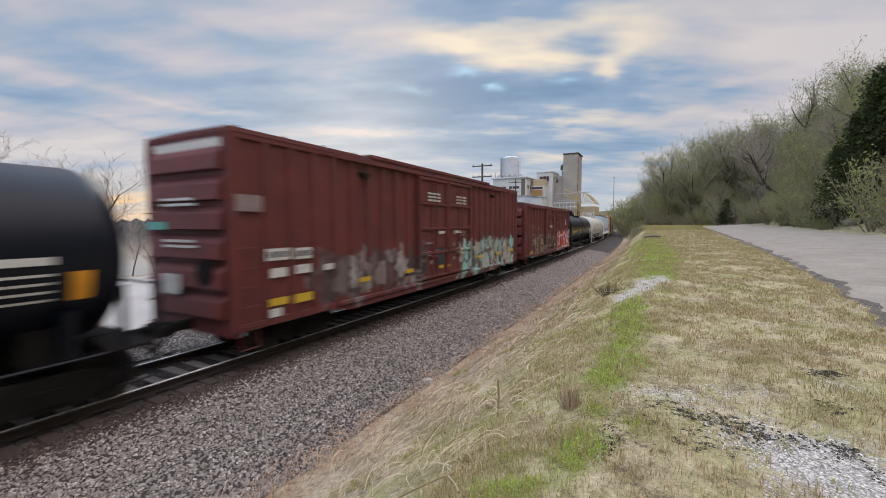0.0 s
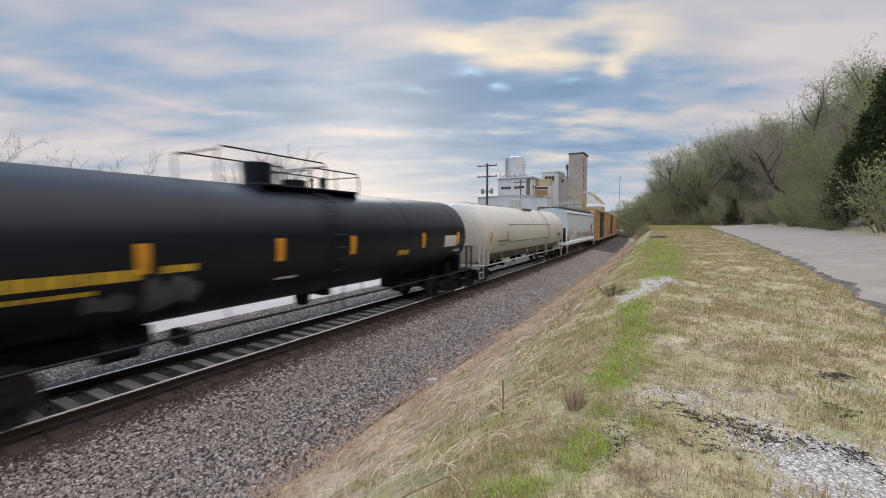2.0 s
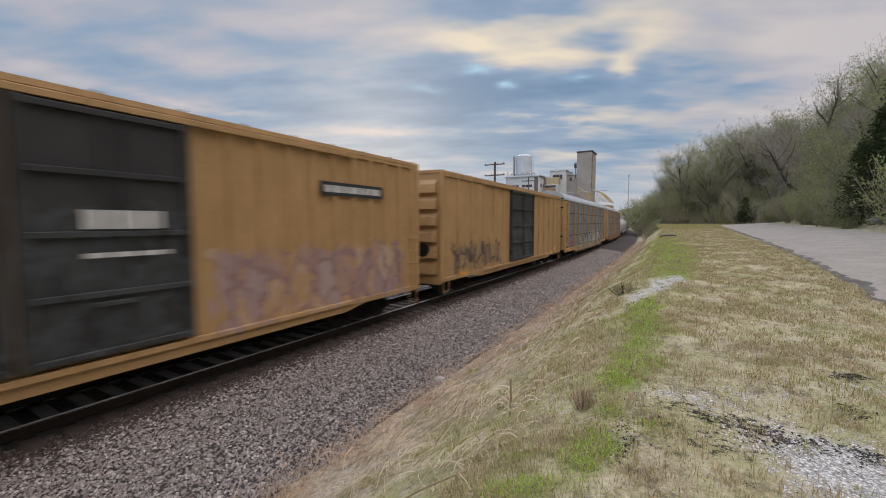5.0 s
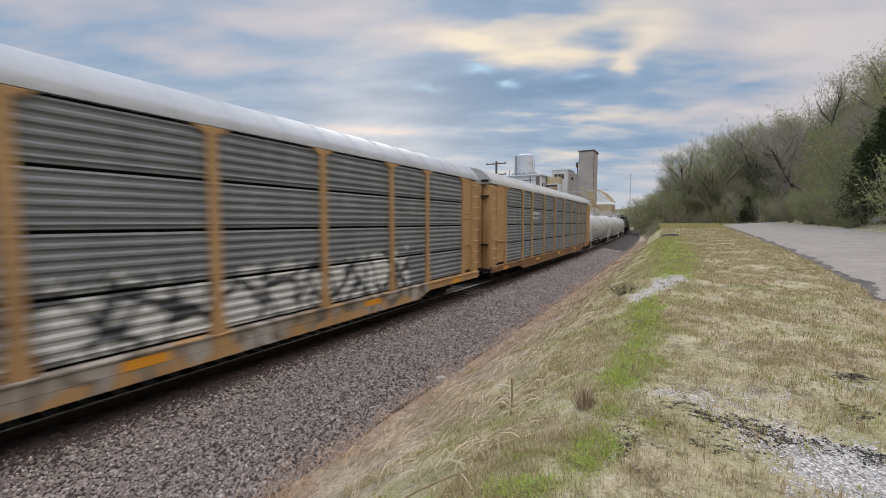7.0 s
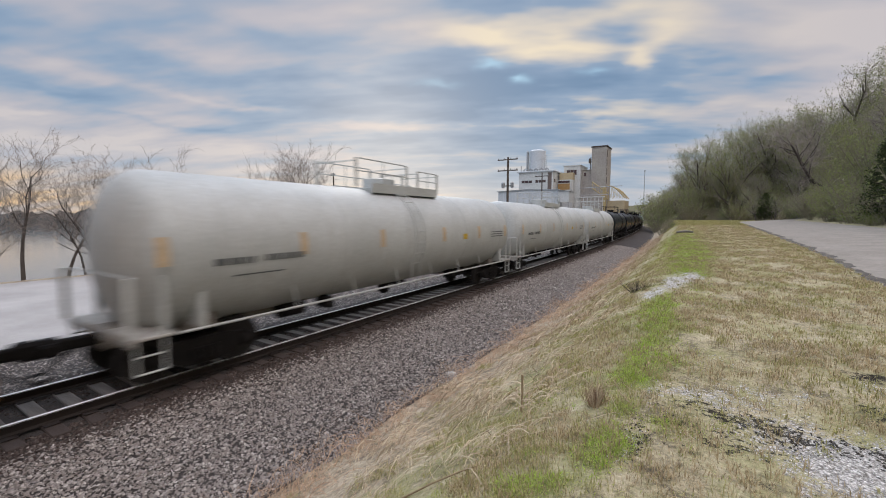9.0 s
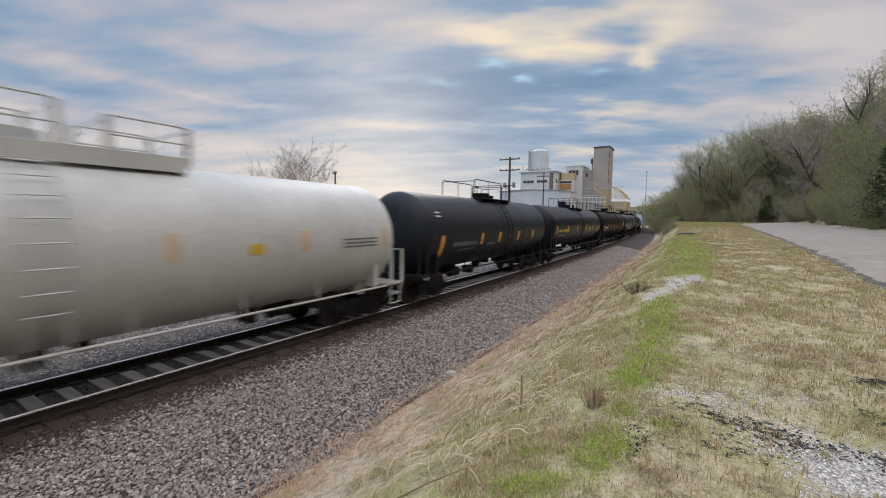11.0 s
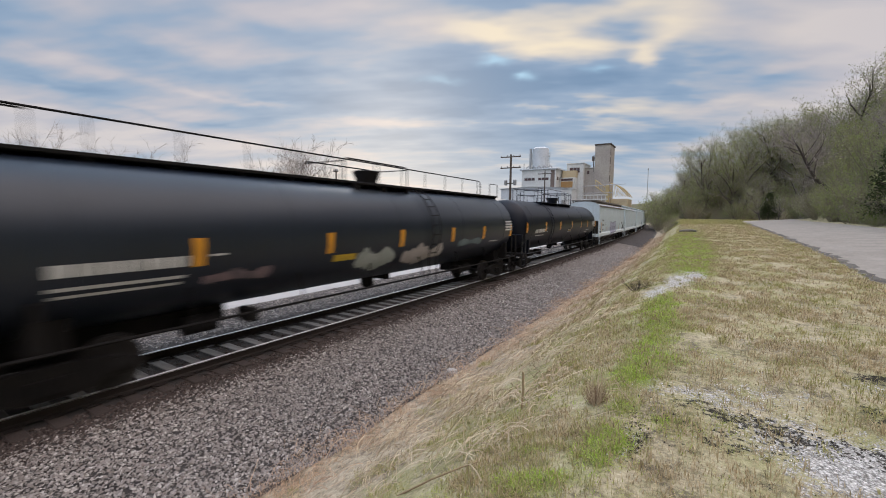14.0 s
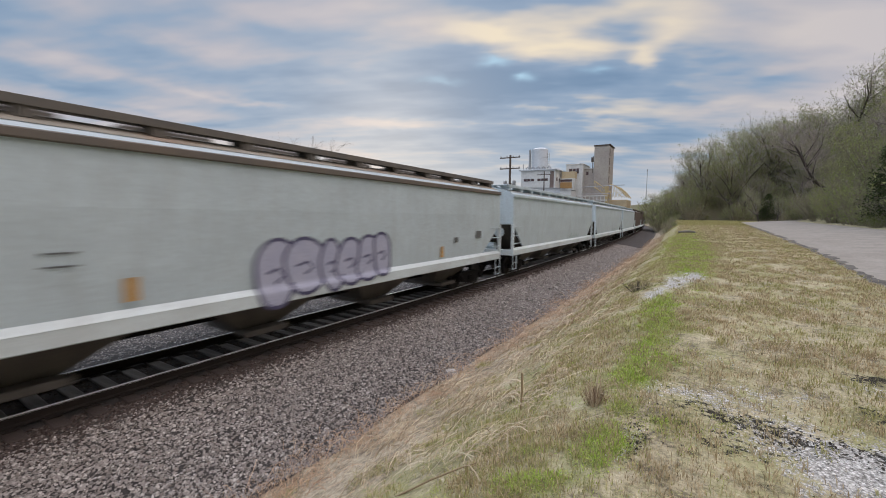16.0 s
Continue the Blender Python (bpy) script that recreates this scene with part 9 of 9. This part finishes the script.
def loose_ground():
    rng = np.random.default_rng(3)
    # ballast
    x, y = scatter(rng, 92000, lambda y: track_x(y) + 0.9, lambda y: track_x(y) + 4.75 + 0.12 * np.sin(y * 1.7), 0.5, 55, 7.0)
    s = rng.uniform(0.013, 0.034, len(x)) * (1 + y / 45)
    u = x - track_x(y)
    dusty = u + rng.normal(0, 0.22, len(x)) < 1.75
    for nm, k, mat, lab in (("ballast_stones", ~dusty, STONE, "loose grey crushed ballast stones"), ("dusty_stones", dusty & (u > 1.0), DUSTY_STONE, "ballast stones brown with iron dust beside the rail")):
        tagged(new("ballast_stones", stones(nm, rng, x[k], y[k], land(x[k], y[k]) + s[k] * 0.32 + 0.008, s[k], mat)), lab, "ballast", kind="stuff")
    x, y = scatter(rng, 30000, lambda y: track_x(y) - 6.3, lambda y: track_x(y) + 0.6, 1.0, 55, 8.0)
    u = x - track_x(y)
    k = np.abs(u + 0.75) > 0.1
    x, y, u = x[k], y[k], u[k]
    s = rng.uniform(0.018, 0.042, len(x)) * (1 + y / 50)
    dusty = u > -1.5
    for nm, k, mat, lab in (("ballast_stones_far", ~dusty, STONE, "crushed ballast stones beyond the rails"), ("dusty_stones_far", dusty, DUSTY_STONE, "brown dusty ballast stones between the rails")):
        tagged(new("ballast_stones", stones(nm, rng, x[k], y[k], land(x[k], y[k]) + s[k] * 0.1, s[k], mat)), lab, "ballast", kind="stuff")
    # dead grass on the bank
    lip = lambda y: np.interp(y, [0, 3, 6, 9, 14, 40, 90], [-0.8, -0.95, -1.15, -1.05, -1.2, -2.0, -4.4])
    edge = lambda y: track_x(y) + 4.35 + 0.12 * np.sin(y * 1.3) + 0.08 * np.sin(y * 4.1)
    x, y = scatter(rng, 66000, edge, lip, 1.2, 75, 6.0)
    k = clumped(rng, x, y, 2.3, -0.15, 0.3)
    x, y = x[k], y[k]
    h = rng.uniform(0.03, 0.15, len(x)) * (0.9 + 0.5 * wobble(x, y, 1.9, 4.0)) * np.clip((x - track_x(y) - 4.0) / 0.8, 0.4, 1)
    band = (x - edge(y)) / np.maximum(lip(y) - edge(y), 0.5) + 0.20 * wobble(x, y, 1.3, 3.0) + rng.normal(0, 0.12, len(x))
    wide = rng.uniform(0.003, 0.006, len(x)) * (1 + y / 20)
    olive = band + 0.35 * wobble(x, y, 2.1, 6.0) > 0.62
    for nm, k, mat, lab in (("rust_grass", (band < 0.36) & ~olive, RUST_GRASS, "reddish brown dead grass at the foot of the bank"),
                            ("dry_grass", (band >= 0.36) & ~olive & (rng.random(len(x)) < 0.3), DRY_GRASS, "straw-coloured dead grass on the bank"),
                            ("bank_grass", olive, OLIVE, "thin olive green grass growing through the straw")):
        tagged(new("dry_grass", blades(nm, rng, x[k], y[k], h[k] * (1.0 if mat is not OLIVE else 0.55), wide[k], mat, 1.0)), lab, "grass", kind="stuff")
    # the ragged foot of the bank, grown out over the ballast
    x, y = scatter(rng, 12000, lambda y: track_x(y) + 4.0, lambda y: track_x(y) + 5.1, 1.2, 60, 5.0)
    k = (wobble(x, y, 2.6, 1.5) + 0.5 * wobble(x, y, 7.0, 3.5) + (x - track_x(y) - 4.55) * 2.4) > 0.1
    x, y = x[k], y[k]
    tagged(new("dry_grass", blades("foot_grass", rng, x, y, rng.uniform(0.05, 0.17, len(x)), rng.uniform(0.003, 0.007, len(x)) * (1 + y / 14), RUST_GRASS, 1.1)), "ragged rust-brown grass growing over the ballast", "grass", kind="stuff")
    cx, cy = scatter(rng, 5000, lambda y: edge(y) + 0.8, lip, 1.2, 40, 5.0)
    k = wobble(cx, cy, 1.9, 6.5) + 0.6 * wobble(cx, cy, 5.0, 2.5) + 0.5 * (cx - edge(cy)) / np.maximum(lip(cy) - edge(cy), 0.5) > 0.55
    tagged(new("green_grass", tufts("slope_grass", rng, cx[k], cy[k], 18, (0.03, 0.09), (0.003, 0.006), OLIVE, 0.9, 0.05)), "olive green grass growing in patches on the bank", "grass", kind="stuff")
    # straws: a loose cover, and tangled heaps
    x, y = scatter(rng, 4200, lambda y: edge(y) - 0.1, lambda y: lip(y) - 0.2, 1.2, 40, 4.0)
    k = clumped(rng, x, y, 1.5, 0.0, 2.2)
    x, y = x[k], y[k]
    far_foot = x - edge(y) + 0.5 * wobble(x, y, 1.7, 7.0) < 1.3
    for nm, k, mat, lab in (("dead_straw", ~far_foot, STRAW, "long pale straws lying tangled on the bank"), ("rusty_straw", far_foot, RUST_GRASS, "rust-brown straws lying at the foot of the bank")):
        tagged(new("dead_straw", long_straws(nm, rng, x[k], y[k], rng.uniform(0.12, 0.5, k.sum()), mat)), lab, "grass", kind="stuff")
    hx, hy = [], []
    for cx, cy, r, n in ((-3.2, 5.6, 0.5, 150), (-2.6, 5.1, 0.45, 150), (-2.0, 4.55, 0.4, 130), (-3.7, 4.7, 0.5, 110), (-2.8, 3.7, 0.45, 90), (-4.2, 7.0, 0.5, 100), (-2.9, 7.4, 0.5, 110), (-2.1, 6.3, 0.4, 80), (-3.4, 9.8, 0.7, 110), (-1.9, 8.4, 0.5, 100), (-2.2, 11.5, 0.7, 110), (-1.7, 3.2, 0.35, 70)):
        hx.append(cx + rng.normal(0, r * 0.6, n))
        hy.append(cy + rng.normal(0, r * 0.6, n))
    hx, hy = np.concatenate(hx), np.concatenate(hy)
    tagged(new("dead_straw", long_straws("straw_heap", rng, hx, hy, rng.uniform(0.16, 0.5, len(hx)), STRAW, 1.1)), "heaps of pale broken straw stalks on the bank", "grass", kind="stuff")
    # reddish weeds along the ditch
    x, y = scatter(rng, 20000, edge, lambda y: edge(y) + (lip(y) - edge(y)) * 0.8, 8.0, 80, 12.0)
    k = clumped(rng, x, y, 1.1, 0.05, 4.4)
    x, y = x[k], y[k]
    tagged(new("dry_weeds", blades("dry_weeds", rng, x, y, rng.uniform(0.08, 0.34, len(x)) * (0.8 + 0.5 * wobble(x, y, 0.8, 1.0)), rng.uniform(0.004, 0.010, len(x)) * (1 + y / 22), RUSSET, 0.9)), "reddish tan dead weeds along the ditch", "weed", kind="stuff")
    # green strip along the top of the bank
    gx = lambda y: np.interp(y, [0, 3, 6, 8.7, 14, 21, 40, 80], [-0.6, -0.62, -0.85, -0.7, -0.75, -0.35, -0.7, -1.6])
    cx, cy = scatter(rng, 11000, lambda y: gx(y) - 0.7 - 0.01 * y, lambda y: gx(y) + 0.7 + 0.02 * y, 1.4, 80, 4.0)
    k = lushness(cx + 0.06 * wobble(cx, cy, 5.0, 2.0), cy) + 0.5 * wobble(cx, cy, 7.3, 5.0) + rng.normal(0, 0.3, len(cx)) - 1.2 * spot(cx, cy, WORN) > 0.85
    tagged(new("green_grass", tufts("green_grass", rng, cx[k], cy[k], 24, (0.018, 0.06), (0.003, 0.007), GREEN_GRASS, 1.0, 0.04)), "bright green tufts of new grass", "grass", kind="stuff")
    cx, cy = scatter(rng, 4200, lambda y: lip(y) - 1.2, lambda y: road_edge(y), 1.4, 70, 4.0)
    k = clumped(rng, cx, cy, 1.6, 0.5, 7.7)
    tagged(new("green_grass", tufts("green_grass_scattered", rng, cx[k], cy[k], 18, (0.02, 0.06), (0.004, 0.007), OLIVE, 1.1, 0.05)), "scattered olive green tufts in the turf", "grass", kind="stuff")
    # softer green round the fresh patches and along the bank top
    cx, cy = scatter(rng, 9000, lambda y: gx(y) - 1.0 - 0.015 * y, lambda y: gx(y) + 0.9 + 0.02 * y, 1.4, 80, 4.0)
    k = lushness(cx, cy) + 0.45 * wobble(cx, cy, 3.1, 1.0) + rng.normal(0, 0.25, len(cx)) - 0.8 * spot(cx, cy, WORN) > 0.35
    tagged(new("green_grass", tufts("soft_grass", rng, cx[k], cy[k], 14, (0.018, 0.06), (0.003, 0.006), SOFT_GREEN, 1.0, 0.06)), "soft yellowish green grass mixed with straw", "grass", kind="stuff")
    # worn turf in tufts, straw and olive
    left = lambda y: gx(y) - 0.9
    for nm, cnt, per, mat, lv, seed, lab in (("straw_turf", 17000, 16, TURF_STRAW, -0.25, 6.1, "short straw-coloured turf, worn and patchy"), ("olive_turf", 13000, 14, OLIVE, 0.1, 3.9, "short olive green turf, worn and patchy")):
        cx, cy = scatter(rng, cnt, left, lambda y: road_edge(y) + 0.05, 1.2, 85, 4.0)
        bare = (spot(cx + 0.15 * wobble(cx, cy, 2.5, 3.0), cy + 0.2 * wobble(cx, cy, 2.1, 8.0), WORN) + 0.6 * spot(cx, cy, MOSSY) + rng.normal(0, 0.30, len(cx)) > 0.45)
        k = clumped(rng, cx, cy, 2.6, lv, seed) & ~bare
        tagged(new("turf", tufts(nm, rng, cx[k], cy[k], per, (0.025, 0.085), (0.0025, 0.0055), mat, 0.55, 0.06)), lab, "grass", kind="stuff")
    # the far end of the verge
    cx, cy = scatter(rng, 3200, lambda y: lip(y) - 0.5, lambda y: road_edge(y) + 0.1, 68, 116, 60.0)
    tagged(new("turf", tufts("far_turf", rng, cx, cy, 10, (0.05, 0.16), (0.003, 0.006), OLIVE, 0.6, 0.08)), "olive turf at the far end of the verge", "grass", kind="stuff")
    # dark crumbs of moss and pale chips on bare ground
    x, y = scatter(rng, 30000, lambda y: -0.5 + 0 * y, lambda y: np.minimum(road_edge(y) + 0.2, 3.6), 1.6, 12, 4.0)
    k = spot(x, y, MOSSY) + 0.3 * wobble(x, y, 4.4, 9.0) + rng.normal(0, 0.12, len(x)) > 0.62
    x, y = x[k], y[k]
    s = rng.uniform(0.004, 0.016, len(x))
    tagged(new("dead_moss", stones("dead_moss", rng, x, y, land(x, y) + s * 0.2, s, MOSS, 0.5)), "dark clumps of dead moss and soil", "moss", kind="stuff")
    x, y = scatter(rng, 60000, lambda y: -0.5 + 0 * y, lambda y: np.minimum(road_edge(y) + 0.3, 3.6), 1.6, 14, 4.0)
    k = spot(x, y, WORN) + 0.55 * wobble(x, y, 5.5, 5.0) + rng.normal(0, 0.2, len(x)) > 0.62
    x, y = x[k], y[k]
    s = rng.uniform(0.003, 0.008, len(x)) * (1 + y / 12)
    tagged(new("gravel_chips", stones("gravel_chips", rng, x, y, land(x, y) + s * 0.2, s, CHIP)), "pale gravel chips on worn ground", "gravel", kind="stuff")


loose_ground()


def rock(x, y, size, label, seed, group="", sink=0.3, flat=0.6, mat=None):
    rng = np.random.default_rng(seed)
    bm = bmesh.new()
    bmesh.ops.create_icosphere(bm, subdivisions=3, radius=1)
    sc = rng.uniform(0.7, 1.3, 3) * [1, 1, flat]
    for v in bm.verts:
        n = noise.noise(v.co * 1.3 + Vector((seed, 0, 0))) * 0.5 + noise.noise(v.co * 3.1 + Vector((0, seed, 0))) * 0.2
        v.co = Vector([c * s * size * (1 + n) for c, s in zip(v.co, sc)])
    me = bpy.data.meshes.new("rock")
    bm.to_mesh(me)
    bm.free()
    me.materials.append(mat or PALE_ROCK)
    ob = tagged(new("rock", me), label, "rock", group=group)
    ob.location = (x, y, float(land(x, y)) + size * (0.5 - sink) * flat)
    ob.rotation_euler = (0, 0, seed)
    return ob


rock(-4.85, 8.15, 0.12, "pale stone at the foot of the bank", 1)
rock(-1.18, 2.12, 0.11, "pale limestone lump in the dry grass", 2)
for k in range(18):
    r = random.Random(40 + k)
    y = 34 + 26 * r.random()
    w = r.choice((0.3, 0.8, 1.4)) + 0.3 * r.random()
    x = float(road_edge(y)) + 9.5 + w
    rock(x, y, r.uniform(0.5, 1.0), "pale limestone ledge on the hillside", 50 + k, "ledges on the hillside", 0.5, 0.42, LEDGE)


def stalks():
    """Broken weed stalks and a bent clump on the bank."""
    rng = random.Random(8)
    c = tagged(new("weed_clump"), "bent clump of dead weed stalks", "weed")
    c.location = (-0.70, 3.72, float(land(-0.70, 3.72)))
    for k in range(26):
        a, h = rng.uniform(0, 6.28), rng.uniform(0.2, 0.42)
        d = rng.uniform(0.06, 0.25)
        Mesh().tube([(0.02 * math.cos(a), 0.02 * math.sin(a), -0.02), (d * 0.4 * math.cos(a), d * 0.4 * math.sin(a), h * 0.7), (d * math.cos(a), d * math.sin(a), h * 0.85), (d * 1.5 * math.cos(a), d * 1.5 * math.sin(a), h * 0.5)], 0.0022, 4).put("stalk", STRAW, c)
    s = tagged(new("dead_stem"), "single upright dead weed stem", "weed")
    s.location = (-1.55, 4.1, float(land(-1.55, 4.1)))
    Mesh().tube([(0, 0, -0.05), (0.01, 0.01, 0.2), (0.0, 0.02, 0.42)], 0.012, 5).put("stem", REED, s)
    b = tagged(new("fallen_branch"), "pale dry branch lying in the grass", "branch")
    b.location = (-1.75, 2.62, float(land(-1.75, 2.62)) + 0.03)
    Mesh().tube([(-0.34, -0.02, -0.25), (0.0, 0.0, 0.02), (0.26, 0.03, 0.2), (0.4, 0.06, 0.28)], 0.009, 6, [1, 0.9, 0.7, 0.4]).put("limb", REED, b)
    lg = tagged(new("log"), "weathered grey log lying across the bank top", "log")
    lg.location = (-0.78, 40.5, float(land(-0.78, 40.5)) + 0.09)
    Mesh().tube([(-0.62, 0.1, -0.05), (-0.15, 0.0, 0.02), (0.3, 0.05, 0.04), (0.62, -0.05, 0.0)], 0.11, 8, [1, 0.95, 0.9, 0.7]).put("limb", TIE_WOOD, lg)
    bush = shrub("shrub", "small dark dead bush on the lip of the bank", 71, 2.0, 3.4, BRUSH, 300, 90, 0.05, MOSS)
    bush.matrix_basis = on_land(-1.15, 10.9, 20, 0.17)
    tuft = shrub("shrub", "brown tuft of dead weed stems", 72, 2.2, 1.5, RUSSET, 400, 110, 0.05, RUSSET)
    tuft.matrix_basis = on_land(-0.72, 3.80, 0, 0.11)


stalks()


# ---------------------------------------------------------------- what moves
def on_line(s, t):
    """The pose of a car whose middle is s metres up the line at 0 s."""
    y = s - SPEED * t
    a = math.atan(max(y - CURVE_Y, 0) / CURVE_R)
    return pose(float(track_x(y)), y, 0, 0, 0, math.degrees(a))


def motions():
    for car, s in TRAIN:
        walk(car, [(t / 2, on_line(s, t / 2)) for t in range(33)])
    # wheels roll with the train; all front axles share one turning, all rear axles another
    rolling = {}
    for ob, k in WHEELSETS:
        if k not in rolling:
            walk(ob, [(n / FPS, pose(0, k, WHEEL_R, math.degrees(SPEED * n / FPS / WHEEL_R))) for n in range(16 * FPS + 1)])
            rolling[k] = ob.animation_data
        else:
            ob.rotation_mode = "QUATERNION"
            keys = ob.animation_data_create()
            keys.action = rolling[k].action
            keys.action_slot = rolling[k].action_slot


motions()
